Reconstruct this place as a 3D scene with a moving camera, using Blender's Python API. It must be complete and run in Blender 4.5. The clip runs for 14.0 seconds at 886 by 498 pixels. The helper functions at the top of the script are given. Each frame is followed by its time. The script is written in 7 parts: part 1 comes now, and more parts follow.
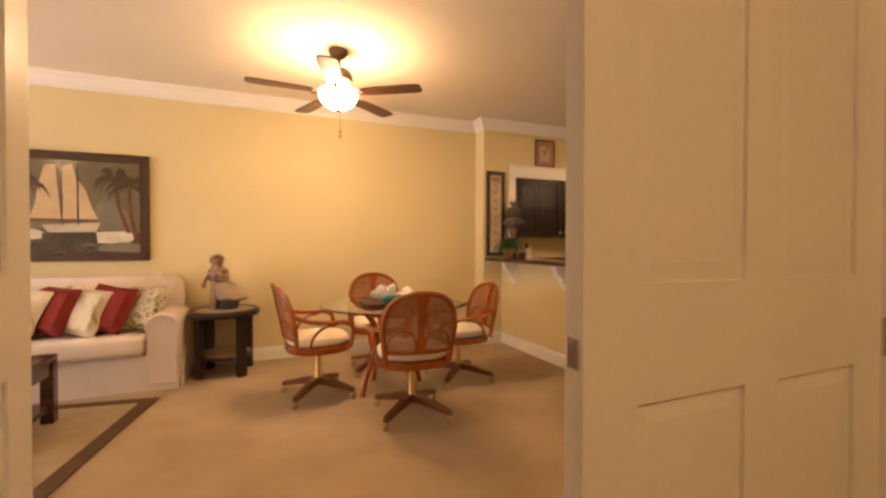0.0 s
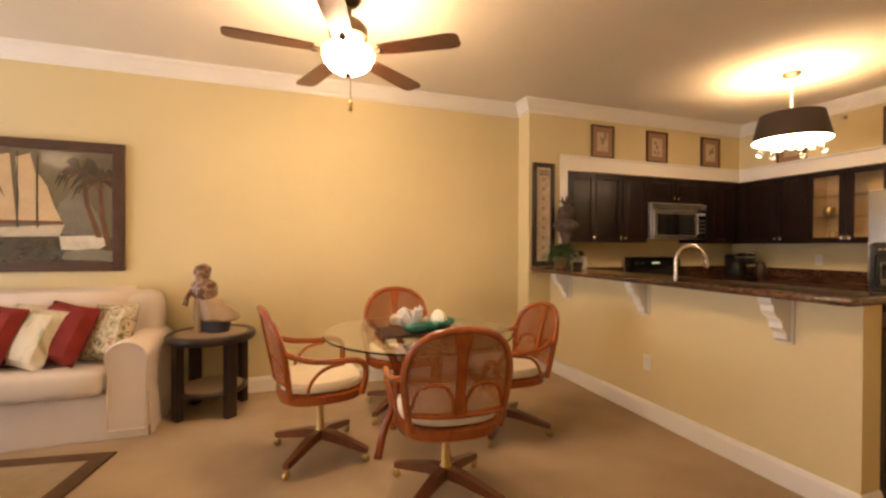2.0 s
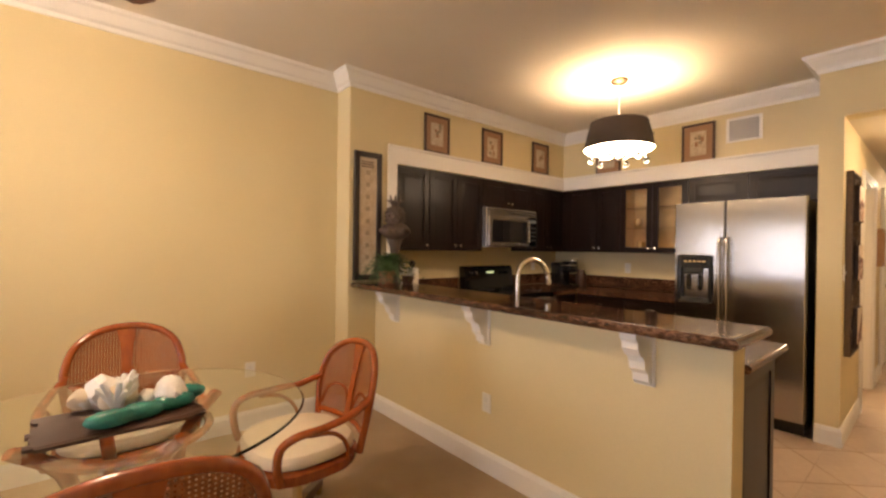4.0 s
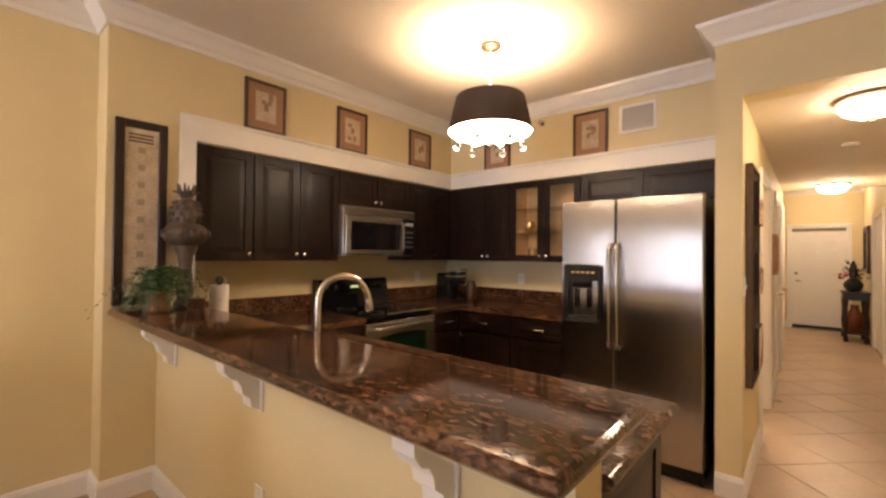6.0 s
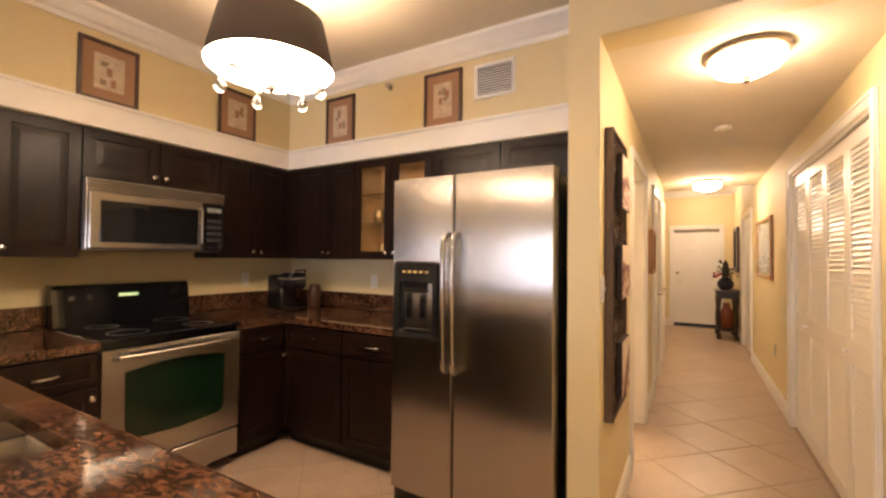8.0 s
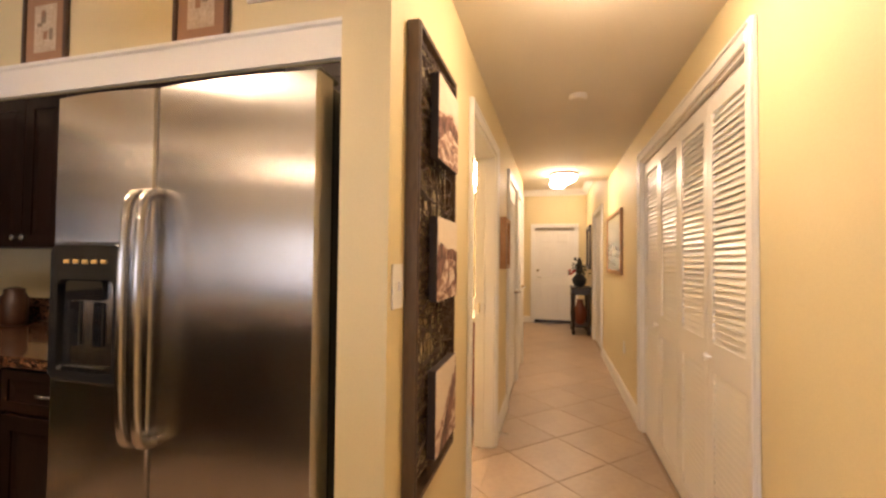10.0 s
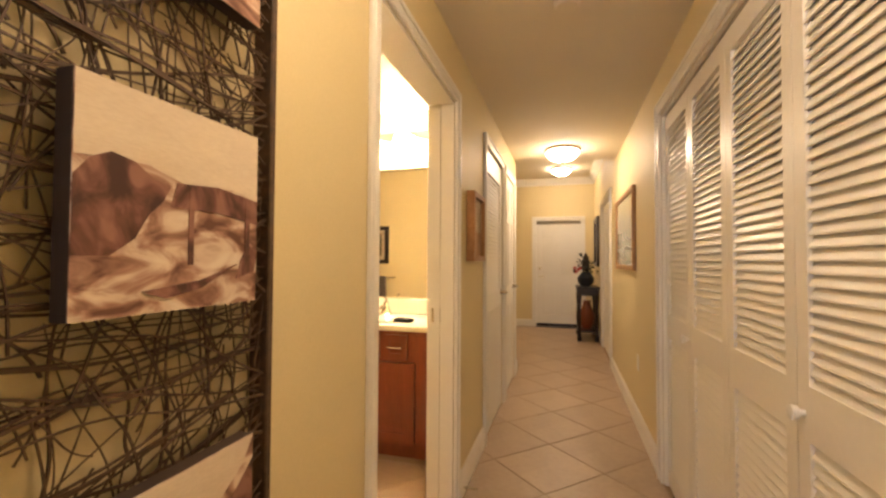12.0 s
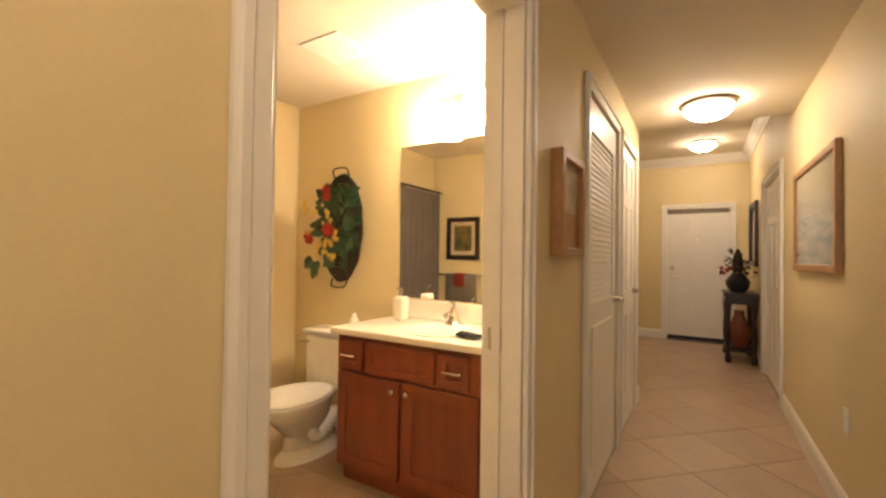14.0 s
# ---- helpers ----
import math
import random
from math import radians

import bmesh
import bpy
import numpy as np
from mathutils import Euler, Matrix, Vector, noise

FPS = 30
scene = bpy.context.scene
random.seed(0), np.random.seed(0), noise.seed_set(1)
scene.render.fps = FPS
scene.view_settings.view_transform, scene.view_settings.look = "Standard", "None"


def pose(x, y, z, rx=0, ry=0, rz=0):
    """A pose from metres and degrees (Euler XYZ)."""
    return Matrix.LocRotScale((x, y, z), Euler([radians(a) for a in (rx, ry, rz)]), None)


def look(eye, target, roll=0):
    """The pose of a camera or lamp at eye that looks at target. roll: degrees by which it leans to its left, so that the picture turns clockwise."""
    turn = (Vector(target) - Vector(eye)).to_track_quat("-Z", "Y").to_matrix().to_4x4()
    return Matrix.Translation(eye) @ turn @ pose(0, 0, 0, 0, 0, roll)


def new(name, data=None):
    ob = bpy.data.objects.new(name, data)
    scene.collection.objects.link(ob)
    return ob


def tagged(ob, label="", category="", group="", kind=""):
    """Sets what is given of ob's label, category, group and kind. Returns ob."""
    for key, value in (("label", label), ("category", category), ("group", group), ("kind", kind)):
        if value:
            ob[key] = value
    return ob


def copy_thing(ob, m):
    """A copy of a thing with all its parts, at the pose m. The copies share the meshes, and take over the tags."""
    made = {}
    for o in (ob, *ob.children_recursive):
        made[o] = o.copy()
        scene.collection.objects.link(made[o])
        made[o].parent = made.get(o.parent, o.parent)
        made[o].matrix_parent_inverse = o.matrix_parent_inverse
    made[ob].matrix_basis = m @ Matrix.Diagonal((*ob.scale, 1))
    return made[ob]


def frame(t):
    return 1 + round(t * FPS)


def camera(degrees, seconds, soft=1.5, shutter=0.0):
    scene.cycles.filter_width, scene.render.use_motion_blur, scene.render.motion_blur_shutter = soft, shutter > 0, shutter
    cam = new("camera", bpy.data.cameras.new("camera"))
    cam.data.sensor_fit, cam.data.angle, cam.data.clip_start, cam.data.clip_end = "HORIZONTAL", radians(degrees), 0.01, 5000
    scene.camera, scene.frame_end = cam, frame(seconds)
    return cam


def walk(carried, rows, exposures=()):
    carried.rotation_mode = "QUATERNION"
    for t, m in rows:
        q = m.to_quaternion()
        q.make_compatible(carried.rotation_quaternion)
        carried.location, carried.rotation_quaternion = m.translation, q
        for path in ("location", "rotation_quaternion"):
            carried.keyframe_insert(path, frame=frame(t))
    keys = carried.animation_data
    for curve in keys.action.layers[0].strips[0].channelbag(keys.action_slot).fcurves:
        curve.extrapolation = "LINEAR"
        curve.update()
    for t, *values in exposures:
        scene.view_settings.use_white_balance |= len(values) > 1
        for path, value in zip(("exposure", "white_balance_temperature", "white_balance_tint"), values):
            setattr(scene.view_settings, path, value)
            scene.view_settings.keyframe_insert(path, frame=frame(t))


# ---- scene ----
cam = camera(92.4, 14.0, soft=2.5)
# seconds, eye, target, roll
PATH = [
    (0, (0.332, 0.341, 1.246), (1.091, 2.191, 1.219), 0.1),
    (0.5, (0.419, 0.561, 1.231), (0.969, 2.483, 1.214), 0.0),
    (1, (0.441, 0.806, 1.254), (0.955, 2.738, 1.231), 0.3),
    (1.5, (0.471, 1.012, 1.257), (1.012, 2.937, 1.247), 0.2),
    (2, (0.564, 1.211, 1.288), (1.213, 3.103, 1.273), 0.3),
    (2.5, (0.7, 1.341, 1.297), (1.517, 3.166, 1.295), 0.2),
    (3, (0.818, 1.586, 1.328), (1.861, 3.292, 1.319), 0.4),
    (5.5, (1.955, 2.081, 1.385), (3.398, 3.465, 1.407), 0.7),
    (6, (2.252, 2.096, 1.394), (3.765, 3.404, 1.42), 0.6),
    (6.5, (2.511, 2.092, 1.378), (4.086, 3.324, 1.408), 0.6),
    (7, (2.781, 2.097, 1.366), (4.411, 3.256, 1.403), 0.6),
    (7.5, (3.04, 2.094, 1.365), (4.714, 3.188, 1.401), 0.6),
    (8, (3.305, 2.045, 1.355), (5.03, 3.057, 1.396), 0.6),
    (8.5, (3.539, 2.01, 1.343), (5.351, 2.857, 1.384), 0.7),
    (9, (3.769, 2.021, 1.33), (5.674, 2.63, 1.378), 0.7),
    (11.5, (4.951, 1.891, 1.244), (6.893, 2.364, 1.295), 0.6),
    (12, (5.165, 1.863, 1.233), (7.087, 2.413, 1.287), 0.3),
    (12.5, (5.359, 1.88, 1.222), (7.248, 2.536, 1.27), 0.6),
    (13, (5.565, 1.914, 1.218), (7.421, 2.657, 1.263), 0.6),
    (13.5, (5.763, 1.914, 1.219), (7.563, 2.784, 1.264), 0.6),
    (14, (5.946, 1.915, 1.221), (7.653, 2.956, 1.256), 0.8),
]
# seconds, stops, white balance and tint
EXPOSURES = [(0, 0.12, 8700, 32), (2, 0.15, 7650, 26), (3, 0.17, 7150, 24), (5.5, 0.22, 6400, 25), (6.5, 0.34, 6400, 26), (7.5, 0.48, 6450, 25), (8.5, 0.52, 6350, 25), (9, 0.52, 6250, 25), (11.5, 0.18, 6350, 21), (12.5, 0.18, 6300, 19), (14, -0.08, 6050, 21)]
walk(cam, [(t, look(eye, target, roll)) for t, eye, target, roll in PATH], EXPOSURES)

# ---- world, daylight and exposure ----
world = bpy.data.worlds.new("sky")
scene.world = world
world.use_nodes = True
wn = world.node_tree.nodes
sky = wn.new("ShaderNodeTexSky")
sky.sky_type, sky.sun_disc, sky.sun_elevation, sky.sun_rotation = "NISHITA", False, radians(38), radians(60)
world.node_tree.links.new(sky.outputs[0], wn["Background"].inputs[0])
wn["Background"].inputs[1].default_value = 0.12
sun = new("sun", bpy.data.lights.new("sun", "SUN"))
sun.data.energy, sun.data.angle, sun.data.color = 2.0, radians(0.5), (1.0, 0.95, 0.86)
sun.matrix_world = look((0, 0, 12), (6.5, -6.0, 0))
# Skylight through the sliding glass door of the living room.
daylight = new("daylight", bpy.data.lights.new("daylight", "AREA"))
daylight.data.shape, daylight.data.size, daylight.data.size_y = "RECTANGLE", 3.75, 1.95
daylight.data.energy, daylight.data.color = 105.0, (0.84, 0.91, 1.0)
daylight.matrix_world = look((-4.45, 3.15, 1.03), (0, 3.15, 1.03))

FAN_BOWL, FAN_BULB = 92.0, 275.0
PENDANT_DISC, PENDANT_BULB = 34.0, 250.0
HALL_BOWL, HALL_BOWL_FAR, BATH_SHADE, BEDROOM_FILL = 46.0, 64.0, 64.0, 104.0
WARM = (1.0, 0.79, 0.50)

# ---- materials ----
def material(name, colour, rough=0.5, metal=0.0, dark=None, scale=6.0, fine=90.0, bump=0.05, mix=0.5, coat=0.0, stretch=(1, 1, 1), spec=0.5, random_tint=0.0):
    """A painted or plain surface: two scales of noise in the colour, fine relief."""
    m = bpy.data.materials.new(name)
    m.use_nodes = True
    n, k = m.node_tree.nodes, m.node_tree.links
    b = n["Principled BSDF"]
    co = n.new("ShaderNodeTexCoord")
    mp = n.new("ShaderNodeMapping")
    mp.inputs["Scale"].default_value = stretch
    k.new(co.outputs["Object"], mp.inputs["Vector"])
    big, small = n.new("ShaderNodeTexNoise"), n.new("ShaderNodeTexNoise")
    big.inputs["Scale"].default_value, big.inputs["Detail"].default_value = scale, 4
    small.inputs["Scale"].default_value, small.inputs["Detail"].default_value = fine, 3
    k.new(mp.outputs[0], big.inputs["Vector"])
    k.new(mp.outputs[0], small.inputs["Vector"])
    add = n.new("ShaderNodeMath")
    add.operation = "MULTIPLY_ADD"
    add.inputs[1].default_value = 0.45
    k.new(small.outputs["Fac"], add.inputs[0])
    half = n.new("ShaderNodeMath")
    half.operation = "MULTIPLY"
    half.inputs[1].default_value = 0.55
    k.new(big.outputs["Fac"], half.inputs[0])
    k.new(half.outputs[0], add.inputs[2])
    ramp = n.new("ShaderNodeValToRGB")
    c0 = dark or tuple(c * 0.86 for c in colour)
    ramp.color_ramp.elements[0].position, ramp.color_ramp.elements[1].position = 0.5 - 0.3 * mix, 0.5 + 0.3 * mix
    ramp.color_ramp.elements[0].color, ramp.color_ramp.elements[1].color = (*c0, 1), (*colour, 1)
    k.new(add.outputs[0], ramp.inputs[0])
    last = ramp.outputs[0]
    if random_tint:
        info, hsv, rng = n.new("ShaderNodeObjectInfo"), n.new("ShaderNodeHueSaturation"), n.new("ShaderNodeMapRange")
        rng.inputs[3].default_value, rng.inputs[4].default_value = 1 - random_tint, 1 + random_tint
        k.new(info.outputs["Random"], rng.inputs[0])
        k.new(rng.outputs[0], hsv.inputs["Value"])
        k.new(last, hsv.inputs["Color"])
        last = hsv.outputs[0]
    k.new(last, b.inputs["Base Color"])
    b.inputs["Roughness"].default_value, b.inputs["Metallic"].default_value = rough, metal
    b.inputs["Specular IOR Level"].default_value = spec
    b.inputs["Coat Weight"].default_value, b.inputs["Coat Roughness"].default_value = coat, 0.08
    if bump:
        bp = n.new("ShaderNodeBump")
        bp.inputs["Strength"].default_value, bp.inputs["Distance"].default_value = bump, 0.01
        k.new(small.outputs["Fac"], bp.inputs["Height"])
        k.new(bp.outputs[0], b.inputs["Normal"])
    return m


def ramped(name, stops, scale=20.0, rough=0.3, distortion=0.0, coat=0.0, bump=0.0, stretch=(1, 1, 1), detail=8):
    """A surface whose colours run through several stops of one noise (prints, cane, cloth)."""
    m = bpy.data.materials.new(name)
    m.use_nodes = True
    n, k = m.node_tree.nodes, m.node_tree.links
    b = n["Principled BSDF"]
    co, mp = n.new("ShaderNodeTexCoord"), n.new("ShaderNodeMapping")
    mp.inputs["Scale"].default_value = stretch
    k.new(co.outputs["Object"], mp.inputs["Vector"])
    tex = n.new("ShaderNodeTexNoise")
    tex.inputs["Scale"].default_value, tex.inputs["Detail"].default_value, tex.inputs["Distortion"].default_value = scale, detail, distortion
    k.new(mp.outputs[0], tex.inputs["Vector"])
    value = tex.outputs["Fac"]
    ramp = n.new("ShaderNodeValToRGB")
    el = ramp.color_ramp.elements
    el[0].position, el[0].color = stops[0][0], (*stops[0][1], 1)
    el[1].position, el[1].color = stops[-1][0], (*stops[-1][1], 1)
    for pos, col in stops[1:-1]:
        el.new(pos).color = (*col, 1)
    k.new(value, ramp.inputs[0])
    k.new(ramp.outputs[0], b.inputs["Base Color"])
    b.inputs["Roughness"].default_value, b.inputs["Coat Weight"].default_value, b.inputs["Coat Roughness"].default_value = rough, coat, 0.05
    if bump:
        bp = n.new("ShaderNodeBump")
        bp.inputs["Strength"].default_value, bp.inputs["Distance"].default_value = bump, 0.01
        k.new(value, bp.inputs["Height"])
        k.new(bp.outputs[0], b.inputs["Normal"])
    return m


def polished_granite(name):
    """Polished stone: long mineral flecks that drift one way, over a cloudy ground, with small dark specks."""
    m = bpy.data.materials.new(name)
    m.use_nodes = True
    n, k = m.node_tree.nodes, m.node_tree.links
    b = n["Principled BSDF"]
    co, warp, push, mp = n.new("ShaderNodeTexCoord"), n.new("ShaderNodeTexNoise"), n.new("ShaderNodeVectorMath"), n.new("ShaderNodeMapping")
    warp.inputs["Scale"].default_value, warp.inputs["Detail"].default_value = 16, 3
    push.operation = "MULTIPLY_ADD"
    push.inputs[1].default_value = (0.035, 0.035, 0.035)
    k.new(co.outputs["Object"], warp.inputs["Vector"])
    k.new(warp.outputs["Color"], push.inputs[0])
    k.new(co.outputs["Object"], push.inputs[2])
    mp.inputs["Rotation"].default_value, mp.inputs["Scale"].default_value = (0, 0, radians(35)), (1.0, 0.42, 1.0)
    k.new(push.outputs[0], mp.inputs["Vector"])
    fleck, cloud, speck = n.new("ShaderNodeTexVoronoi"), n.new("ShaderNodeTexNoise"), n.new("ShaderNodeTexNoise")
    fleck.inputs["Scale"].default_value = 92
    cloud.inputs["Scale"].default_value, cloud.inputs["Detail"].default_value = 7, 5
    speck.inputs["Scale"].default_value, speck.inputs["Detail"].default_value = 85, 4
    for tex in (fleck, cloud, speck):
        k.new(mp.outputs[0], tex.inputs["Vector"])
    sep = n.new("ShaderNodeSeparateColor")
    k.new(fleck.outputs["Color"], sep.inputs[0])
    total = sep.outputs[0]
    for tex, weight, scale in ((cloud, 0.7, 0.30), (speck, 0.95, 1.0)):
        add, mul = n.new("ShaderNodeMath"), n.new("ShaderNodeMath")
        mul.operation, mul.inputs[1].default_value = "MULTIPLY", scale
        k.new(total, mul.inputs[0])
        add.operation, add.inputs[1].default_value = "MULTIPLY_ADD", weight
        k.new(tex.outputs["Fac"], add.inputs[0])
        k.new(mul.outputs[0], add.inputs[2])
        total = add.outputs[0]
    shift = n.new("ShaderNodeMath")
    shift.operation, shift.inputs[1].default_value = "SUBTRACT", 0.475
    k.new(total, shift.inputs[0])
    ramp = n.new("ShaderNodeValToRGB")
    el = ramp.color_ramp.elements
    el[0].position, el[0].color = 0.28, (0.018, 0.009, 0.006, 1)
    el[1].position, el[1].color = 0.80, (0.20, 0.105, 0.055, 1)
    for pos, col in ((0.42, (0.046, 0.020, 0.011)), (0.52, (0.074, 0.033, 0.018)), (0.63, (0.118, 0.056, 0.030))):
        el.new(pos).color = (*col, 1)
    k.new(shift.outputs[0], ramp.inputs[0])
    k.new(ramp.outputs[0], b.inputs["Base Color"])
    b.inputs["Roughness"].default_value = 0.07
    return m


def glowing(name, strength, colour=WARM):
    m = bpy.data.materials.new(name)
    m.use_nodes = True
    b = m.node_tree.nodes["Principled BSDF"]
    b.inputs["Base Color"].default_value = (0.9, 0.87, 0.8, 1)
    b.inputs["Emission Color"].default_value, b.inputs["Emission Strength"].default_value = (*colour, 1), strength
    return m


def glassy(name, tint=(1, 1, 1), rough=0.0):
    m = bpy.data.materials.new(name)
    m.use_nodes = True
    b = m.node_tree.nodes["Principled BSDF"]
    b.inputs["Base Color"].default_value, b.inputs["Roughness"].default_value = (*tint, 1), rough
    b.inputs["Transmission Weight"].default_value, b.inputs["IOR"].default_value = 1.0, 1.45
    return m


WALL = material("wall_paint", (0.70, 0.582, 0.332), 0.6, dark=(0.66, 0.547, 0.307), scale=1.3, fine=160, bump=0.05)
HALLWALL = WALL
CEIL = material("ceiling_paint", (0.74, 0.67, 0.55), 0.85, dark=(0.70, 0.63, 0.51), scale=2, fine=220, bump=0.12)
TRIM = material("white_trim_paint", (0.80, 0.77, 0.71), 0.32, dark=(0.77, 0.74, 0.68), scale=3, fine=60, bump=0.02)
DOORPAINT = material("white_door_paint", (0.80, 0.77, 0.71), 0.35, dark=(0.76, 0.73, 0.67), scale=3, fine=60, bump=0.03)
# dark mottle: vacuum marks, deepened to paint soft shade under the furniture
CARPET = material("beige_carpet", (0.60, 0.455, 0.30), 0.98, dark=(0.41, 0.295, 0.18), scale=1.7, fine=260, bump=0.9, mix=0.55, spec=0.1)
GROUT = material("grout", (0.40, 0.30, 0.21), 0.9)
TILE = material("beige_floor_tile", (0.455, 0.335, 0.235), 0.36, dark=(0.35, 0.25, 0.168), scale=4.5, fine=26, bump=0.04, mix=0.75, random_tint=0.05)
ESPRESSO = material("espresso_cabinet_wood", (0.0135, 0.0056, 0.0034), 0.34, dark=(0.0068, 0.0029, 0.0018), scale=3, fine=24, bump=0.04, stretch=(6, 6, 0.6), spec=0.24)
GRANITE = polished_granite("brown_granite")
STEEL = material("brushed_stainless", (0.50, 0.465, 0.425), 0.245, 1.0, dark=(0.46, 0.425, 0.385), scale=2, fine=60, bump=0, stretch=(1, 30, 0.6))
# the steel is brushed upright: its reflections smear sideways and waver where the sheet is not quite flat
steel_nodes = STEEL.node_tree
steel_bsdf = steel_nodes.nodes["Principled BSDF"]
grain = steel_nodes.nodes.new("ShaderNodeTangent")
grain.direction_type, grain.axis = "RADIAL", "Z"
steel_nodes.links.new(grain.outputs[0], steel_bsdf.inputs["Tangent"])
steel_bsdf.inputs["Anisotropic"].default_value = 1.0
where, waver, dent = (steel_nodes.nodes.new(k) for k in ("ShaderNodeTexCoord", "ShaderNodeTexNoise", "ShaderNodeBump"))
waver.inputs["Scale"].default_value, waver.inputs["Detail"].default_value = 3.2, 1.0
dent.inputs["Strength"].default_value, dent.inputs["Distance"].default_value = 0.3, 0.003
steel_nodes.links.new(where.outputs["Object"], waver.inputs["Vector"])
steel_nodes.links.new(waver.outputs["Fac"], dent.inputs["Height"])
steel_nodes.links.new(dent.outputs[0], steel_bsdf.inputs["Normal"])
CHROME = material("satin_nickel", (0.72, 0.69, 0.64), 0.2, 1.0, bump=0)
BLACK = material("black_plastic", (0.012, 0.012, 0.013), 0.22, bump=0.01)
BLACKGLASS = material("black_glass", (0.008, 0.008, 0.009), 0.04, bump=0)
OVENGLASS = material("green_tinted_oven_glass", (0.0045, 0.019, 0.0075), 0.14, bump=0)
RATTAN = material("honey_rattan", (0.345, 0.080, 0.015), 0.22, dark=(0.22, 0.044, 0.008), scale=5, fine=40, bump=0.05, coat=0.6, stretch=(1, 1, 0.3))
CANE = ramped("woven_cane", [(0.35, (0.20, 0.060, 0.015)), (0.65, (0.37, 0.125, 0.034))], scale=90, rough=0.5, bump=0.3)
CREAM = material("cream_cushion", (0.72, 0.62, 0.47), 0.9, dark=(0.62, 0.52, 0.38), scale=9, fine=180, bump=0.3, mix=0.8)
BRASS = material("aged_brass", (0.50, 0.33, 0.13), 0.3, 1.0, bump=0.02)
SOFA = material("off_white_slipcover", (0.74, 0.64, 0.55), 0.92, dark=(0.66, 0.56, 0.47), scale=5, fine=170, bump=0.35, mix=0.8, spec=0.2)
RED = material("red_pillow_cloth", (0.26, 0.030, 0.022), 0.85, dark=(0.18, 0.02, 0.014), scale=12, fine=200, bump=0.3, spec=0.2)
PALEPRINT = ramped("pale_pillow_print", [(0.34, (0.36, 0.33, 0.20)), (0.44, (0.60, 0.52, 0.36)), (0.60, (0.68, 0.59, 0.43))], scale=9, rough=0.9, distortion=1.0, stretch=(1, 1, 0.6))
FLORAL = ramped("floral_pillow_print", [(0.36, (0.12, 0.12, 0.05)), (0.45, (0.40, 0.33, 0.18)), (0.55, (0.62, 0.52, 0.36)), (0.66, (0.33, 0.15, 0.08))], scale=14, rough=0.9, distortion=1.2)
DARKWOOD = material("dark_mahogany", (0.085, 0.019, 0.011), 0.25, dark=(0.028, 0.008, 0.006), scale=4, fine=30, bump=0.04, coat=0.5, stretch=(0.6, 5, 5))
BLACKWOOD = material("black_brown_wood", (0.024, 0.011, 0.007), 0.35, dark=(0.012, 0.006, 0.004), scale=4, fine=30, bump=0.05, stretch=(5, 5, 0.6))
FRAMEWOOD = material("dark_brown_frame", (0.075, 0.030, 0.014), 0.35, dark=(0.04, 0.016, 0.008), scale=8, fine=60, bump=0.05)
OAK = material("golden_oak_frame", (0.42, 0.22, 0.085), 0.4, dark=(0.30, 0.145, 0.05), scale=6, fine=50, bump=0.05)
CHERRY = material("cherry_cabinet_wood", (0.245, 0.056, 0.019), 0.35, dark=(0.17, 0.036, 0.012), scale=3, fine=26, bump=0.04, coat=0.2, stretch=(5, 5, 0.6))
MARBLE = material("cultured_marble", (0.82, 0.77, 0.67), 0.15, dark=(0.78, 0.72, 0.62), bump=0)
PORCELAIN = material("white_porcelain", (0.82, 0.80, 0.76), 0.08, bump=0)
GLASS = glassy("clear_glass", (0.93, 0.97, 0.95))
PANE = glassy("window_glass")
MIRROR = material("mirror_silver", (0.88, 0.88, 0.86), 0.015, 1.0, dark=(0.88, 0.88, 0.86), bump=0)
TERRACOTTA = material("terracotta", (0.33, 0.14, 0.07), 0.8)
LEAF = material("green_leaf", (0.055, 0.13, 0.03), 0.5, dark=(0.025, 0.07, 0.015), scale=20, random_tint=0.3)
TEAL = material("teal_glaze", (0.02, 0.20, 0.16), 0.25, dark=(0.012, 0.12, 0.10))
WHITECERAMIC = material("white_ceramic", (0.78, 0.76, 0.72), 0.3)
BROWNSHADE = material("dark_brown_shade_cloth", (0.030, 0.015, 0.009), 0.7, fine=300, bump=0.2)
SHADEIN = material("cream_shade_lining", (0.75, 0.66, 0.5), 0.8)
BLADE = material("mahogany_fan_blade", (0.13, 0.030, 0.011), 0.35, dark=(0.075, 0.018, 0.007), scale=4, fine=30, coat=0.3, stretch=(1, 6, 1))
BRONZE = material("dark_bronze", (0.10, 0.065, 0.04), 0.4, 0.9)
NICKELRING = material("antique_pewter", (0.26, 0.19, 0.12), 0.45, 0.7)
BOWLGLOW = glowing("lit_fan_glass", FAN_BOWL)
BULBGLOW = glowing("lit_bulb", FAN_BULB)
DIMGLOW = glowing("dimmed_fan_glass", 7.0)
DISCGLOW = glowing("lit_pendant_diffuser", PENDANT_DISC)
PBULBGLOW = glowing("lit_pendant_bulb", PENDANT_BULB)
HALLGLOW = glowing("lit_alabaster_bowl", HALL_BOWL)
FARGLOW = glowing("lit_alabaster_bowl_bright", HALL_BOWL_FAR)
BATHGLOW = glowing("lit_bath_shade", BATH_SHADE, (1.0, 0.80, 0.50))
# glow of the added, unseen bedroom lamp
BEDFILLGLOW = glowing("bedroom_fill_glow", BEDROOM_FILL)
RUGTAN = material("tan_rug", (0.50, 0.39, 0.25), 0.97, dark=(0.40, 0.30, 0.18), scale=6, fine=240, bump=0.8, spec=0.1)
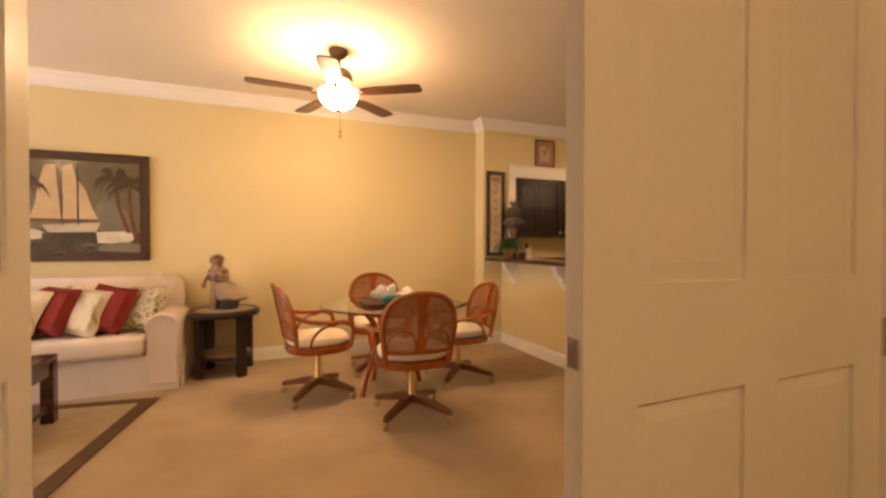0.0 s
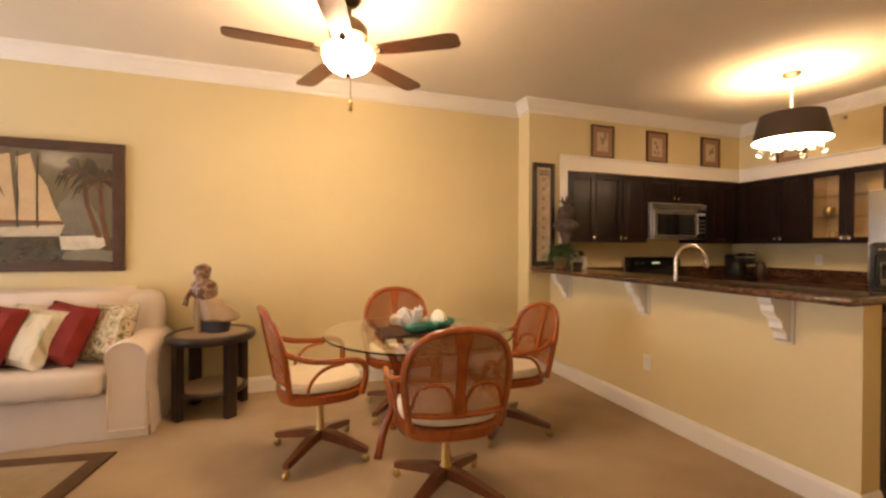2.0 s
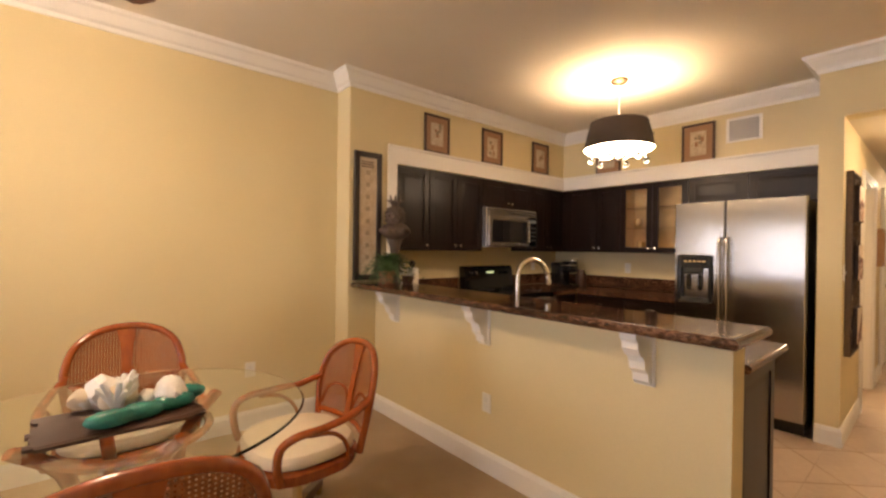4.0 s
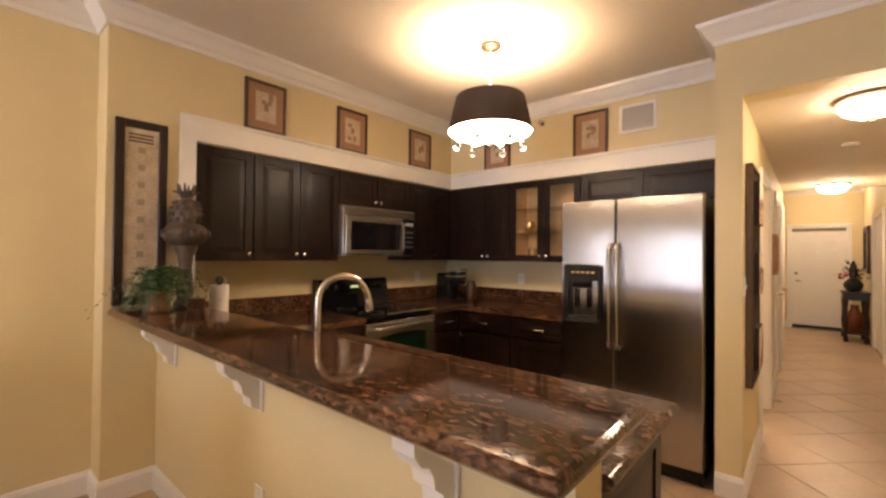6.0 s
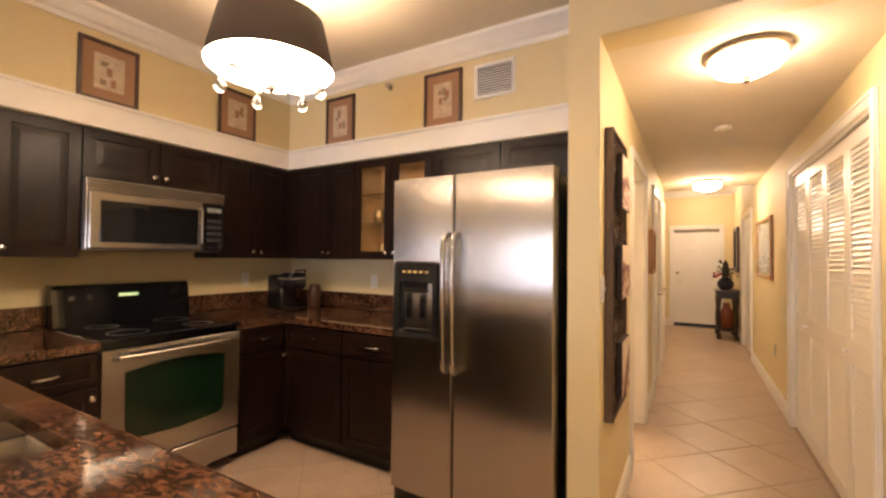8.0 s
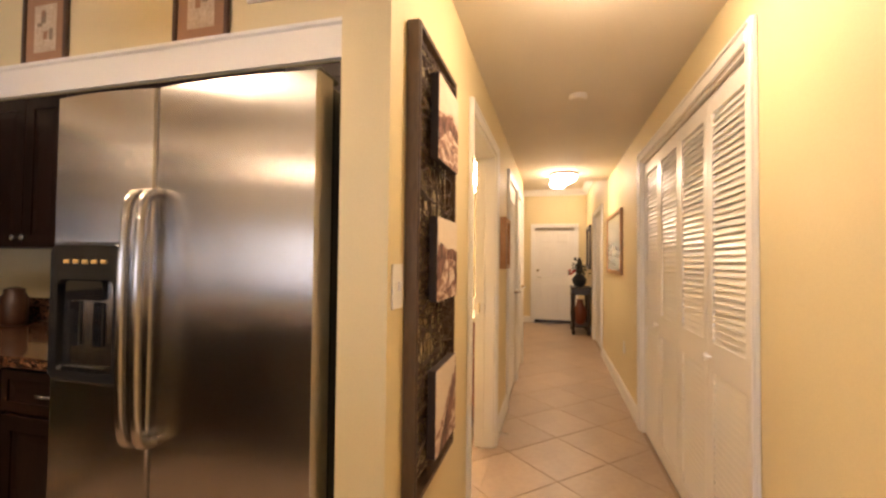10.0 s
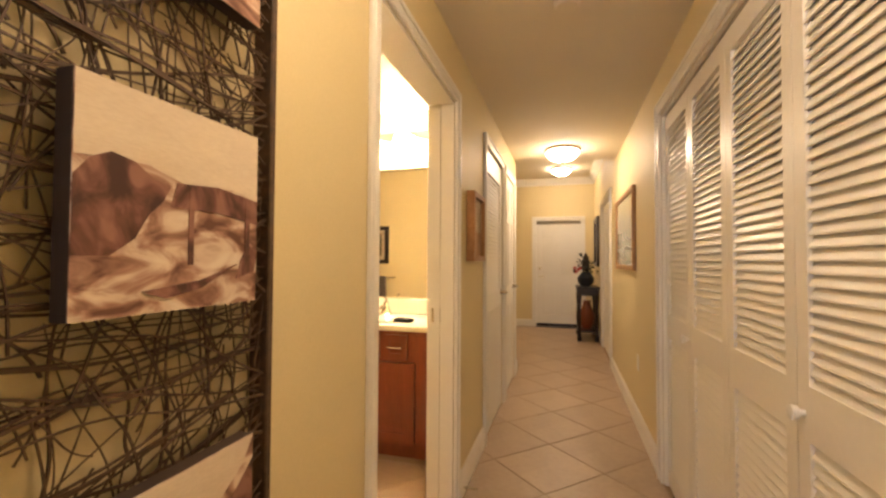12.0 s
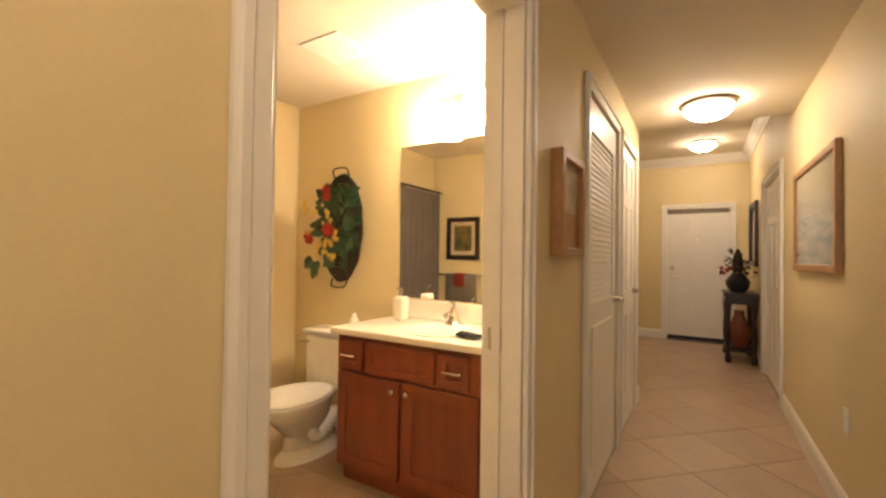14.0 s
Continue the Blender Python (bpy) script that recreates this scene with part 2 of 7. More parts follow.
RUGDARK = material("brown_rug_border", (0.17, 0.10, 0.055), 0.97, dark=(0.11, 0.065, 0.035), scale=8, fine=240, bump=0.8, spec=0.1)
SEAGRASS = material("seagrass_rope", (0.33, 0.17, 0.06), 0.8, dark=(0.16, 0.075, 0.025), scale=14, fine=120, bump=0.6)
MATBOARD = material("tan_mat_board", (0.36, 0.20, 0.11), 0.8, fine=200)
PAPER = material("aged_print_paper", (0.62, 0.52, 0.38), 0.75, dark=(0.42, 0.32, 0.21), scale=16, fine=70, mix=0.5)
SEPIA = ramped("sepia_dune_print", [(0.35, (0.13, 0.055, 0.035)), (0.47, (0.36, 0.20, 0.14)), (0.58, (0.62, 0.48, 0.37)), (0.7, (0.72, 0.62, 0.50))], scale=15, rough=0.55, distortion=1.1, stretch=(1, 1, 2.0))
SEPIASKY = material("sepia_sky_print", (0.70, 0.60, 0.47), 0.6, dark=(0.60, 0.49, 0.37), scale=6, stretch=(1, 1, 4), mix=0.6)
DUNE = ramped("dark_dune_print", [(0.38, (0.06, 0.022, 0.016)), (0.5, (0.15, 0.06, 0.042)), (0.62, (0.27, 0.13, 0.095))], scale=26, rough=0.6, distortion=1.0, stretch=(1, 1, 0.7))
TWIG = material("dark_twig", (0.105, 0.056, 0.026), 0.6, dark=(0.046, 0.025, 0.013), scale=40)
CANVASEDGE = material("dark_canvas_edge", (0.045, 0.026, 0.018), 0.7)
TWIGSIDE = material("brown_panel_edge", (0.17, 0.105, 0.05), 0.6, dark=(0.09, 0.055, 0.028), scale=9, stretch=(1, 1, 0.2))
STARWOOD = material("dark_chair_base_wood", (0.17, 0.050, 0.016), 0.3, dark=(0.09, 0.026, 0.010), scale=6, coat=0.4)
# golden wood, lightened so that the cabinet looks lit inside without a lamp
MAPLE = material("lit_look_cabinet_lining", (0.58, 0.37, 0.15), 0.5, dark=(0.46, 0.28, 0.10), scale=5)
SEA = ramped("seascape_print", [(0.3, (0.17, 0.22, 0.22)), (0.5, (0.33, 0.35, 0.31)), (0.7, (0.48, 0.47, 0.39))], scale=3, rough=0.12, stretch=(1, 1, 5))
SEASKY = material("seascape_sky", (0.43, 0.42, 0.35), 0.12, dark=(0.36, 0.36, 0.31), scale=3, bump=0)
P_SKY = material("painting_sky", (0.165, 0.13, 0.078), 0.16, dark=(0.095, 0.078, 0.05), scale=4, fine=20, bump=0.1, mix=0.9, coat=0.6)
P_SEA = material("painting_sea", (0.055, 0.06, 0.055), 0.2, dark=(0.03, 0.035, 0.03), scale=7, fine=30, bump=0.1, coat=0.6)
P_SAIL = material("painting_sail", (0.60, 0.43, 0.25), 0.2, dark=(0.46, 0.32, 0.18), scale=6, bump=0.1, coat=0.6)
P_SAND = material("painting_sand", (0.55, 0.47, 0.35), 0.2, dark=(0.36, 0.30, 0.21), scale=8, bump=0.1, coat=0.6)
P_DARK = material("painting_dark", (0.045, 0.032, 0.022), 0.2, dark=(0.02, 0.016, 0.012), scale=9, bump=0.1, coat=0.6)
P_BRONZE = material("painting_palm_brown", (0.15, 0.055, 0.028), 0.2, dark=(0.075, 0.034, 0.02), scale=12, bump=0.1, coat=0.6)
GREYCLOTH = material("grey_brown_cloth", (0.14, 0.115, 0.095), 0.9, bump=0.3, fine=200)
YELLOW = material("yellow_petal", (0.75, 0.52, 0.10), 0.6)
REDPETAL = material("red_petal", (0.45, 0.02, 0.02), 0.6)

# ---- shape helpers ----
ORIGIN = {}


def thing(name, at=(0, 0, 0), label="", category="", group="", kind=""):
    """An Empty at a thing's base; its parts are given in world coordinates."""
    ob = new(name)
    ob.location, ob.empty_display_size = at, 0.05
    ORIGIN[ob] = Vector(at)
    return tagged(ob, label, category, group, kind)


def part(name, bm, mat, parent=None, label="", smooth=False):
    me = bpy.data.meshes.new(name)
    bmesh.ops.recalc_face_normals(bm, faces=bm.faces)
    if smooth:
        for f in bm.faces:
            f.smooth = True
        for e in bm.edges:
            if len(e.link_faces) == 2 and e.calc_face_angle(0) > 0.7:
                e.smooth = False
    bm.to_mesh(me)
    bm.free()
    me.materials.append(mat)
    ob = new(name, me)
    if parent is not None:
        ob.parent = parent
        org = ORIGIN.get(parent, Vector((0, 0, 0)))
        ORIGIN[ob] = org
        me.transform(Matrix.Translation(-org))
    return tagged(ob, label)


def solid(name, bm, mat, label="", category="", kind="", group="", smooth=False):
    return tagged(part(name, bm, mat, None, "", smooth), label, category, group, kind)


def box(bm, x0, y0, z0, x1, y1, z1, bevel=0.0, m=None, seg=1):
    vs = [bm.verts.new(p) for p in ((x0, y0, z0), (x1, y0, z0), (x1, y1, z0), (x0, y1, z0), (x0, y0, z1), (x1, y0, z1), (x1, y1, z1), (x0, y1, z1))]
    fs = [bm.faces.new([vs[i] for i in q]) for q in ((3, 2, 1, 0), (4, 5, 6, 7), (0, 1, 5, 4), (1, 2, 6, 5), (2, 3, 7, 6), (3, 0, 4, 7))]
    if bevel:
        es = {e for f in fs for e in f.edges}
        r = bmesh.ops.bevel(bm, geom=list(es), offset=bevel, segments=seg, profile=0.5, affect="EDGES")
        vs = list({v for f in r["faces"] for v in f.verts} | {v for v in vs if v.is_valid})
    if m is not None:
        bmesh.ops.transform(bm, matrix=m, verts=vs)
    return bm


def B(*a, **k):
    return box(bmesh.new(), *a, **k)


def loft(bm, rings, close=True, cap=True):
    """Joins rings of equal length into a skin."""
    vr = [[bm.verts.new(p) for p in r] for r in rings]
    n = len(vr[0])
    for a, b in zip(vr, vr[1:]):
        for i in range(n if close else n - 1):
            j = (i + 1) % n
            bm.faces.new((a[i], a[j], b[j], b[i]))
    if cap and close:
        bm.faces.new(vr[0][::-1])
        bm.faces.new(vr[-1])
    return bm


def lathe(bm, profile, at=(0, 0, 0), seg=24, cap=True):
    """Profile of (radius, z) round the upright axis."""
    x, y, z = at
    return loft(bm, [[(x + r * math.cos(2 * math.pi * i / seg), y + r * math.sin(2 * math.pi * i / seg), z + h) for i in range(seg)] for r, h in profile], True, cap)


def tube(bm, pts, r, seg=8, closed=False):
    """A round bar along points; r: one radius or one for each point."""
    pts = [Vector(p) for p in pts]
    rs = r if isinstance(r, (list, tuple)) else [r] * len(pts)
    rings, up = [], None
    for i, p in enumerate(pts):
        a, b = pts[i - 1] if i or closed else p, pts[(i + 1) % len(pts)] if i + 1 < len(pts) or closed else p
        d = (b - a).normalized()
        if up is None:
            up = d.orthogonal().normalized()
        up = (up - d * up.dot(d)).normalized()
        side = d.cross(up)
        rings.append([p + rs[i] * (math.cos(2 * math.pi * k / seg) * up + math.sin(2 * math.pi * k / seg) * side) for k in range(seg)])
    if closed:
        rings.append(rings[0])
    return loft(bm, rings, True, not closed)


def smooth_path(pts, n=6, closed=False):
    """Catmull-Rom through the points."""
    pts = [Vector(p) for p in pts]
    out, m = [], len(pts)
    for i in range(m if closed else m - 1):
        g = (lambda j: pts[j % m]) if closed else (lambda j: pts[max(0, min(m - 1, j))])
        a, b, c, d = g(i - 1), g(i), g(i + 1), g(i + 2)
        for s in range(n):
            t = s / n
            out.append(0.5 * ((2 * b) + (c - a) * t + (2 * a - 5 * b + 4 * c - d) * t * t + (3 * b - a - 3 * c + d) * t ** 3))
    return out if closed else out + [pts[-1]]


def sweep(bm, path, profile, closed=False):
    """A moulding: profile of (out from the wall, z) along wall corners, the room to the left of the way."""
    pts = [Vector(p) for p in path]
    n, rings = len(pts), []
    for i, p in enumerate(pts):
        ds = []
        if i or closed:
            ds.append((p - pts[i - 1]).normalized())
        if i + 1 < n or closed:
            ds.append((pts[(i + 1) % n] - p).normalized())
        ns = [Vector((-d.y, d.x)) for d in ds]
        off = ns[0] if len(ns) == 1 else (ns[0] + ns[1]) / (1 + ns[0].dot(ns[1]))
        rings.append([(p.x + off.x * d, p.y + off.y * d, z) for d, z in profile])
    if closed:
        rings.append(rings[0])
    return loft(bm, rings, True, not closed)


def ball(bm, at, r, sx=1, sy=1, sz=1, sub=2):
    bmesh.ops.create_icosphere(bm, subdivisions=sub, radius=1, matrix=Matrix.Translation(at) @ Matrix.Diagonal((r * sx, r * sy, r * sz, 1)))
    return bm


def pillow(bm, m, w, h, d, n=8):
    """A stuffed cushion: two bulging skins that meet in a seam."""
    vs = {}
    for side in (-1, 1):
        for i in range(n + 1):
            for j in range(n + 1):
                u, v = 2 * i / n - 1, 2 * j / n - 1
                edge = abs(u) == 1 or abs(v) == 1
                if edge and side == 1:
                    vs[side, i, j] = vs[-1, i, j]
                    continue
                puff = 0 if edge else ((1 - u ** 4) * (1 - v ** 4)) ** 0.5
                pinch = 1 - 0.05 * (1 - abs(u)) * (abs(v) > 0.99) - 0.05 * (1 - abs(v)) * (abs(u) > 0.99)
                vs[side, i, j] = bm.verts.new(m @ Vector((u * w / 2 * pinch, side * puff * d / 2, v * h / 2 * pinch)))
        for i in range(n):
            for j in range(n):
                bm.faces.new([vs[side, i, j], vs[side, i + 1, j], vs[side, i + 1, j + 1], vs[side, i, j + 1]])
    return bm


def panelled(name, mat, parent, w, h, t, m, cols, rows, stile=0.06, depth=0.008, label=""):
    """A door slab in its own x (width), z (height) with raised frame and sunk panels on both faces. rows: (z0, z1) of the panels; cols: (x0, x1)."""
    bm = bmesh.new()
    xs = sorted({0, w, *(c for q in cols for c in q)})
    zs = sorted({0, h, *(c for q in rows for c in q)})
    sunk = lambda x0, x1, z0, z1: any(a <= x0 and x1 <= b for a, b in cols) and any(a <= z0 and z1 <= b for a, b in rows)  # noqa: E731
    box(bm, 0, depth, 0, w, t - depth, h)
    for x0, x1 in zip(xs, xs[1:]):
        for z0, z1 in zip(zs, zs[1:]):
            if not sunk(x0, x1, z0, z1):
                box(bm, x0, 0, z0, x1, depth, z1)
                box(bm, x0, t - depth, z0, x1, t, z1)
    for c0, c1 in cols:
        for z0, z1 in rows:
            e = min(0.035, (c1 - c0) * 0.2)
            for y0, y1, s in ((depth, 0.001, 1), (t - depth, t - 0.001, -1)):
                loft(bm, [[(c0, y0, z0), (c1, y0, z0), (c1, y0, z1), (c0, y0, z1)],
                          [(c0 + e, y1 + 0.003 * s, z0 + e), (c1 - e, y1 + 0.003 * s, z0 + e), (c1 - e, y1 + 0.003 * s, z1 - e), (c0 + e, y1 + 0.003 * s, z1 - e)]])
    bmesh.ops.remove_doubles(bm, verts=bm.verts, dist=0.0002)
    bmesh.ops.transform(bm, matrix=m, verts=bm.verts)
    return part(name, bm, mat, parent, label)


# ---- plan ----
CEILING, HALL_CEILING = 2.78, 2.33
SOFA_WALL, SOFFIT_Y, SOFFIT_X = 5.25, 5.035, 5.77
HALL_N, HALL_B, HALL_S = 2.39, 2.525, 1.335
FOYER_X = 10.0
COLUMN_X = 5.225


def setting(name, bm, mat, label, category):
    return solid(name, bm, mat, label, category, "structure")


def wall_run(name, axis, a0, a1, c0, c1, z1, openings, mat, label):
    """A wall along x or y from a0 to a1, c0 to c1 thick, with openings (from, to, sill, head)."""
    bm = bmesh.new()

    def blk(p, q, z0, zt):
        if q - p > 1e-4 and zt - z0 > 1e-4:
            box(bm, *((p, c0, z0, q, c1, zt) if axis == "x" else (c0, p, z0, c1, q, zt)))
    at = a0
    for p, q, sill, head in sorted(openings):
        blk(at, p, 0, z1)
        blk(p, q, 0, sill)
        blk(p, q, head, z1)
        at = q
    blk(at, a1, 0, z1)
    return setting(name, bm, mat, label, "wall")


WALLWORD = "painted plaster wall in warm pale yellow"
wall_run("wall_north", "x", -4.3, 2.80, SOFA_WALL, 5.45, CEILING, [], WALL, WALLWORD + " behind the sofa")
setting("wall_pilaster", B(2.80, SOFFIT_Y, 0, 3.25, 5.5, CEILING), WALL, WALLWORD + " beside the bar", "wall")
setting("wall_soffit_back", B(3.25, SOFFIT_Y, 2.09, 5.90, 5.5, CEILING), WALL, WALLWORD + " above the kitchen cabinets", "wall")
setting("wall_soffit_side", B(SOFFIT_X, HALL_B, 2.09, 6.20, SOFFIT_Y, CEILING), WALL, WALLWORD + " above the refrigerator", "wall")
setting("wall_kitchen_back", B(3.25, 5.36, 0, 6.20, 5.5, 2.09), WALL, WALLWORD + " behind the stove", "wall")
setting("wall_kitchen_side", B(6.10, HALL_B, 0, 6.20, 5.36, 2.09), WALL, WALLWORD + " behind the refrigerator", "wall")
setting("wall_bar", B(3.06, 2.445, 0, 3.20, SOFFIT_Y, 1.03), WALL, "painted yellow half wall that carries the bar top", "wall")
wall_run("wall_hall_north", "x", COLUMN_X, FOYER_X, HALL_N, HALL_B, CEILING, [(6.287, 7.21, 0, 2.03), (8.05, 8.87, 0, 2.04), (9.06, 9.74, 0, 2.04)], HALLWALL, WALLWORD + " along the hallway")
wall_run("wall_hall_south", "x", 2.20, 13.50, 1.20, HALL_S, CEILING, [(5.93, 7.80, 0, 2.065), (10.50, 11.72, 0, 2.03)], HALLWALL, WALLWORD + " along the hallway with closet opening")
setting("wall_hall_header", B(COLUMN_X, HALL_S, HALL_CEILING, 5.40, HALL_N, CEILING), WALL, WALLWORD + " above the hallway opening", "wall")
setting("wall_hall_end_header", B(FOYER_X - 0.1, HALL_S, HALL_CEILING + 0.07, FOYER_X, HALL_N, CEILING), WALL, WALLWORD + " above the hallway end", "wall")
wall_run("wall_entry", "y", 1.20, 3.15, 13.40, 13.55, CEILING, [(1.56, 2.39, 0, 2.0)], HALLWALL, WALLWORD + " round the front door")
wall_run("wall_foyer_north", "x", FOYER_X, 13.40, 3.0, 3.15, CEILING, [], HALLWALL, WALLWORD + " in the foyer")
wall_run("wall_foyer_west", "y", HALL_B, 3.15, FOYER_X - 0.15, FOYER_X, CEILING, [], HALLWALL, WALLWORD + " in the foyer")
wall_run("wall_bath_north", "x", 6.20, 8.30, 4.60, 4.75, 2.5, [], HALLWALL, WALLWORD + " in the bathroom")
wall_run("wall_bath_east", "y", HALL_B, 4.60, 8.17, 8.30, 2.5, [], HALLWALL, WALLWORD + " in the bathroom")
wall_run("wall_linen_back", "x", 8.30, FOYER_X - 0.15, 3.0, 3.1, CEILING, [], HALLWALL, "plain closet back wall")
wall_run("wall_closet_back", "x", 5.6, 13.5, 0.55, 0.65, CEILING, [], HALLWALL, "plain closet back wall")
wall_run("wall_west", "y", 0.80, 5.45, -4.40, -4.20, CEILING, [(1.25, 5.05, 0.02, 2.05)], WALL, WALLWORD + " with sliding glass door")
wall_run("wall_south", "x", -4.2, 3.40, 0.83, 0.95, CEILING, [(-0.11, 1.685, 0, 2.06)], WALL, WALLWORD + " with double doorway")
wall_run("wall_jog", "y", 0.95, 1.20, 2.20, 2.32, CEILING, [], WALL, WALLWORD)
wall_run("wall_bedroom_south", "x", -1.9, 3.4, -2.7, -2.55, CEILING, [], WALL, "plain bedroom wall")
wall_run("wall_bedroom_west", "y", -2.55, 0.83, -1.9, -1.75, CEILING, [], WALL, "plain bedroom wall")
wall_run("wall_bedroom_east", "y", -2.55, 0.83, 3.25, 3.4, CEILING, [], WALL, "plain bedroom wall")
wall_run("wall_closet_end", "y", 0.65, 1.20, 5.5, 5.6, CEILING, [], WALL, "plain closet wall")
setting("ceiling", B(-4.4, -2.7, CEILING, 6.20, 5.5, CEILING + 0.12), CEIL, "off-white painted ceiling over living room and kitchen", "ceiling")
setting("ceiling_hall", B(5.40, HALL_S, HALL_CEILING, FOYER_X, HALL_N, HALL_CEILING + 0.07), CEIL, "off-white painted dropped ceiling in the hallway", "ceiling")
setting("ceiling_foyer", B(6.202, 0.5, CEILING, 13.55, 3.2, CEILING + 0.12), CEIL, "off-white painted ceiling in the foyer", "ceiling")
setting("ceiling_bath", B(6.20, HALL_B, 2.36, 8.17, 4.60, 2.46), CEIL, "off-white painted bathroom ceiling", "ceiling")
setting("floor_carpet", B(-4.4, -2.7, -0.12, 3.12, 5.5, 0.0), CARPET, "beige cut-pile carpet with vacuum marks and soft shade in its dark mottle", "floor")
tile_floor = setting("floor_tile", B(3.12, 0.55, -0.12, 13.55, 5.5, -0.0028), GROUT, "beige ceramic tile floor laid on the diagonal", "floor")
setting("trim_threshold", B(3.10, 1.335, -0.01, 3.14, 2.45, 0.004, bevel=0.003), BRASS, "thin metal carpet edge strip", "trim")
setting("ground", B(-60, -60, -4.2, 60, 60, -4.0), material("lawn", (0.07, 0.10, 0.03), 0.9), "far lawn below the balcony side", "ground")

CROWN = [(0, CEILING - 0.125), (0.012, CEILING - 0.125), (0.018, CEILING - 0.10), (0.034, CEILING - 0.085), (0.066, CEILING - 0.035), (0.085, CEILING - 0.02), (0.092, CEILING), (0, CEILING)]
BASE = [(0, 0), (0.016, 0), (0.016, 0.105), (0.009, 0.125), (0.004, 0.132), (0, 0.132)]
setting("trim_crown", sweep(bmesh.new(), [(COLUMN_X, HALL_S), (COLUMN_X, HALL_B), (SOFFIT_X, HALL_B), (SOFFIT_X, SOFFIT_Y), (2.80, SOFFIT_Y), (2.80, SOFA_WALL), (-4.2, SOFA_WALL), (-4.2, 0.95), (2.20, 0.95), (2.20, HALL_S)], CROWN, True), TRIM, "white painted crown moulding", "moulding")
setting("trim_crown_foyer", sweep(bmesh.new(), [(13.40, HALL_S), (13.40, 3.0), (FOYER_X, 3.0), (FOYER_X, HALL_S)], CROWN, True), TRIM, "white painted crown moulding in the foyer", "moulding")
for run in ([(3.20, 2.445), (3.06, 2.445), (3.06, SOFFIT_Y), (2.80, SOFFIT_Y), (2.80, SOFA_WALL), (-4.2, SOFA_WALL)], [(6.234, HALL_N), (COLUMN_X, HALL_N), (COLUMN_X, HALL_B)], [(7.983, HALL_N), (7.263, HALL_N)],
            [(FOYER_X, HALL_B), (FOYER_X, HALL_N), (9.807, HALL_N)], [(2.32, HALL_S), (5.863, HALL_S)], [(7.867, HALL_S), (10.433, HALL_S)], [(11.79, HALL_S), (13.40, HALL_S), (13.40, 1.49)], [(13.40, 2.46), (13.40, 3.0), (FOYER_X, 3.0)],
            [(-0.20, 0.95), (-4.2, 0.95)][::-1], [(8.17, 3.62), (8.17, 4.60), (6.20, 4.60)]):
    setting("baseboard", sweep(bmesh.new(), run, BASE), TRIM, "white painted baseboard", "baseboard")
# Flat white band round the cabinet alcove, 2 cm proud of the wall.
bm = sweep(bmesh.new(), [(SOFFIT_X, HALL_B), (SOFFIT_X, SOFFIT_Y), (3.16, SOFFIT_Y)], [(0, 2.093), (0.02, 2.093), (0.02, 2.225), (0.028, 2.235), (0.028, 2.25), (0, 2.25)])
box(bm, 3.16, SOFFIT_Y - 0.02, 1.07, 3.25, SOFFIT_Y, 2.093)
setting("trim_alcove", bm, TRIM, "white flat trim band above the kitchen cabinets", "trim")


def casing(name, axis, c, out, a0, a1, head, w=0.066, t=0.018, jamb=None, label="white painted door casing"):
    """Casing round an opening in a wall face at c; out: +1 or -1, the side of the room."""
    bm = bmesh.new()
    p, q = sorted((c, c + out * t))

    def blk(u0, u1, z0, z1, p=p, q=q):
        box(bm, *((u0, p, z0, u1, q, z1) if axis == "x" else (p, u0, z0, q, u1, z1)), bevel=0.004)
    blk(a0 - w, a0, 0, head + w)
    blk(a1, a1 + w, 0, head + w)
    blk(a0, a1, head, head + w)
    p2, q2 = sorted((c + out * t, c + out * (t + 0.007)))
    blk(a0 - w, a0 - w + 0.02, 0, head + w, p2, q2)
    blk(a1 + w - 0.02, a1 + w, 0, head + w, p2, q2)
    blk(a0 - w + 0.02, a1 + w - 0.02, head + w - 0.02, head + w, p2, q2)
    if jamb:
        d0, d1 = jamb
        jt = 0.015
        for u0, u1, z0, z1 in ((a0, a0 + jt, 0, head), (a1 - jt, a1, 0, head), (a0 + jt, a1 - jt, head - jt, head)):
            box(bm, *((u0, d0, z0, u1, d1, z1) if axis == "x" else (d0, u0, z0, d1, u1, z1)))
        mid = (d0 + d1) / 2
        for u0, u1 in ((a0 + jt, a0 + jt + 0.01), (a1 - jt - 0.01, a1 - jt)):
            box(bm, *((u0, mid, 0, u1, mid + 0.03, head - jt) if axis == "x" else (mid, u0, 0, mid + 0.03, u1, head - jt)))
    return setting(name, bm, TRIM, label, "door casing")


casing("trim_bath_casing", "x", HALL_N, -1, 6.287, 7.21, 2.03, w=0.052, jamb=(HALL_N, HALL_B))
casing("trim_linen_casing", "x", HALL_N, -1, 8.05, 8.87, 2.04)
casing("trim_utility_casing", "x", HALL_N, -1, 9.06, 9.74, 2.04)
casing("trim_closet_casing", "x", HALL_S, 1, 5.93, 7.80, 2.065, jamb=(1.20, HALL_S))
casing("trim_side_casing", "x", HALL_S, 1, 10.50, 11.72, 2.03, jamb=(1.20, HALL_S))
casing("trim_entry_casing", "y", 13.40, -1, 1.56, 2.39, 2.0, jamb=(13.40, 13.55))
casing("trim_bedroom_casing", "x", 0.95, 1, -0.11, 1.685, 2.06, jamb=(0.83, 0.95))

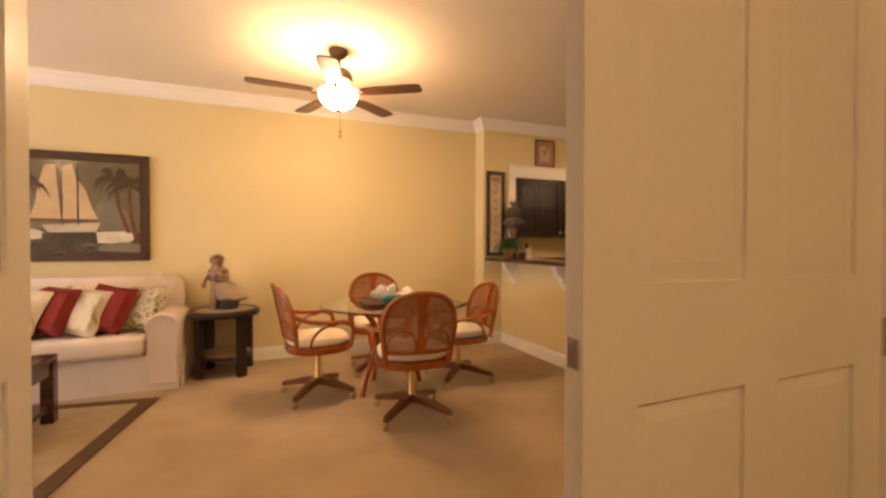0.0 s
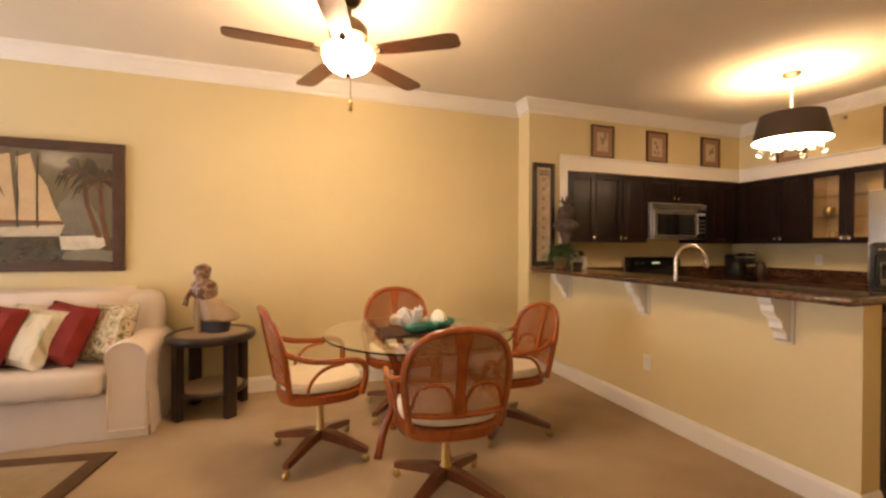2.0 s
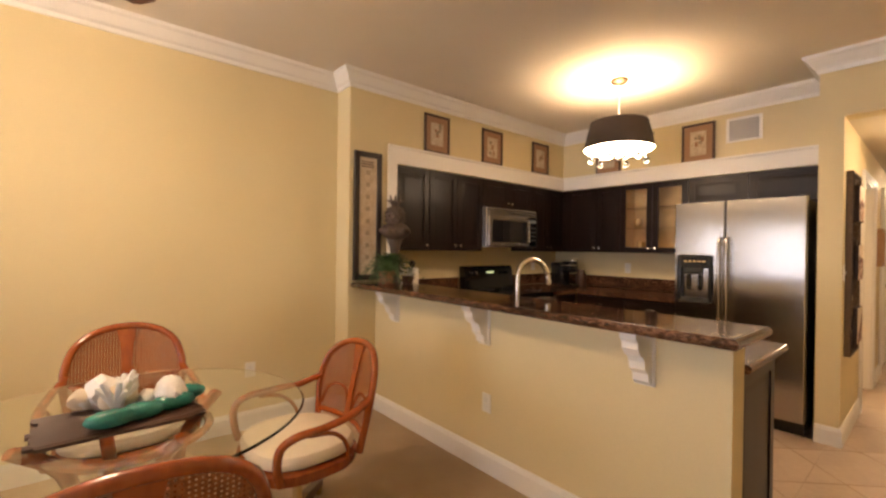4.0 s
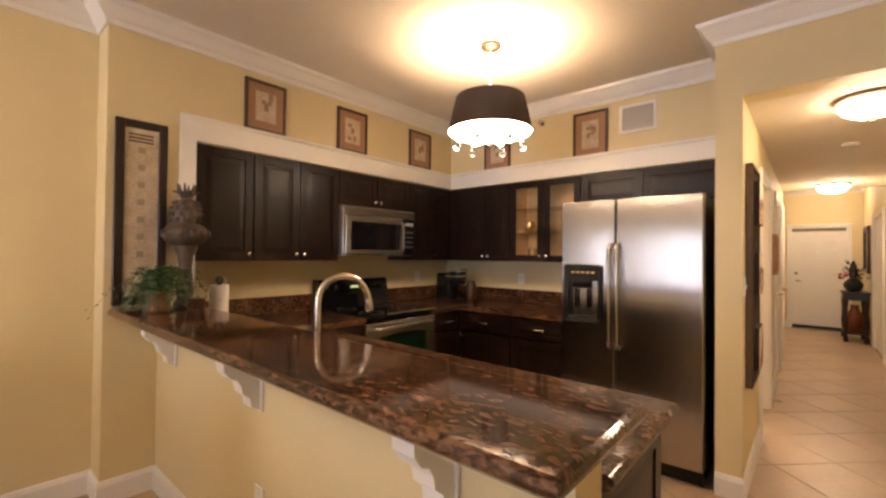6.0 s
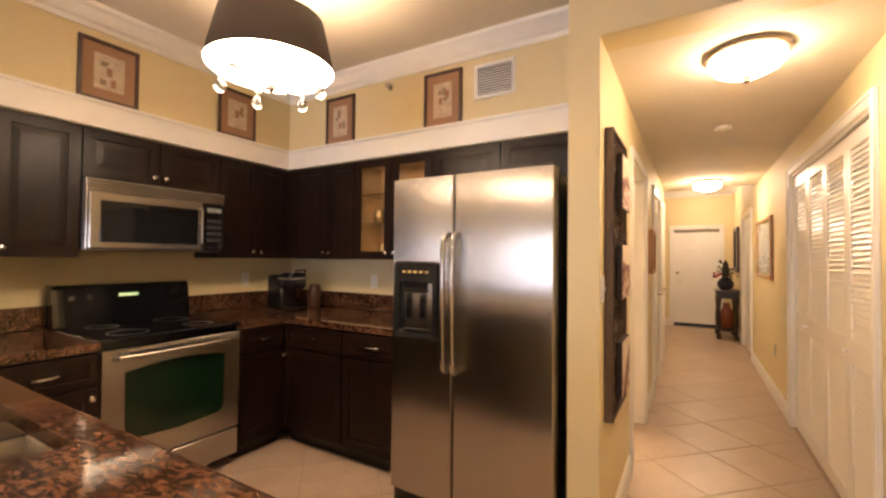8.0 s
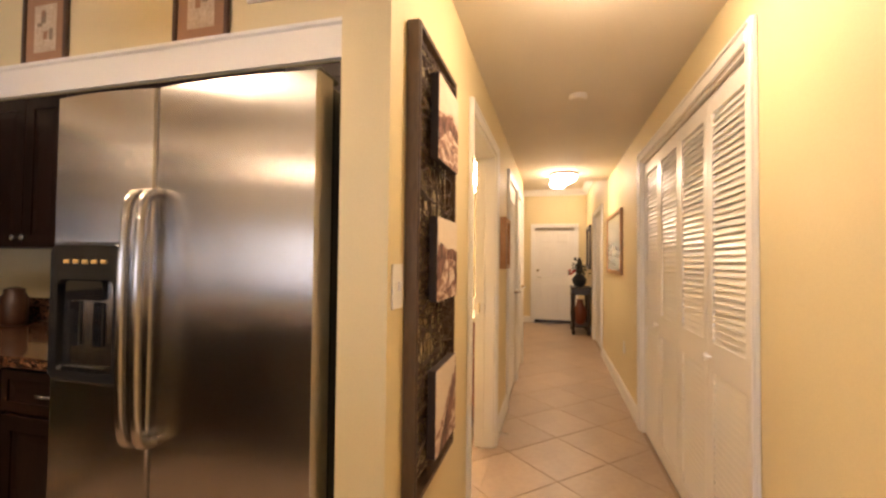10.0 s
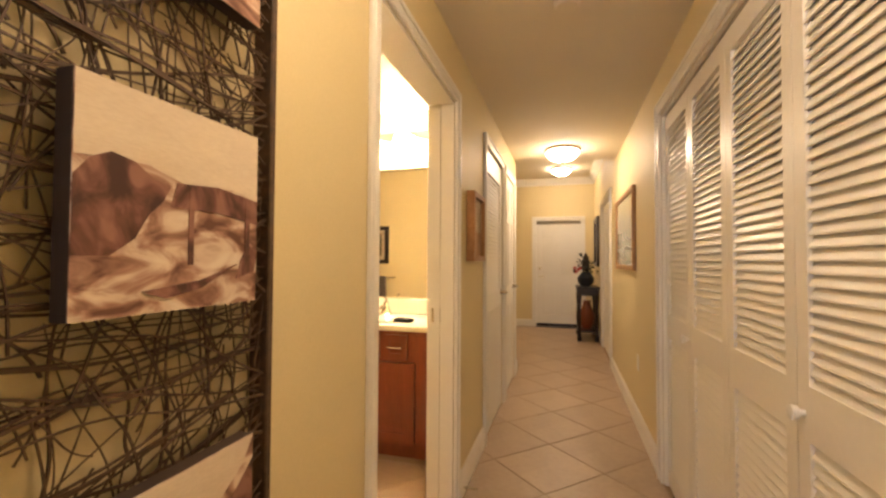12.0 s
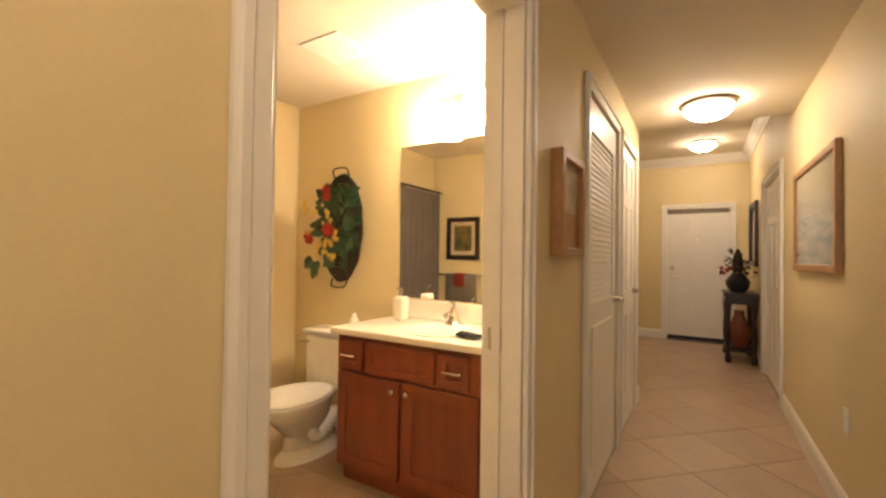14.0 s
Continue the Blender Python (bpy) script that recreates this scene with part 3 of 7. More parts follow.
# ---- lamps ----
FAN = (0.85, 3.81)
fx, fy = FAN
fan = thing("ceiling_fan", (fx, fy, CEILING), "five-blade mahogany ceiling fan with lit glass bowl and dark bronze motor", "ceiling fan")
part("canopy", lathe(bmesh.new(), [(0.075, 2.78), (0.075, 2.755), (0.05, 2.72), (0.018, 2.71), (0.018, 2.62)], (fx, fy, 0)), BRONZE, fan, smooth=True)
part("motor", lathe(bmesh.new(), [(0.03, 2.64), (0.085, 2.62), (0.115, 2.58), (0.115, 2.53), (0.085, 2.50), (0.06, 2.49), (0.045, 2.47)], (fx, fy, 0)), BRONZE, fan, smooth=True)
part("fitter", lathe(bmesh.new(), [(0.04, 2.485), (0.05, 2.475), (0.035, 2.455), (0.012, 2.45), (0.012, 2.30)], (fx, fy, 0)), BRONZE, fan, smooth=True)
bowl = bmesh.new()
lathe(bowl, [(0.142, 2.455), (0.15, 2.45), (0.152, 2.425), (0.14, 2.385), (0.112, 2.35), (0.07, 2.325), (0.02, 2.316), (0.02, 2.322), (0.066, 2.331), (0.107, 2.356), (0.134, 2.388), (0.146, 2.425), (0.142, 2.455)], (fx, fy, 0), 32, False)
part("glass_bowl", bowl, BOWLGLOW, fan, "lit frosted glass bowl", smooth=True)
part("finial", lathe(bmesh.new(), [(0.02, 2.318), (0.022, 2.31), (0.012, 2.298), (0.004, 2.29)], (fx, fy, 0), 12), BRONZE, fan, smooth=True)
for k in range(3):
    a = radians(20 + 120 * k)
    part("bulb", ball(bmesh.new(), (fx + 0.085 * math.cos(a), fy + 0.085 * math.sin(a), 2.435), 0.03), BULBGLOW, fan, "lit bulb")
chain = bmesh.new()
tube(chain, [(fx + 0.01, fy - 0.03, 2.30), (fx + 0.01, fy - 0.03, 2.14)], 0.003, 6)
ball(chain, (fx + 0.01, fy - 0.03, 2.13), 0.013, 1, 1, 1.4, 1)
ball(chain, (fx + 0.01, fy - 0.03, 2.095), 0.013, 1, 1, 1.4, 1)
tube(chain, [(fx + 0.01, fy - 0.03, 2.14), (fx + 0.01, fy - 0.03, 2.095)], 0.003, 6)
part("pull_chain", chain, BRASS, fan)
for k in range(5):
    a = radians(255 + 72 * k)
    m = Matrix.Translation((fx, fy, 2.44)) @ Matrix.Rotation(a, 4, "Z") @ Matrix.Rotation(radians(-5), 4, "X")
    bm = bmesh.new()
    out = [(0.20, -0.052), (0.30, -0.062), (0.62, -0.072), (0.665, -0.062), (0.68, -0.035), (0.68, 0.035), (0.665, 0.062), (0.62, 0.072), (0.30, 0.062), (0.20, 0.052)]
    loft(bm, [[m @ Vector((x, y, z)) for x, y in out] for z in (-0.004, 0.004)])
    bl = part("blade", bm, BLADE, fan)
    bm = bmesh.new()
    tube(bm, [m @ Vector(p) for p in ((0.09, 0, 0.0), (0.15, 0, -0.012), (0.21, 0, -0.008))], [0.016, 0.012, 0.02], 8)
    part("blade_arm", bm, BRONZE, bl)
far_fan = tagged(copy_thing(fan, pose(-2.43, 2.28, CEILING, rz=20)), "five-blade mahogany ceiling fan with dimly lit bowl over the sitting area")
for ob in far_fan.children:
    if ob.name.startswith(("glass_bowl", "bulb")):
        ob.data = ob.data.copy()
        ob.data.materials[0] = DIMGLOW if ob.name.startswith("glass") else WHITECERAMIC

px, py = 4.555, 3.69
pendant = thing("pendant_lamp", (px, py, CEILING), "hanging lamp with dark brown drum shade, lit diffuser and glass drops", "pendant lamp")
part("canopy", lathe(bmesh.new(), [(0.068, 2.78), (0.068, 2.762), (0.05, 2.745), (0.009, 2.738)], (px, py, 0)), BRONZE, pendant, smooth=True)
# the rod's white imitates the glare of the bulbs on it
part("rod", tube(bmesh.new(), [(px, py, 2.74), (px, py, 2.40)], 0.0055, 8), WHITECERAMIC, pendant, "thin rod coloured white for the glare round the lamp", smooth=True)
part("shade", lathe(bmesh.new(), [(0.225, 2.425), (0.278, 2.20), (0.274, 2.20), (0.221, 2.425), (0.225, 2.425)], (px, py, 0), 48, False), BROWNSHADE, pendant, "dark brown cloth drum shade", smooth=True)
part("lining", lathe(bmesh.new(), [(0.2205, 2.424), (0.2735, 2.201)], (px, py, 0), 48, False), SHADEIN, pendant, "pale lining", smooth=True)
part("diffuser", lathe(bmesh.new(), [(0.272, 2.205), (0.26, 2.19), (0.16, 2.172), (0.0005, 2.166), (0.0005, 2.172), (0.16, 2.178), (0.26, 2.196), (0.272, 2.205)], (px, py, 0), 40, False), DISCGLOW, pendant, "lit white glass diffuser", smooth=True)
for k in range(3):
    a = radians(40 + 120 * k)
    part("bulb", ball(bmesh.new(), (px + 0.1 * math.cos(a), py + 0.1 * math.sin(a), 2.33), 0.03), PBULBGLOW, pendant, "lit bulb")
for k in range(6):
    a = radians(10 + 60 * k)
    ca, sa = math.cos(a), math.sin(a)
    bm = tube(bmesh.new(), smooth_path([(px + 0.02 * ca, py + 0.02 * sa, 2.15), (px + 0.10 * ca, py + 0.10 * sa, 2.135), (px + 0.19 * ca, py + 0.19 * sa, 2.15), (px + 0.225 * ca, py + 0.225 * sa, 2.175)], 4), 0.006, 6)
    arm = part("arm", bm, CHROME, pendant, "curved metal arm")
    bm = ball(bmesh.new(), (px + 0.215 * ca, py + 0.215 * sa, 2.108), 0.026, 1, 1, 1.2)
    tube(bm, [(px + 0.215 * ca, py + 0.215 * sa, 2.165), (px + 0.215 * ca, py + 0.215 * sa, 2.125)], 0.004, 6)
    part("drop", bm, GLASS, arm, "clear glass drop", smooth=True)
part("finial", lathe(bmesh.new(), [(0.004, 2.17), (0.018, 2.155), (0.024, 2.13), (0.018, 2.105), (0.004, 2.095)], (px, py, 0), 14), CHROME, pendant, smooth=True)


def flush_light(x, y, z, glow, label):
    li = thing("ceiling_light", (x, y, z), label, "ceiling light", "bowl lights on the ceiling")
    part("ring", lathe(bmesh.new(), [(0.164, z), (0.172, z - 0.008), (0.170, z - 0.020), (0.156, z - 0.028), (0.14, z - 0.028), (0.14, z)], (x, y, 0), 36), NICKELRING, li, "antique pewter ring", smooth=True)
    part("glass_bowl", lathe(bmesh.new(), [(0.144, z - 0.027), (0.153, z - 0.036), (0.150, z - 0.052), (0.125, z - 0.084), (0.078, z - 0.108), (0.02, z - 0.116), (0.004, z - 0.116)], (x, y, 0), 36), glow, li, "lit alabaster glass bowl", smooth=True)
    part("finial", lathe(bmesh.new(), [(0.02, z - 0.114), (0.022, z - 0.122), (0.012, z - 0.13), (0.015, z - 0.138), (0.004, z - 0.148)], (x, y, 0), 12), NICKELRING, li, smooth=True)


flush_light(5.71, 1.825, HALL_CEILING, HALLGLOW, "lit alabaster bowl light on the hallway ceiling")
flush_light(9.46, 1.88, HALL_CEILING, FARGLOW, "lit alabaster bowl light on the hallway ceiling")
flush_light(12.5, 1.91, CEILING, FARGLOW, "lit alabaster bowl light on the foyer ceiling")
# unseen fill lamp, added to brighten the bedroom door leaf
flush_light(0.7, -1.0, CEILING, BEDFILLGLOW, "unseen bowl light added on the bedroom ceiling to brighten the door leaf")
sd = thing("smoke_detector", (7.0, 1.85, HALL_CEILING), "round white smoke detector on the hallway ceiling", "smoke detector")
part("body", lathe(bmesh.new(), [(0.055, HALL_CEILING), (0.055, HALL_CEILING - 0.018), (0.045, HALL_CEILING - 0.028), (0.01, HALL_CEILING - 0.03)], (7.0, 1.85, 0)), CEIL, sd, smooth=True)

# ---- kitchen ----
def knob(parent, x, y, z, d):
    """A small round knob, its stem along d."""
    d = Vector(d)
    p = Vector((x, y, z))
    bm = tube(bmesh.new(), [p, p + 0.012 * d, p + 0.014 * d, p + 0.022 * d, p + 0.026 * d], [0.006, 0.006, 0.014, 0.015, 0.008], 10)
    return part("knob", bm, CHROME, parent, "satin nickel knob", smooth=True)


def bar_pull(parent, x, y, z, along, d, half=0.045):
    a, d, p = Vector(along), Vector(d), Vector((x, y, z))
    bm = tube(bmesh.new(), [p - half * a, p - half * a + 0.022 * d, p - 0.6 * half * a + 0.028 * d, p + 0.6 * half * a + 0.028 * d, p + half * a + 0.022 * d, p + half * a], 0.006, 8)
    return part("pull", bm, CHROME, parent, "satin nickel pull", smooth=True)


def cab_door(parent, face, c, a0, a1, z0, z1, knob_side=0, knob_low=True, mat=ESPRESSO, glass=False, draw=False, pull=False):
    """A framed door on a cabinet's front. face: 'y' looks to -y at y=c, 'x' looks to -x at x=c."""
    w, h, g = a1 - a0, z1 - z0, 0.003
    m = (Matrix.Translation((a0 + g, c - 0.02, z0 + g)) if face == "y" else Matrix.Translation((c - 0.02, a1 - g, z0 + g)) @ Matrix.Rotation(radians(-90), 4, "Z"))
    w, h, s = w - 2 * g, h - 2 * g, 0.058 if h > 0.25 else 0.035
    name = "drawer_front" if draw else "door"
    if glass:
        bm = bmesh.new()
        for q in ((0, 0, 0, s, 0.02, h), (w - s, 0, 0, w, 0.02, h), (s, 0, 0, w - s, 0.02, s), (s, 0, h - s, w - s, 0.02, h)):
            box(bm, *q)
        bmesh.ops.transform(bm, matrix=m, verts=bm.verts)
        door = part(name, bm, mat, parent, "glazed cabinet door")
        bm = box(bmesh.new(), s, 0.008, s, w - s, 0.011, h - s)
        bmesh.ops.transform(bm, matrix=m, verts=bm.verts)
        part("pane", bm, PANE, door, "clear glass pane").visible_shadow = False
    else:
        door = panelled(name, mat, parent, w, h, 0.02, m, [(s, w - s)], [(s, h - s)], depth=0.007)
    if knob_side or pull:
        kx = w / 2 if pull else (w - 0.03 if knob_side > 0 else 0.03)
        kz = h / 2 if draw else (0.045 if knob_low else h - 0.045)
        p, d = m @ Vector((kx, 0, kz)), m.to_3x3() @ Vector((0, -1, 0))
        (bar_pull(door, *p, m.to_3x3() @ Vector((1, 0, 0)), d) if pull else knob(door, *p, d))
    return door


CABLABEL = "espresso-stained wall cabinet with framed doors"


def upper(face, back, front, a0, a1, z0, z1, doors, label=CABLABEL, glass=False, knobs=True):
    x0, y0, x1, y1 = (a0, front, a1, back) if face == "y" else (front, a0, back, a1)
    cab = thing("wall_cabinet", ((x0 + x1) / 2, (y0 + y1) / 2, z0), label, "cabinet", "kitchen wall cabinets")
    if glass:
        bm = bmesh.new()
        t = 0.018
        for q in ((x0, y0, z0, x1, y1, z0 + t), (x0, y0, z1 - t, x1, y1, z1), (x0, y0, z0 + t, x1, y0 + t, z1 - t), (x0, y1 - t, z0 + t, x1, y1, z1 - t), (x1 - t, y0 + t, z0 + t, x1, y1 - t, z1 - t)):
            box(bm, *q)
        part("body", bm, MAPLE, cab, "golden wood inside, lightened to look lit")
        for z in (z0 + 0.27, z0 + 0.49):
            part("shelf", B(x0 + 0.02, y0 + t, z, x1 - t, y1 - t, z + 0.008), PANE, cab, "glass shelf")
    else:
        part("body", B(x0, y0, z0, x1, y1, z1), ESPRESSO, cab)
    for d0, d1, ks in doors:
        cab_door(cab, face, front, d0, d1, z0, z1, ks if knobs else 0, glass=glass)
    return cab


UB, UT = 1.335, 2.088
upper("y", 5.355, 5.06, 3.255, 3.63, UB, UT, [(3.255, 3.63, 1)])
upper("y", 5.355, 5.06, 3.632, 4.34, UB, UT, [(3.632, 3.985, 1), (3.985, 4.34, -1)])
upper("y", 5.355, 5.06, 4.342, 5.158, 1.80, UT, [(4.342, 4.75, 1), (4.75, 5.158, -1)], "short espresso-stained wall cabinet above the microwave")
upper("y", 5.355, 5.06, 5.16, 5.775, UB, UT, [(5.16, 5.47, 1), (5.47, 5.775, -1)], "espresso-stained wall cabinet in the kitchen corner")
setting("trim_corner_filler", B(5.777, 4.972, UB, 6.09, 5.355, UT), ESPRESSO, "espresso-stained corner filler between the cabinets", "trim")
upper("x", 6.095, 5.79, 4.292, 4.97, UB, UT, [(4.57, 4.97, 1), (4.292, 4.57, -1)])
upper("x", 6.095, 5.79, 3.587, 4.29, UB, UT, [(3.935, 4.29, 1), (3.587, 3.935, -1)], "espresso-stained wall cabinet with two glazed doors", True)
upper("x", 6.095, 5.79, 3.082, 3.585, 1.81, UT, [(3.082, 3.585, 0)], "short espresso-stained cabinet above the refrigerator")
upper("x", 6.095, 5.79, 2.528, 3.08, 1.81, UT, [(2.528, 3.08, 0)], "short espresso-stained cabinet above the refrigerator")
for i, (yy, zz) in enumerate(((4.12, 1.353), (4.02, 1.353), (4.16, 1.613), (3.75, 1.353), (3.72, 1.613))):
    pr = [(0.03, 0), (0.032, 0.003), (0.005, 0.012), (0.005, 0.075), (0.026, 0.10), (0.036, 0.14), (0.032, 0.175)] if i % 2 else [(0.03, 0), (0.05, 0.03), (0.055, 0.07), (0.045, 0.10), (0.048, 0.11)]
    solid("goblet" if i % 2 else "jar", lathe(bmesh.new(), pr, (5.93, yy, zz), 16), BRASS if i % 2 == 0 else GLASS, "golden glassware in the glazed cabinet", "glassware", smooth=True)

# microwave over the range
mw = thing("microwave", (4.75, 5.15, 1.375), "stainless over-the-range microwave with dark window", "microwave")
part("body", B(4.346, 4.99, 1.375, 5.154, 5.35, 1.795, bevel=0.006), STEEL, mw)
part("door", B(4.35, 4.955, 1.385, 4.99, 4.988, 1.715, bevel=0.008), STEEL, mw, "stainless door")
part("window", B(4.40, 4.949, 1.425, 4.955, 4.957, 1.665, bevel=0.003), BLACKGLASS, mw, "dark glass window")
part("control_panel", B(4.992, 4.957, 1.385, 5.15, 4.988, 1.715, bevel=0.006), BLACKGLASS, mw, "black control panel")
part("display", B(5.02, 4.953, 1.655, 5.12, 4.958, 1.685), material("grey_display", (0.2, 0.22, 0.22), 0.3), mw)
for k in range(4):
    part("button_row", B(5.02, 4.954, 1.45 + 0.045 * k, 5.12, 4.958, 1.47 + 0.045 * k), material("grey_button", (0.02, 0.02, 0.02), 0.8), mw)
for k in range(4):
    part("vent_slat", B(4.35, 4.962, 1.724 + 0.017 * k, 5.15, 4.985, 1.735 + 0.017 * k, bevel=0.003), STEEL, mw)
part("handle", tube(bmesh.new(), [(4.972, 4.957, 1.42), (4.972, 4.93, 1.435), (4.972, 4.93, 1.665), (4.972, 4.957, 1.68)], 0.009, 8), STEEL, mw, smooth=True)


def base_cab(face, a0, a1, front, back, doors, drawers, label):
    x0, y0, x1, y1 = (a0, front, a1, back) if face == "y" else (front, a0, back, a1)
    cab = thing("base_cabinet", ((x0 + x1) / 2, (y0 + y1) / 2, 0), label, "cabinet", "kitchen base cabinets")
    part("body", B(x0, y0, 0.10, x1, y1, 0.87), ESPRESSO, cab)
    part("toe_kick", B(*((x0, y0 + 0.06, 0, x1, y1, 0.10) if face == "y" else (x0 + 0.06, y0, 0, x1, y1, 0.10))), BLACKWOOD, cab)
    for d0, d1, ks in doors:
        cab_door(cab, face, front, d0, d1, 0.115, 0.69, ks, knob_low=False)
    for d0, d1 in drawers:
        cab_door(cab, face, front, d0, d1, 0.70, 0.86, draw=True, pull=True)
    return cab


BLAB = "espresso-stained base cabinet with drawer and framed door"
base_cab("y", 5.07, 5.425, 4.63, 5.36, [(5.07, 5.42, 1)], [(5.07, 5.42)], BLAB)
base_cab("y", 3.86, 4.285, 4.63, 5.36, [(3.86, 4.285, 1)], [(3.86, 4.285)], BLAB)
base_cab("x", 4.05, 4.61, 5.43, 6.10, [(4.05, 4.60, -1)], [(4.05, 4.60)], BLAB)
base_cab("x", 3.51, 4.045, 5.43, 6.10, [(3.51, 4.045, 1)], [(3.51, 4.045)], BLAB)
pen = thing("base_cabinet", (3.5, 3.5, 0), "espresso-stained peninsula cabinet with panelled end", "cabinet", "kitchen base cabinets")
bm = B(3.205, 2.48, 0.10, 3.765, 3.17, 0.87)
box(bm, 3.205, 4.14, 0.10, 3.80, 5.355, 0.87)
box(bm, 3.205, 3.17, 0.10, 3.80, 4.14, 0.66)
box(bm, 3.765, 3.17, 0.66, 3.80, 4.14, 0.87)
part("body", bm, ESPRESSO, pen)
part("toe_kick", B(3.205, 2.49, 0, 3.74, 5.355, 0.10), BLACKWOOD, pen)
panelled("end_panel", ESPRESSO, pen, 0.55, 0.755, 0.018, Matrix.Translation((3.21, 2.461, 0.108)), [(0.06, 0.49)], [(0.06, 0.69)])

# granite: peninsula with sink cut-out, back run, side run, splashes
SX0, SX1, SY0, SY1 = 3.33, 3.735, 3.29, 3.96
top = thing("worktop", (3.5, 3.5, 0.87), "polished brown granite kitchen worktop", "worktop")
for q in ((3.20, 2.44, 3.825, SY0), (3.20, SY1, 3.825, 5.357), (3.20, SY0, SX0, SY1), (SX1, SY0, 3.825, SY1), (3.825, 4.60, 4.285, 5.357), (5.065, 4.60, 6.098, 5.357), (5.40, 3.505, 6.098, 4.60)):
    part("slab", B(q[0], q[1], 0.872, q[2], q[3], 0.912), GRANITE, top)
for q in ((3.27, 5.335, 4.285, 5.358), (5.065, 5.335, 6.07, 5.358), (6.076, 3.505, 6.098, 5.333)):
    part("backsplash", B(q[0], q[1], 0.914, q[2], q[3], 1.045, bevel=0.003), GRANITE, top)
part("front_edge", tube(bmesh.new(), [(3.825, 2.44, 0.892), (3.825, 4.60, 0.892)], 0.02, 10), GRANITE, top, smooth=True)
part("front_edge", tube(bmesh.new(), [(3.205, 2.44, 0.892), (3.825, 2.44, 0.892)], 0.02, 10), GRANITE, top, smooth=True)
bar = thing("bar_top", (3.1, 3.7, 1.03), "raised polished brown granite bar top with rounded edge", "bar top")
bm = bmesh.new()
pr = [(0, 1.032), (0.008, 1.032), (0.018, 1.042), (0.02, 1.052), (0.016, 1.064), (0.006, 1.071), (0, 1.072)]
ring = lambda d, z: [(2.84 - d, 5.033, z), (2.84 - d, 2.385 - d, z), (3.225 + d, 2.385 - d, z), (3.225 + d, 5.033, z)]  # noqa: E731
loft(bm, [ring(d, z) for d, z in pr])
part("slab", bm, GRANITE, bar)

# white brackets under the bar
for yc in (2.775, 3.75, 4.72):
    br = thing("bracket", (3.05, yc, 0.80), "white painted scrolled wooden bracket under the bar", "bracket", "brackets under the bar")
    prof = [(0, 1.028), (-0.17, 1.028), (-0.17, 1.0), (-0.15, 0.985), (-0.148, 0.955), (-0.125, 0.925), (-0.10, 0.915), (-0.085, 0.89), (-0.08, 0.86), (-0.05, 0.835), (-0.045, 0.80), (-0.02, 0.785), (0, 0.785)]
    bm = loft(bmesh.new(), [[(3.058 + a, yc + s, z) for a, z in prof] for s in (-0.035, 0.035)])
    part("scroll", bm, TRIM, br)
    part("back_plate", B(3.046, yc - 0.045, 0.775, 3.0585, yc + 0.045, 1.029, bevel=0.002), TRIM, br)


def outlet(x, y, z, face, label="white wall outlet plate", name="outlet"):
    o = thing(name, (x, y, z), label, name.replace("_", " "))
    f = {"-x": (-1, 0), "x": (1, 0), "-y": (0, -1), "y": (0, 1)}[face]
    s = (abs(f[1]), abs(f[0]))
    q = lambda w, h, d0, d1, dz=0: B(*(min(a, b) for a, b in zip((x - s[0] * w + f[0] * d0, y - s[1] * w + f[1] * d0, z - h + dz), (x + s[0] * w + f[0] * d1, y + s[1] * w + f[1] * d1, z + h + dz))),
                                      *(max(a, b) for a, b in zip((x - s[0] * w + f[0] * d0, y - s[1] * w + f[1] * d0, z - h + dz), (x + s[0] * w + f[0] * d1, y + s[1] * w + f[1] * d1, z + h + dz))), bevel=0.0015)  # noqa: E731
    part("plate", q(0.036, 0.058, 0.0005, 0.006), TRIM, o)
    if name == "light_switch":
        part("toggle", q(0.006, 0.012, 0.006, 0.016), TRIM, o)
    else:
        for dz in (-0.02, 0.02):
            part("socket", q(0.016, 0.014, 0.006, 0.008, dz), WHITECERAMIC, o)


outlet(3.06, 3.73, 0.42, "-x")
outlet(2.12, SOFA_WALL, 0.438, "-y")
outlet(3.55, 5.36, 1.15, "-y")
outlet(5.60, 5.36, 1.15, "-y")
outlet(6.10, 4.35, 1.15, "-x")
outlet(8.63, HALL_S, 0.48, "y")
outlet(5.285, HALL_N, 1.225, "-y", "white light switch plate on the hallway wall", "light_switch")

# sink and tap
sk = thing("sink", (3.53, 3.65, 0.70), "double-bowl stainless undermount sink", "sink")
for b0, b1 in ((SY0, 3.575), (3.60, SY1)):
    bm = bmesh.new()
    inset = lambda d, z: [(SX0 + d, b0 + d, z), (SX1 - d, b0 + d, z), (SX1 - d, b1 - d, z), (SX0 + d, b1 - d, z)]  # noqa: E731
    loft(bm, [inset(-0.008, 0.871), inset(0.0, 0.871), inset(0.012, 0.85), inset(0.016, 0.72), inset(0.04, 0.70), inset(0.17, 0.695), inset(0.17, 0.69), inset(-0.004, 0.69), inset(-0.008, 0.871)], True, False)
    part("bowl", bm, STEEL, sk, smooth=True)
    part("drain", lathe(bmesh.new(), [(0.045, 0.6955), (0.04, 0.699), (0.02, 0.697), (0.003, 0.697)], ((SX0 + SX1) / 2, (b0 + b1) / 2, 0), 16), CHROME, sk, smooth=True)
tap = thing("faucet", (3.275, 3.68, 0.912), "tall gooseneck brushed nickel kitchen faucet", "faucet")
part("base", lathe(bmesh.new(), [(0.028, 0.912), (0.028, 0.918), (0.022, 0.93), (0.018, 0.97)], (3.275, 3.68, 0)), CHROME, tap, smooth=True)
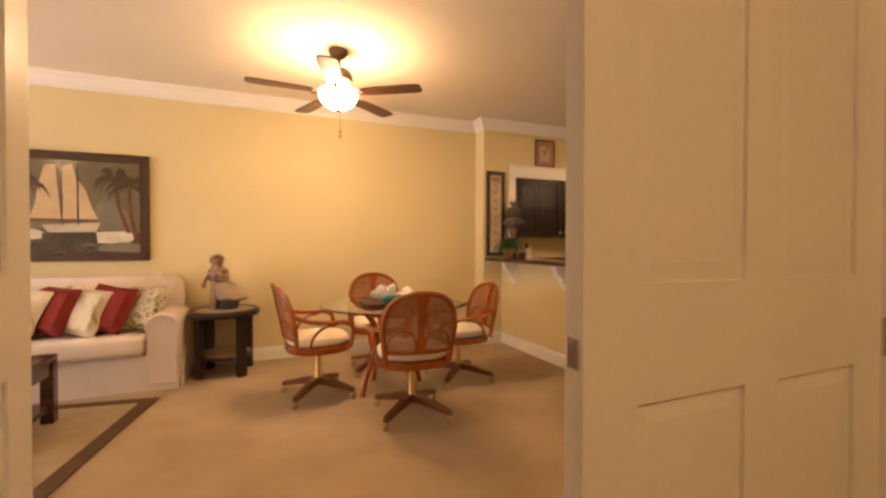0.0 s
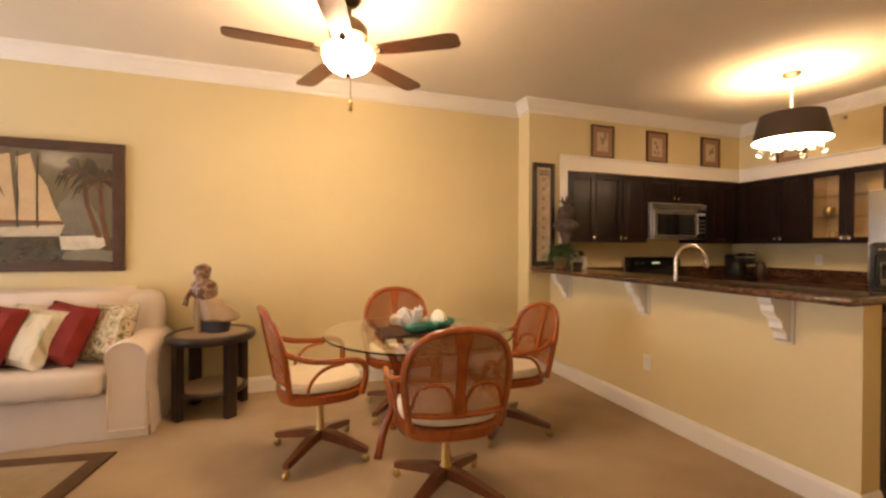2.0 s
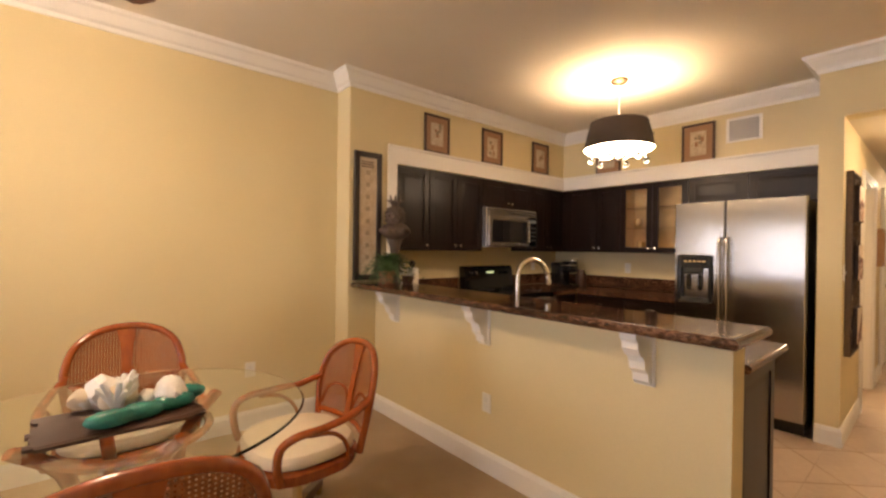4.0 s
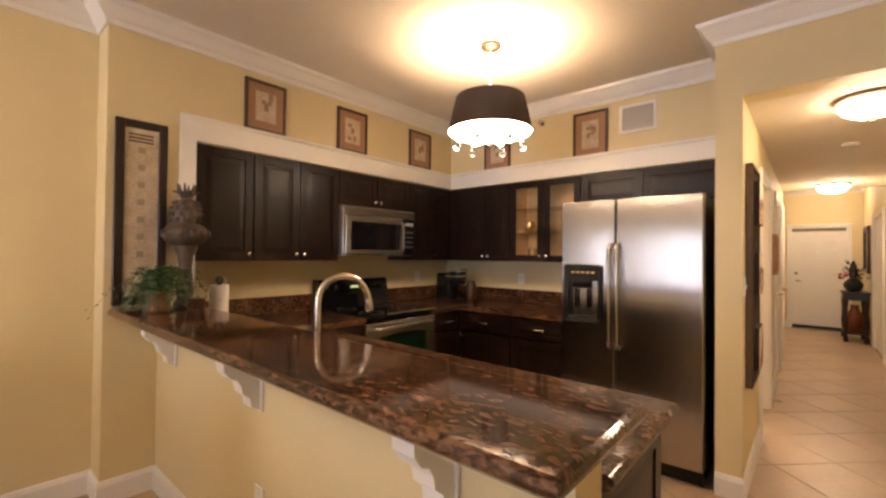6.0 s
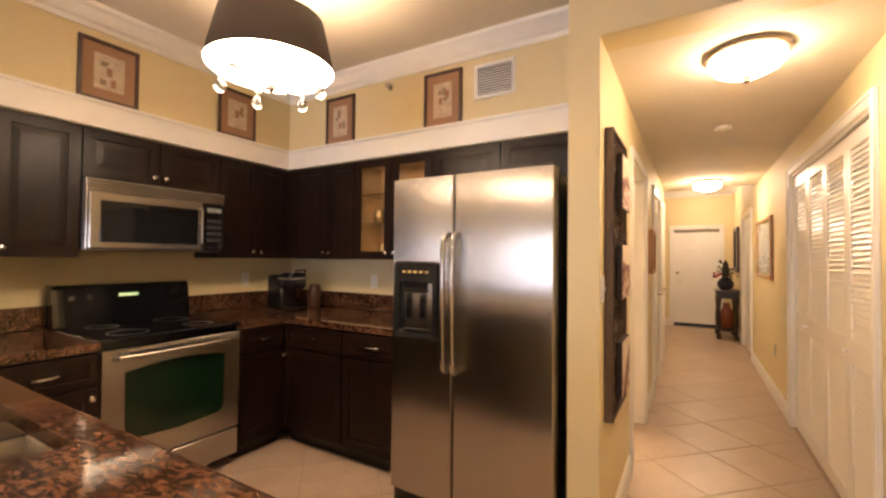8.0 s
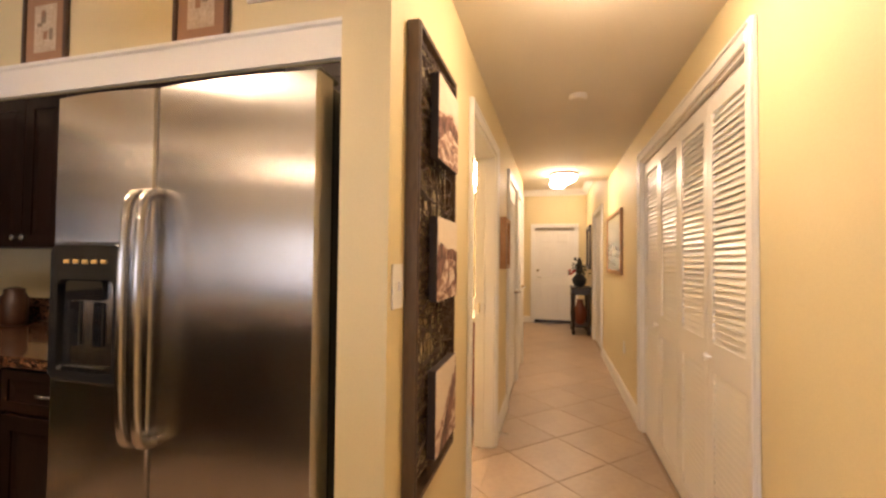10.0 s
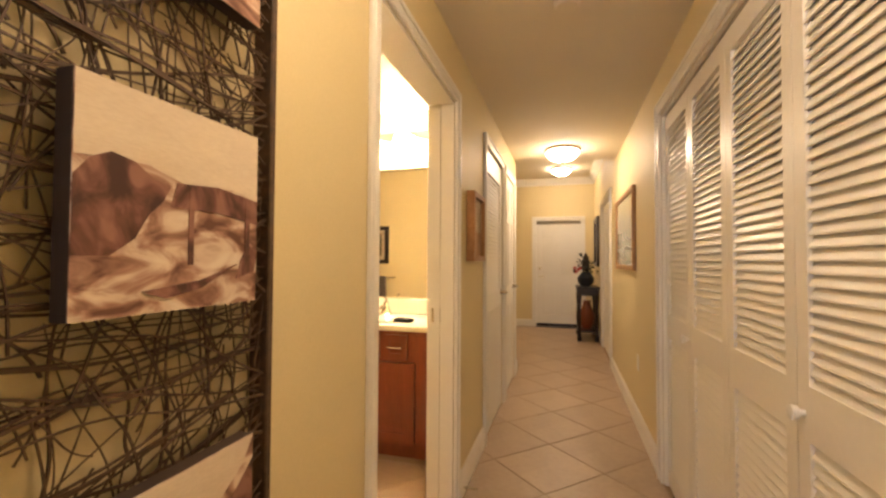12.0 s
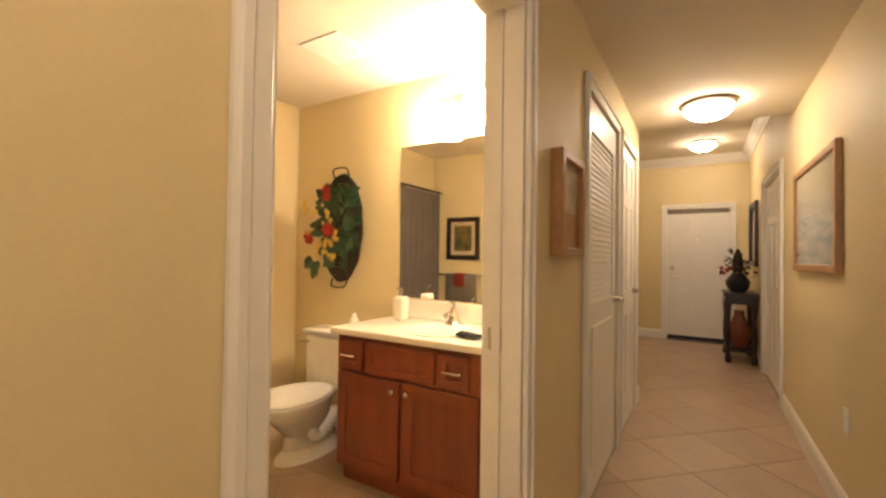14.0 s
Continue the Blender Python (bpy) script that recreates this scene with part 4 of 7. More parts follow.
part("spout", tube(bmesh.new(), smooth_path([(3.275, 3.68, 0.95), (3.275, 3.68, 1.16), (3.283, 3.678, 1.225), (3.318, 3.665, 1.275), (3.38, 3.645, 1.295), (3.44, 3.625, 1.275), (3.478, 3.612, 1.225), (3.49, 3.608, 1.18)], 5), [0.015] * 28 + [0.016] * 8, 12), CHROME, tap, smooth=True)
part("spray_head", tube(bmesh.new(), [(3.489, 3.608, 1.19), (3.494, 3.606, 1.15), (3.495, 3.606, 1.135)], [0.0165, 0.02, 0.018], 12), CHROME, tap, smooth=True)
part("lever", tube(bmesh.new(), [(3.275, 3.70, 0.955), (3.275, 3.735, 0.985), (3.275, 3.765, 0.995)], [0.009, 0.007, 0.006], 8), CHROME, tap, smooth=True)

# range
rg = thing("range", (4.675, 5.0, 0), "stainless electric range with black glass top and green-tinted oven window", "stove")
part("body", B(4.29, 4.66, 0.06, 5.06, 5.33, 0.895), BLACK, rg)
part("cooktop", B(4.288, 4.61, 0.896, 5.062, 5.28, 0.918, bevel=0.004), BLACKGLASS, rg, "black glass cooktop")
part("oven_door", B(4.292, 4.615, 0.245, 5.058, 4.658, 0.86, bevel=0.006), STEEL, rg, "stainless oven door")
bm = bmesh.new()
arc = [(4.40 + 0.55 * i / 10, 0.735 + 0.025 * math.sin(math.pi * i / 10)) for i in range(11)]
low = [(4.945, 0.40), (4.92, 0.375), (4.675, 0.36), (4.43, 0.375), (4.405, 0.40)]
loft(bm, [[(x, y, z) for x, z in arc + low] for y in (4.6135, 4.611)])
part("oven_window", bm, OVENGLASS, rg, "green-tinted oven window")
part("oven_handle", tube(bmesh.new(), [(4.35, 4.615, 0.815), (4.36, 4.575, 0.82), (4.45, 4.565, 0.82), (4.90, 4.565, 0.82), (4.99, 4.575, 0.82), (5.0, 4.615, 0.815)], 0.013, 10), STEEL, rg, smooth=True)
part("storage_drawer", B(4.292, 4.62, 0.065, 5.058, 4.658, 0.235, bevel=0.006), STEEL, rg)
bm = loft(bmesh.new(), [[(x, 5.33, 0.90), (x, 5.22, 0.90), (x, 5.225, 0.94), (x, 5.255, 1.14), (x, 5.275, 1.165), (x, 5.33, 1.165)] for x in (4.288, 5.062)])
part("backguard", bm, BLACKGLASS, rg, "black control backguard")
for xx in (4.37, 4.46, 4.86, 4.95):
    part("dial", tube(bmesh.new(), [(xx, 5.245, 1.09), (xx, 5.22, 1.087)], [0.02, 0.016], 14), CHROME if xx in (4.37, 4.46) else BLACK, rg, "small dial", smooth=True)
part("clock_display", B(4.62, 5.236, 1.085, 4.73, 5.244, 1.105), glowing("green_clock", 0.25, (0.25, 1.0, 0.2)), rg, "lit green clock display")
for (bx, by, r) in ((4.48, 4.78, 0.10), (4.87, 4.78, 0.08), (4.48, 5.10, 0.08), (4.87, 5.10, 0.10)):
    part("burner_ring", lathe(bmesh.new(), [(r, 0.9184), (r, 0.919), (r - 0.006, 0.919), (r - 0.006, 0.9184)], (bx, by, 0), 32, False), material("burner_grey", (0.06, 0.06, 0.06), 0.3), rg)

# refrigerator
fr = thing("refrigerator", (5.6, 3.03, 0), "stainless side-by-side refrigerator with black sides and water dispenser", "refrigerator")
part("body", B(5.285, 2.578, 0.03, 6.05, 3.492, 1.765, bevel=0.006), BLACK, fr, "black cabinet sides")


GOLDBUTTON = material("golden_button", (0.45, 0.30, 0.10), 0.35)


def fridge_door(y0, y1):
    bm = bmesh.new()
    n = 8
    pr = [(5.283, y0), (5.222, y0)] + [(5.212 - 0.012 * math.sin(math.pi * i / n), y0 + 0.008 + (y1 - y0 - 0.016) * i / n) for i in range(n + 1)] + [(5.222, y1), (5.283, y1)]
    loft(bm, [[(x, y, z) for x, y in pr] for z in (0.10, 0.104, 1.776, 1.782)])
    return part("door", bm, STEEL, fr, "brushed stainless door", smooth=True)


dr, dl = fridge_door(2.58, 3.098), fridge_door(3.104, 3.49)
for yy in (3.075, 3.128):
    part("handle", tube(bmesh.new(), smooth_path([(5.205, yy, 0.775), (5.16, yy, 0.80), (5.148, yy, 0.95), (5.146, yy, 1.12), (5.148, yy, 1.30), (5.16, yy, 1.45), (5.205, yy, 1.475)], 4), 0.014, 10), STEEL, dl if yy > 3.1 else dr, "long curved handle", smooth=True)
def rounded(y0, y1, z0, z1, r, n=5):
    """Corner points of a rounded upright rectangle."""
    out = []
    for cy, cz, a0 in ((y1 - r, z1 - r, 0), (y0 + r, z1 - r, 90), (y0 + r, z0 + r, 180), (y1 - r, z0 + r, 270)):
        for i in range(n + 1):
            a = radians(a0 + 90 * i / n)
            out.append((cy + r * math.cos(a), cz + r * math.sin(a)))
    return out


bm = bmesh.new()
rings = []
for x, d, r in ((5.207, 0.0, 0.03), (5.192, 0.0, 0.03), (5.184, 0.008, 0.026), (5.186, 0.026, 0.02)):
    rings.append([(x, y, z) for y, z in rounded(3.178 + d, 3.462 - d, 0.922 + d, 1.335 - d, r)])
rings.append([(5.187, y, z) for y, z in rounded(3.212, 3.428, 0.955, 1.225, 0.02)])
rings.append([(5.204, y, z) for y, z in rounded(3.216, 3.424, 0.962, 1.218, 0.02)])
loft(bm, rings)
disp = part("dispenser", bm, BLACK, dl, "black water and ice dispenser with a sunk bay", smooth=True)
part("spout_hood", loft(bmesh.new(), [[(x, y, z) for y, z in rounded(3.25, 3.39, 1.165, 1.222, 0.012, 3)] for x in (5.203, 5.185)]), BLACKGLASS, disp)
part("badge", lathe(bmesh.new(), [(0.0005, 0), (0.03, 0), (0.03, 0.003), (0.0005, 0.003)], (0, 0, 0), 20), CHROME, dr, "oval metal badge").matrix_local = Matrix.Translation((5.196 - 5.6, 2.70 - 3.03, 1.70)) @ Matrix.Rotation(radians(-90), 4, "Y") @ Matrix.Diagonal((0.35, 1, 1, 1))
for q in ((5.186, 3.235, 0.966, 5.203, 3.405, 0.974), (5.192, 3.255, 1.03, 5.2035, 3.295, 1.16), (5.192, 3.345, 1.03, 5.2035, 3.385, 1.16)):
    part("paddle", B(*q, bevel=0.003), BLACKGLASS, fr, "dispenser paddle")
for k in range(5):
    part("button", B(5.181, 3.235 + 0.036 * k, 1.272, 5.1865, 3.257 + 0.036 * k, 1.284, bevel=0.002), GOLDBUTTON, fr, "small golden button")
part("kick_grille", B(5.25, 2.585, 0.0, 5.285, 3.487, 0.09), BLACK, fr)
part("hinge_cap", B(5.23, 2.585, 1.783, 5.33, 2.64, 1.80, bevel=0.006), BLACK, fr)

# small things on the counters
cf = thing("coffee_maker", (5.72, 4.95, 0.912), "black and silver single-cup coffee maker on the counter", "coffee maker")
part("body", B(5.63, 4.93, 0.914, 5.80, 5.12, 1.20, bevel=0.03, seg=3), BLACK, cf, smooth=True)
part("head", B(5.625, 4.82, 1.08, 5.805, 4.96, 1.22, bevel=0.03, seg=3), BLACK, cf, smooth=True)
part("drip_tray", B(5.635, 4.80, 0.914, 5.795, 4.93, 0.94, bevel=0.008), BLACK, cf)
part("silver_band", B(5.622, 4.815, 1.165, 5.808, 4.965, 1.178), CHROME, cf, "silver band")
part("lid_handle", tube(bmesh.new(), [(5.65, 4.83, 1.21), (5.66, 4.81, 1.24), (5.77, 4.81, 1.24), (5.78, 4.83, 1.21)], 0.008, 8), CHROME, cf, smooth=True)
jr = solid("jar", lathe(bmesh.new(), [(0.05, 0.914), (0.06, 0.93), (0.06, 1.06), (0.045, 1.09), (0.045, 1.11), (0.02, 1.12)], (5.92, 4.86, 0), 20), FRAMEWOOD, "brown jar on the counter in the corner", "jar", smooth=True)
pt = thing("paper_towel", (3.37, 4.94, 0.912), "white paper towel roll on a dark wooden holder", "paper towel holder")
part("stand", lathe(bmesh.new(), [(0.075, 0.914), (0.075, 0.925), (0.012, 0.93), (0.012, 1.19), (0.022, 1.20), (0.028, 1.22), (0.018, 1.245), (0.004, 1.25)], (3.37, 4.94, 0), 16), BLACKWOOD, pt, "dark wooden holder", smooth=True)
part("roll", lathe(bmesh.new(), [(0.04, 0.93), (0.055, 0.93), (0.055, 1.185), (0.04, 1.185)], (3.37, 4.94, 0), 24), WHITECERAMIC, pt, "white paper roll", smooth=True)

# fern in a clay pot on the bar, with a dark carved figure beside it
fern = thing("potted_fern", (2.99, 4.76, 1.072), "green fern in a small terracotta pot on the bar", "plant")
part("pot", lathe(bmesh.new(), [(0.045, 1.074), (0.062, 1.15), (0.072, 1.15), (0.074, 1.175), (0.06, 1.175), (0.055, 1.16), (0.004, 1.16)], (2.99, 4.76, 0), 20), TERRACOTTA, fern, smooth=True)
part("saucer", lathe(bmesh.new(), [(0.06, 1.0725), (0.075, 1.085), (0.07, 1.085), (0.05, 1.0765), (0.003, 1.0765)], (2.99, 4.76, 0), 20), TERRACOTTA, fern, smooth=True)
rnd = random.Random(4)
bm = bmesh.new()
for k in range(95):
    a, reach, rise = rnd.uniform(0, 2 * math.pi), rnd.uniform(0.12, 0.33), rnd.uniform(0.05, 0.17)
    ca, sa = math.cos(a), math.sin(a)
    steps = 9
    reach *= 0.62 if sa > 0.35 else 1.0
    droop = rnd.uniform(0.05, 0.16)
    spine = [Vector((2.99 + reach * t * ca, 4.76 + reach * t * sa * 0.8, 1.165 + rise * math.sin(t * 2.5) - droop * t ** 3)) for t in (i / steps for i in range(steps + 1))]
    for i in range(1, steps + 1):
        p, d = spine[i], (spine[i] - spine[i - 1]).normalized()
        long = 0.036 * math.sin(math.pi * (0.18 + 0.75 * i / steps))
        for s in (-1, 1):
            side = (d.cross(Vector((0, 0, 1))).normalized() * s + 0.45 * d).normalized() * long * rnd.uniform(0.8, 1.15)
            up = Vector((0, 0, rnd.uniform(-0.010, 0.006)))
            v = [bm.verts.new(z) for z in (p, p + side * 0.5 + d * 0.009 + up * 0.4, p + side + up, p + side * 0.5 - d * 0.007 + up * 0.4)]
            bm.faces.new(v)
        if i > 1:
            w = d.cross(Vector((0, 0, 1))).normalized() * 0.0012
            bm.faces.new([bm.verts.new(z) for z in (spine[i - 1] - w, spine[i - 1] + w, p + w, p - w)])
tagged(part("fronds", bm, LEAF, fern, "green feathery fronds"), kind="stuff")
OX, OY = 3.165, 4.915
bm = lathe(bmesh.new(), [(0.058, 1.074), (0.058, 1.095), (0.045, 1.11), (0.040, 1.125), (0.048, 1.15), (0.044, 1.22), (0.036, 1.30), (0.044, 1.37), (0.062, 1.41), (0.060, 1.43), (0.105, 1.455), (0.118, 1.485), (0.118, 1.52), (0.100, 1.545), (0.070, 1.56), (0.078, 1.59), (0.080, 1.63), (0.070, 1.675), (0.048, 1.70), (0.030, 1.71), (0.032, 1.73), (0.004, 1.74)], (OX, OY, 0), 24)
for row in range(4):
    for k in range(10):
        a = 2 * math.pi * (k + 0.5 * (row % 2)) / 10
        r = (0.078, 0.081, 0.077, 0.064)[row]
        ball(bm, (OX + r * math.cos(a), OY + r * math.sin(a), 1.585 + 0.032 * row), 0.013, 1, 1, 1.2, 1)
for k in range(12):
    a = 2 * math.pi * k / 12
    ca, sa = math.cos(a), math.sin(a)
    ball(bm, (OX + 0.112 * ca, OY + 0.112 * sa, 1.50), 0.024, 1, 1, 1.3, 1)
    reach, top_z = (0.075, 1.755) if k % 2 else (0.05, 1.80)
    tube(bm, [(OX + 0.02 * ca, OY + 0.02 * sa, 1.715), (OX + 0.04 * ca, OY + 0.04 * sa, 1.745), (OX + reach * ca, OY + reach * sa, top_z)], [0.012, 0.011, 0.003], 5)
solid("carved_finial", bm, material("grey_brown_carved_wood", (0.105, 0.068, 0.044), 0.6, dark=(0.045, 0.028, 0.018), scale=18, bump=0.3), "tall grey-brown carved pineapple finial on the bar", "ornament", smooth=True)
solid("small_planter", lathe(bmesh.new(), [(0.04, 1.074), (0.05, 1.13), (0.055, 1.135), (0.045, 1.135), (0.004, 1.12)], (3.15, 4.70, 0), 18), FRAMEWOOD, "small brown bowl on the bar", "bowl", smooth=True)


def framed(name, face, c, a0, a1, z0, z1, w, t, fmat, inner, label, category="picture", group="", mat_w=0.0, mat_m=None):
    """A framed picture flat on a wall at c. face: the way it looks."""
    out = -1 if face[0] == "-" else 1
    ax = face[-1]
    pic = thing(name, ((a0 + a1) / 2, c, z0) if ax == "y" else (c, (a0 + a1) / 2, z0), label, category, group)

    def slab(u0, u1, h0, h1, d0, d1, bevel=0.0):
        p, q = sorted((c + out * d0, c + out * d1))
        return B(*((u0, p, h0, u1, q, h1) if ax == "y" else (p, u0, h0, q, u1, h1)), bevel=bevel)
    for u0, u1, h0, h1 in ((a0, a0 + w, z0, z1), (a1 - w, a1, z0, z1), (a0 + w, a1 - w, z0, z0 + w), (a0 + w, a1 - w, z1 - w, z1)):
        part("frame_rail", slab(u0, u1, h0, h1, 0.002, t, 0.003), fmat, pic)
    a0, a1, z0, z1 = a0 + w, a1 - w, z0 + w, z1 - w
    if mat_w:
        part("mat_board", slab(a0, a1, z0, z1, 0.003, t * 0.55), mat_m, pic)
        a0, a1, z0, z1 = a0 + mat_w, a1 - mat_w, z0 + mat_w, z1 - mat_w
        part("print", slab(a0, a1, z0, z1, t * 0.55, t * 0.6), inner, pic)
    else:
        part("print", slab(a0, a1, z0, z1, 0.003, t * 0.5), inner, pic)
    pic["inner"] = (a0, a1, z0, z1)
    return pic, slab


def botanical(pic, slab, seed):
    """Brown brush strokes of a plant study on the small prints."""
    a0, a1, z0, z1 = pic["inner"]
    r = random.Random(seed)
    for k in range(5):
        u, h = r.uniform(a0 + 0.02, a1 - 0.05), r.uniform(z0 + 0.02, z1 - 0.05)
        part("brush_mark", slab(u, u + r.uniform(0.02, 0.035), h, h + r.uniform(0.015, 0.06), 0.0135, 0.0142), MATBOARD if k % 2 else material("faint_ink", (0.30, 0.23, 0.15), 0.8), pic)
    del pic["inner"]


GL = "small brown-framed botanical print with tan mat above the cabinets"
for i, (a0, a1) in enumerate(((3.547, 3.85), (4.30, 4.607), (5.123, 5.43))):
    botanical(*framed("framed_print", "-y", SOFFIT_Y, a0, a1, 2.245, 2.605, 0.022, 0.022, FRAMEWOOD, PAPER, GL, "picture", "prints above the cabinets", 0.055, MATBOARD), i)
for i, (a0, a1) in enumerate(((4.285, 4.585), (3.352, 3.648))):
    botanical(*framed("framed_print", "-x", SOFFIT_X, a0, a1, 2.225, 2.615, 0.022, 0.022, FRAMEWOOD, PAPER, GL, "picture", "prints above the cabinets", 0.055, MATBOARD), i + 5)
pic, slab = framed("parchment_picture", "-y", SOFFIT_Y, 2.835, 3.09, 1.09, 2.145, 0.045, 0.03, BLACKWOOD, PAPER, "tall narrow black-framed parchment panel beside the bar", "picture")
for k in range(9):
    z = 1.98 - 0.10 * k
    part("motif", slab(2.945, 2.98, z - 0.02, z + 0.015, 0.0152, 0.0165), material("faded_motif", (0.36, 0.29, 0.20), 0.8), pic)
for k in range(3):
    part("motif", slab(2.90, 3.02, 2.06 - 0.02 * k, 2.07 - 0.02 * k, 0.0152, 0.0165), FRAMEWOOD, pic)
del pic["inner"]
vent = thing("air_vent", (SOFFIT_X, 3.12, 2.38), "white rectangular air vent grille on the wall", "air vent")
part("backing", B(5.764, 3.0, 2.395, 5.7695, 3.25, 2.585), BLACK, vent)
for q in ((5.755, 2.984, 2.38, 5.7695, 3.006, 2.60), (5.755, 3.24, 2.38, 5.7695, 3.262, 2.60), (5.755, 3.006, 2.38, 5.7695, 3.24, 2.40), (5.755, 3.006, 2.58, 5.7695, 3.24, 2.60)):
    part("frame_rail", B(*q), TRIM, vent)
for k in range(11):
    z = 2.405 + 0.016 * k
    part("slat", loft(bmesh.new(), [[(5.757, y, z), (5.764, y, z + 0.010), (5.7635, y, z + 0.0115), (5.7565, y, z + 0.0015)] for y in (3.006, 3.24)]), TRIM, vent)
sp = thing("sprinkler", (SOFFIT_X, 3.955, 2.605), "small wall sprinkler head", "sprinkler")
part("escutcheon", tube(bmesh.new(), [(5.7695, 3.955, 2.605), (5.762, 3.955, 2.605)], [0.03, 0.025], 16), CHROME, sp, smooth=True)
part("nozzle", tube(bmesh.new(), [(5.762, 3.955, 2.605), (5.735, 3.955, 2.605), (5.733, 3.955, 2.605), (5.73, 3.955, 2.605)], [0.01, 0.008, 0.018, 0.018], 10), CHROME, sp, smooth=True)

# ---- living and dining area ----
def dining_chair(label):
    """Built at the origin, facing +y."""
    ch = thing("dining_chair", (0, 0, 0), label, "chair", "rattan chairs round the glass table")
    hub = part("pedestal", lathe(bmesh.new(), [(0.03, 0.12), (0.03, 0.16), (0.022, 0.17), (0.022, 0.36), (0.07, 0.37), (0.07, 0.385)], (0, 0, 0), 16), BRASS, ch, "brass swivel column", smooth=True)
    for k in range(4):
        a = radians(45 + 90 * k)
        ca, sa = math.cos(a), math.sin(a)
        m = Matrix.Rotation(a, 4, "Z")
        bm = loft(bmesh.new(), [[m @ Vector((x, s * w, z)) for s, z in ((-1, z0), (1, z0), (1, z1), (-1, z1))] for x, w, z0, z1 in ((0.0, 0.024, 0.10, 0.16), (0.10, 0.024, 0.095, 0.15), (0.30, 0.018, 0.062, 0.098), (0.325, 0.016, 0.06, 0.09))])
        leg = part("leg", bm, STARWOOD, ch, "dark wooden star-base leg")
        bm = tube(bmesh.new(), [(0.31 * ca, 0.31 * sa, 0.065), (0.31 * ca, 0.31 * sa, 0.05)], 0.009, 8)
        w = Vector((-sa, ca, 0)) * 0.014
        c = Vector((0.318 * ca, 0.318 * sa, 0.026))
        tube(bm, [c - w, c - w * 0.6, c + w * 0.6, c + w], [0.018, 0.025, 0.025, 0.018], 12)
        part("caster", bm, BRASS, leg, "small caster", smooth=True)
    hoop = lambda r, z, e=0.0: [(x * r / 0.25, y * r / 0.25 + 0.0, z) for x, y in ((0.245 * math.copysign(abs(math.cos(t)) ** 0.75, math.cos(t)), 0.235 * math.copysign(abs(math.sin(t)) ** 0.75, math.sin(t))) for t in (2 * math.pi * i / 32 for i in range(32)))]  # noqa: E731
    bm = bmesh.new()
    loft(bm, [hoop(0.23, 0.385), hoop(0.262, 0.392), hoop(0.27, 0.415), hoop(0.268, 0.44), hoop(0.25, 0.447), hoop(0.23, 0.447)])
    part("seat_frame", bm, RATTAN, ch, smooth=True)
    bm = bmesh.new()
    loft(bm, [hoop(0.23, 0.448), hoop(0.25, 0.46), hoop(0.253, 0.485), hoop(0.238, 0.508), hoop(0.16, 0.523), hoop(0.05, 0.526)])
    part("cushion", bm, CREAM, ch, "cream seat cushion", smooth=True)
    back = lambda x, z: Vector((x, -0.245 - 0.20 * (z - 0.42) + 0.95 * x * x, z))  # noqa: E731
    # outline of the back: straight sides, arched head
    side = [(0.215, 0.43), (0.235, 0.55), (0.25, 0.66), (0.245, 0.745), (0.215, 0.83), (0.155, 0.885), (0.08, 0.912), (0, 0.92)]
    outline = [back(x, z) for x, z in side] + [back(-x, z) for x, z in side[-2::-1]]
    part("back_frame", tube(bmesh.new(), smooth_path(outline, 4), 0.018, 10), RATTAN, ch, "bent rattan hoop", smooth=True)
    part("back_rail", tube(bmesh.new(), [back(x, 0.515) for x in (-0.225, -0.12, 0, 0.12, 0.225)], 0.014, 8), RATTAN, ch, smooth=True)
    bm = loft(bmesh.new(), [[back(-w, z) + Vector((0, 0.012, 0)), back(w, z) + Vector((0, 0.012, 0)), back(w, z) - Vector((0, 0.010, 0)), back(-w, z) - Vector((0, 0.010, 0))] for z, w in ((0.515, 0.026), (0.64, 0.022), (0.74, 0.022), (0.83, 0.03), (0.905, 0.045))])
    part("splat", bm, RATTAN, ch, "upright centre splat", smooth=True)
    for s in (-1, 1):
        part("inner_hoop", tube(bmesh.new(), smooth_path([back(s * x, z) for x, z in ((0.03, 0.52), (0.035, 0.60), (0.07, 0.655), (0.13, 0.665), (0.19, 0.635), (0.215, 0.55))], 4), 0.008, 8), RATTAN, ch, smooth=True)
    # woven cane between the hoop and the rail
    def half_width(z):
        for (x0, z0), (x1, z1) in zip(side, side[1:]):
            if z0 <= z <= z1:
                return x0 + (x1 - x0) * (z - z0) / (z1 - z0)
        return 0.0
    bm = bmesh.new()
    step, r = 0.0125, 0.0040
    for k in range(int(0.40 / step)):
        z = 0.52 + step * k
        w = half_width(z) - 0.01
        if w > 0.02:
            xs = [-w + 2 * w * i / 8 for i in range(9)]
            a = [bm.verts.new(back(x, z - r)) for x in xs]
            b = [bm.verts.new(back(x, z + r)) for x in xs]
            for i in range(8):
                bm.faces.new((a[i], a[i + 1], b[i + 1], b[i]))
    for k in range(-19, 20):
        x = step * k
        zt = max((z for z in [0.52 + 0.01 * i for i in range(40)] if half_width(z) > abs(x) + 0.005), default=0)
        if zt > 0.54:
            v = [bm.verts.new(back(q, z) + Vector((0, 0.002, 0))) for q, z in ((x - r, 0.52), (x + r, 0.52), (x + r, zt), (x - r, zt))]
            bm.faces.new(v)
    tagged(part("cane", bm, CANE, ch, "open woven cane"), kind="stuff")
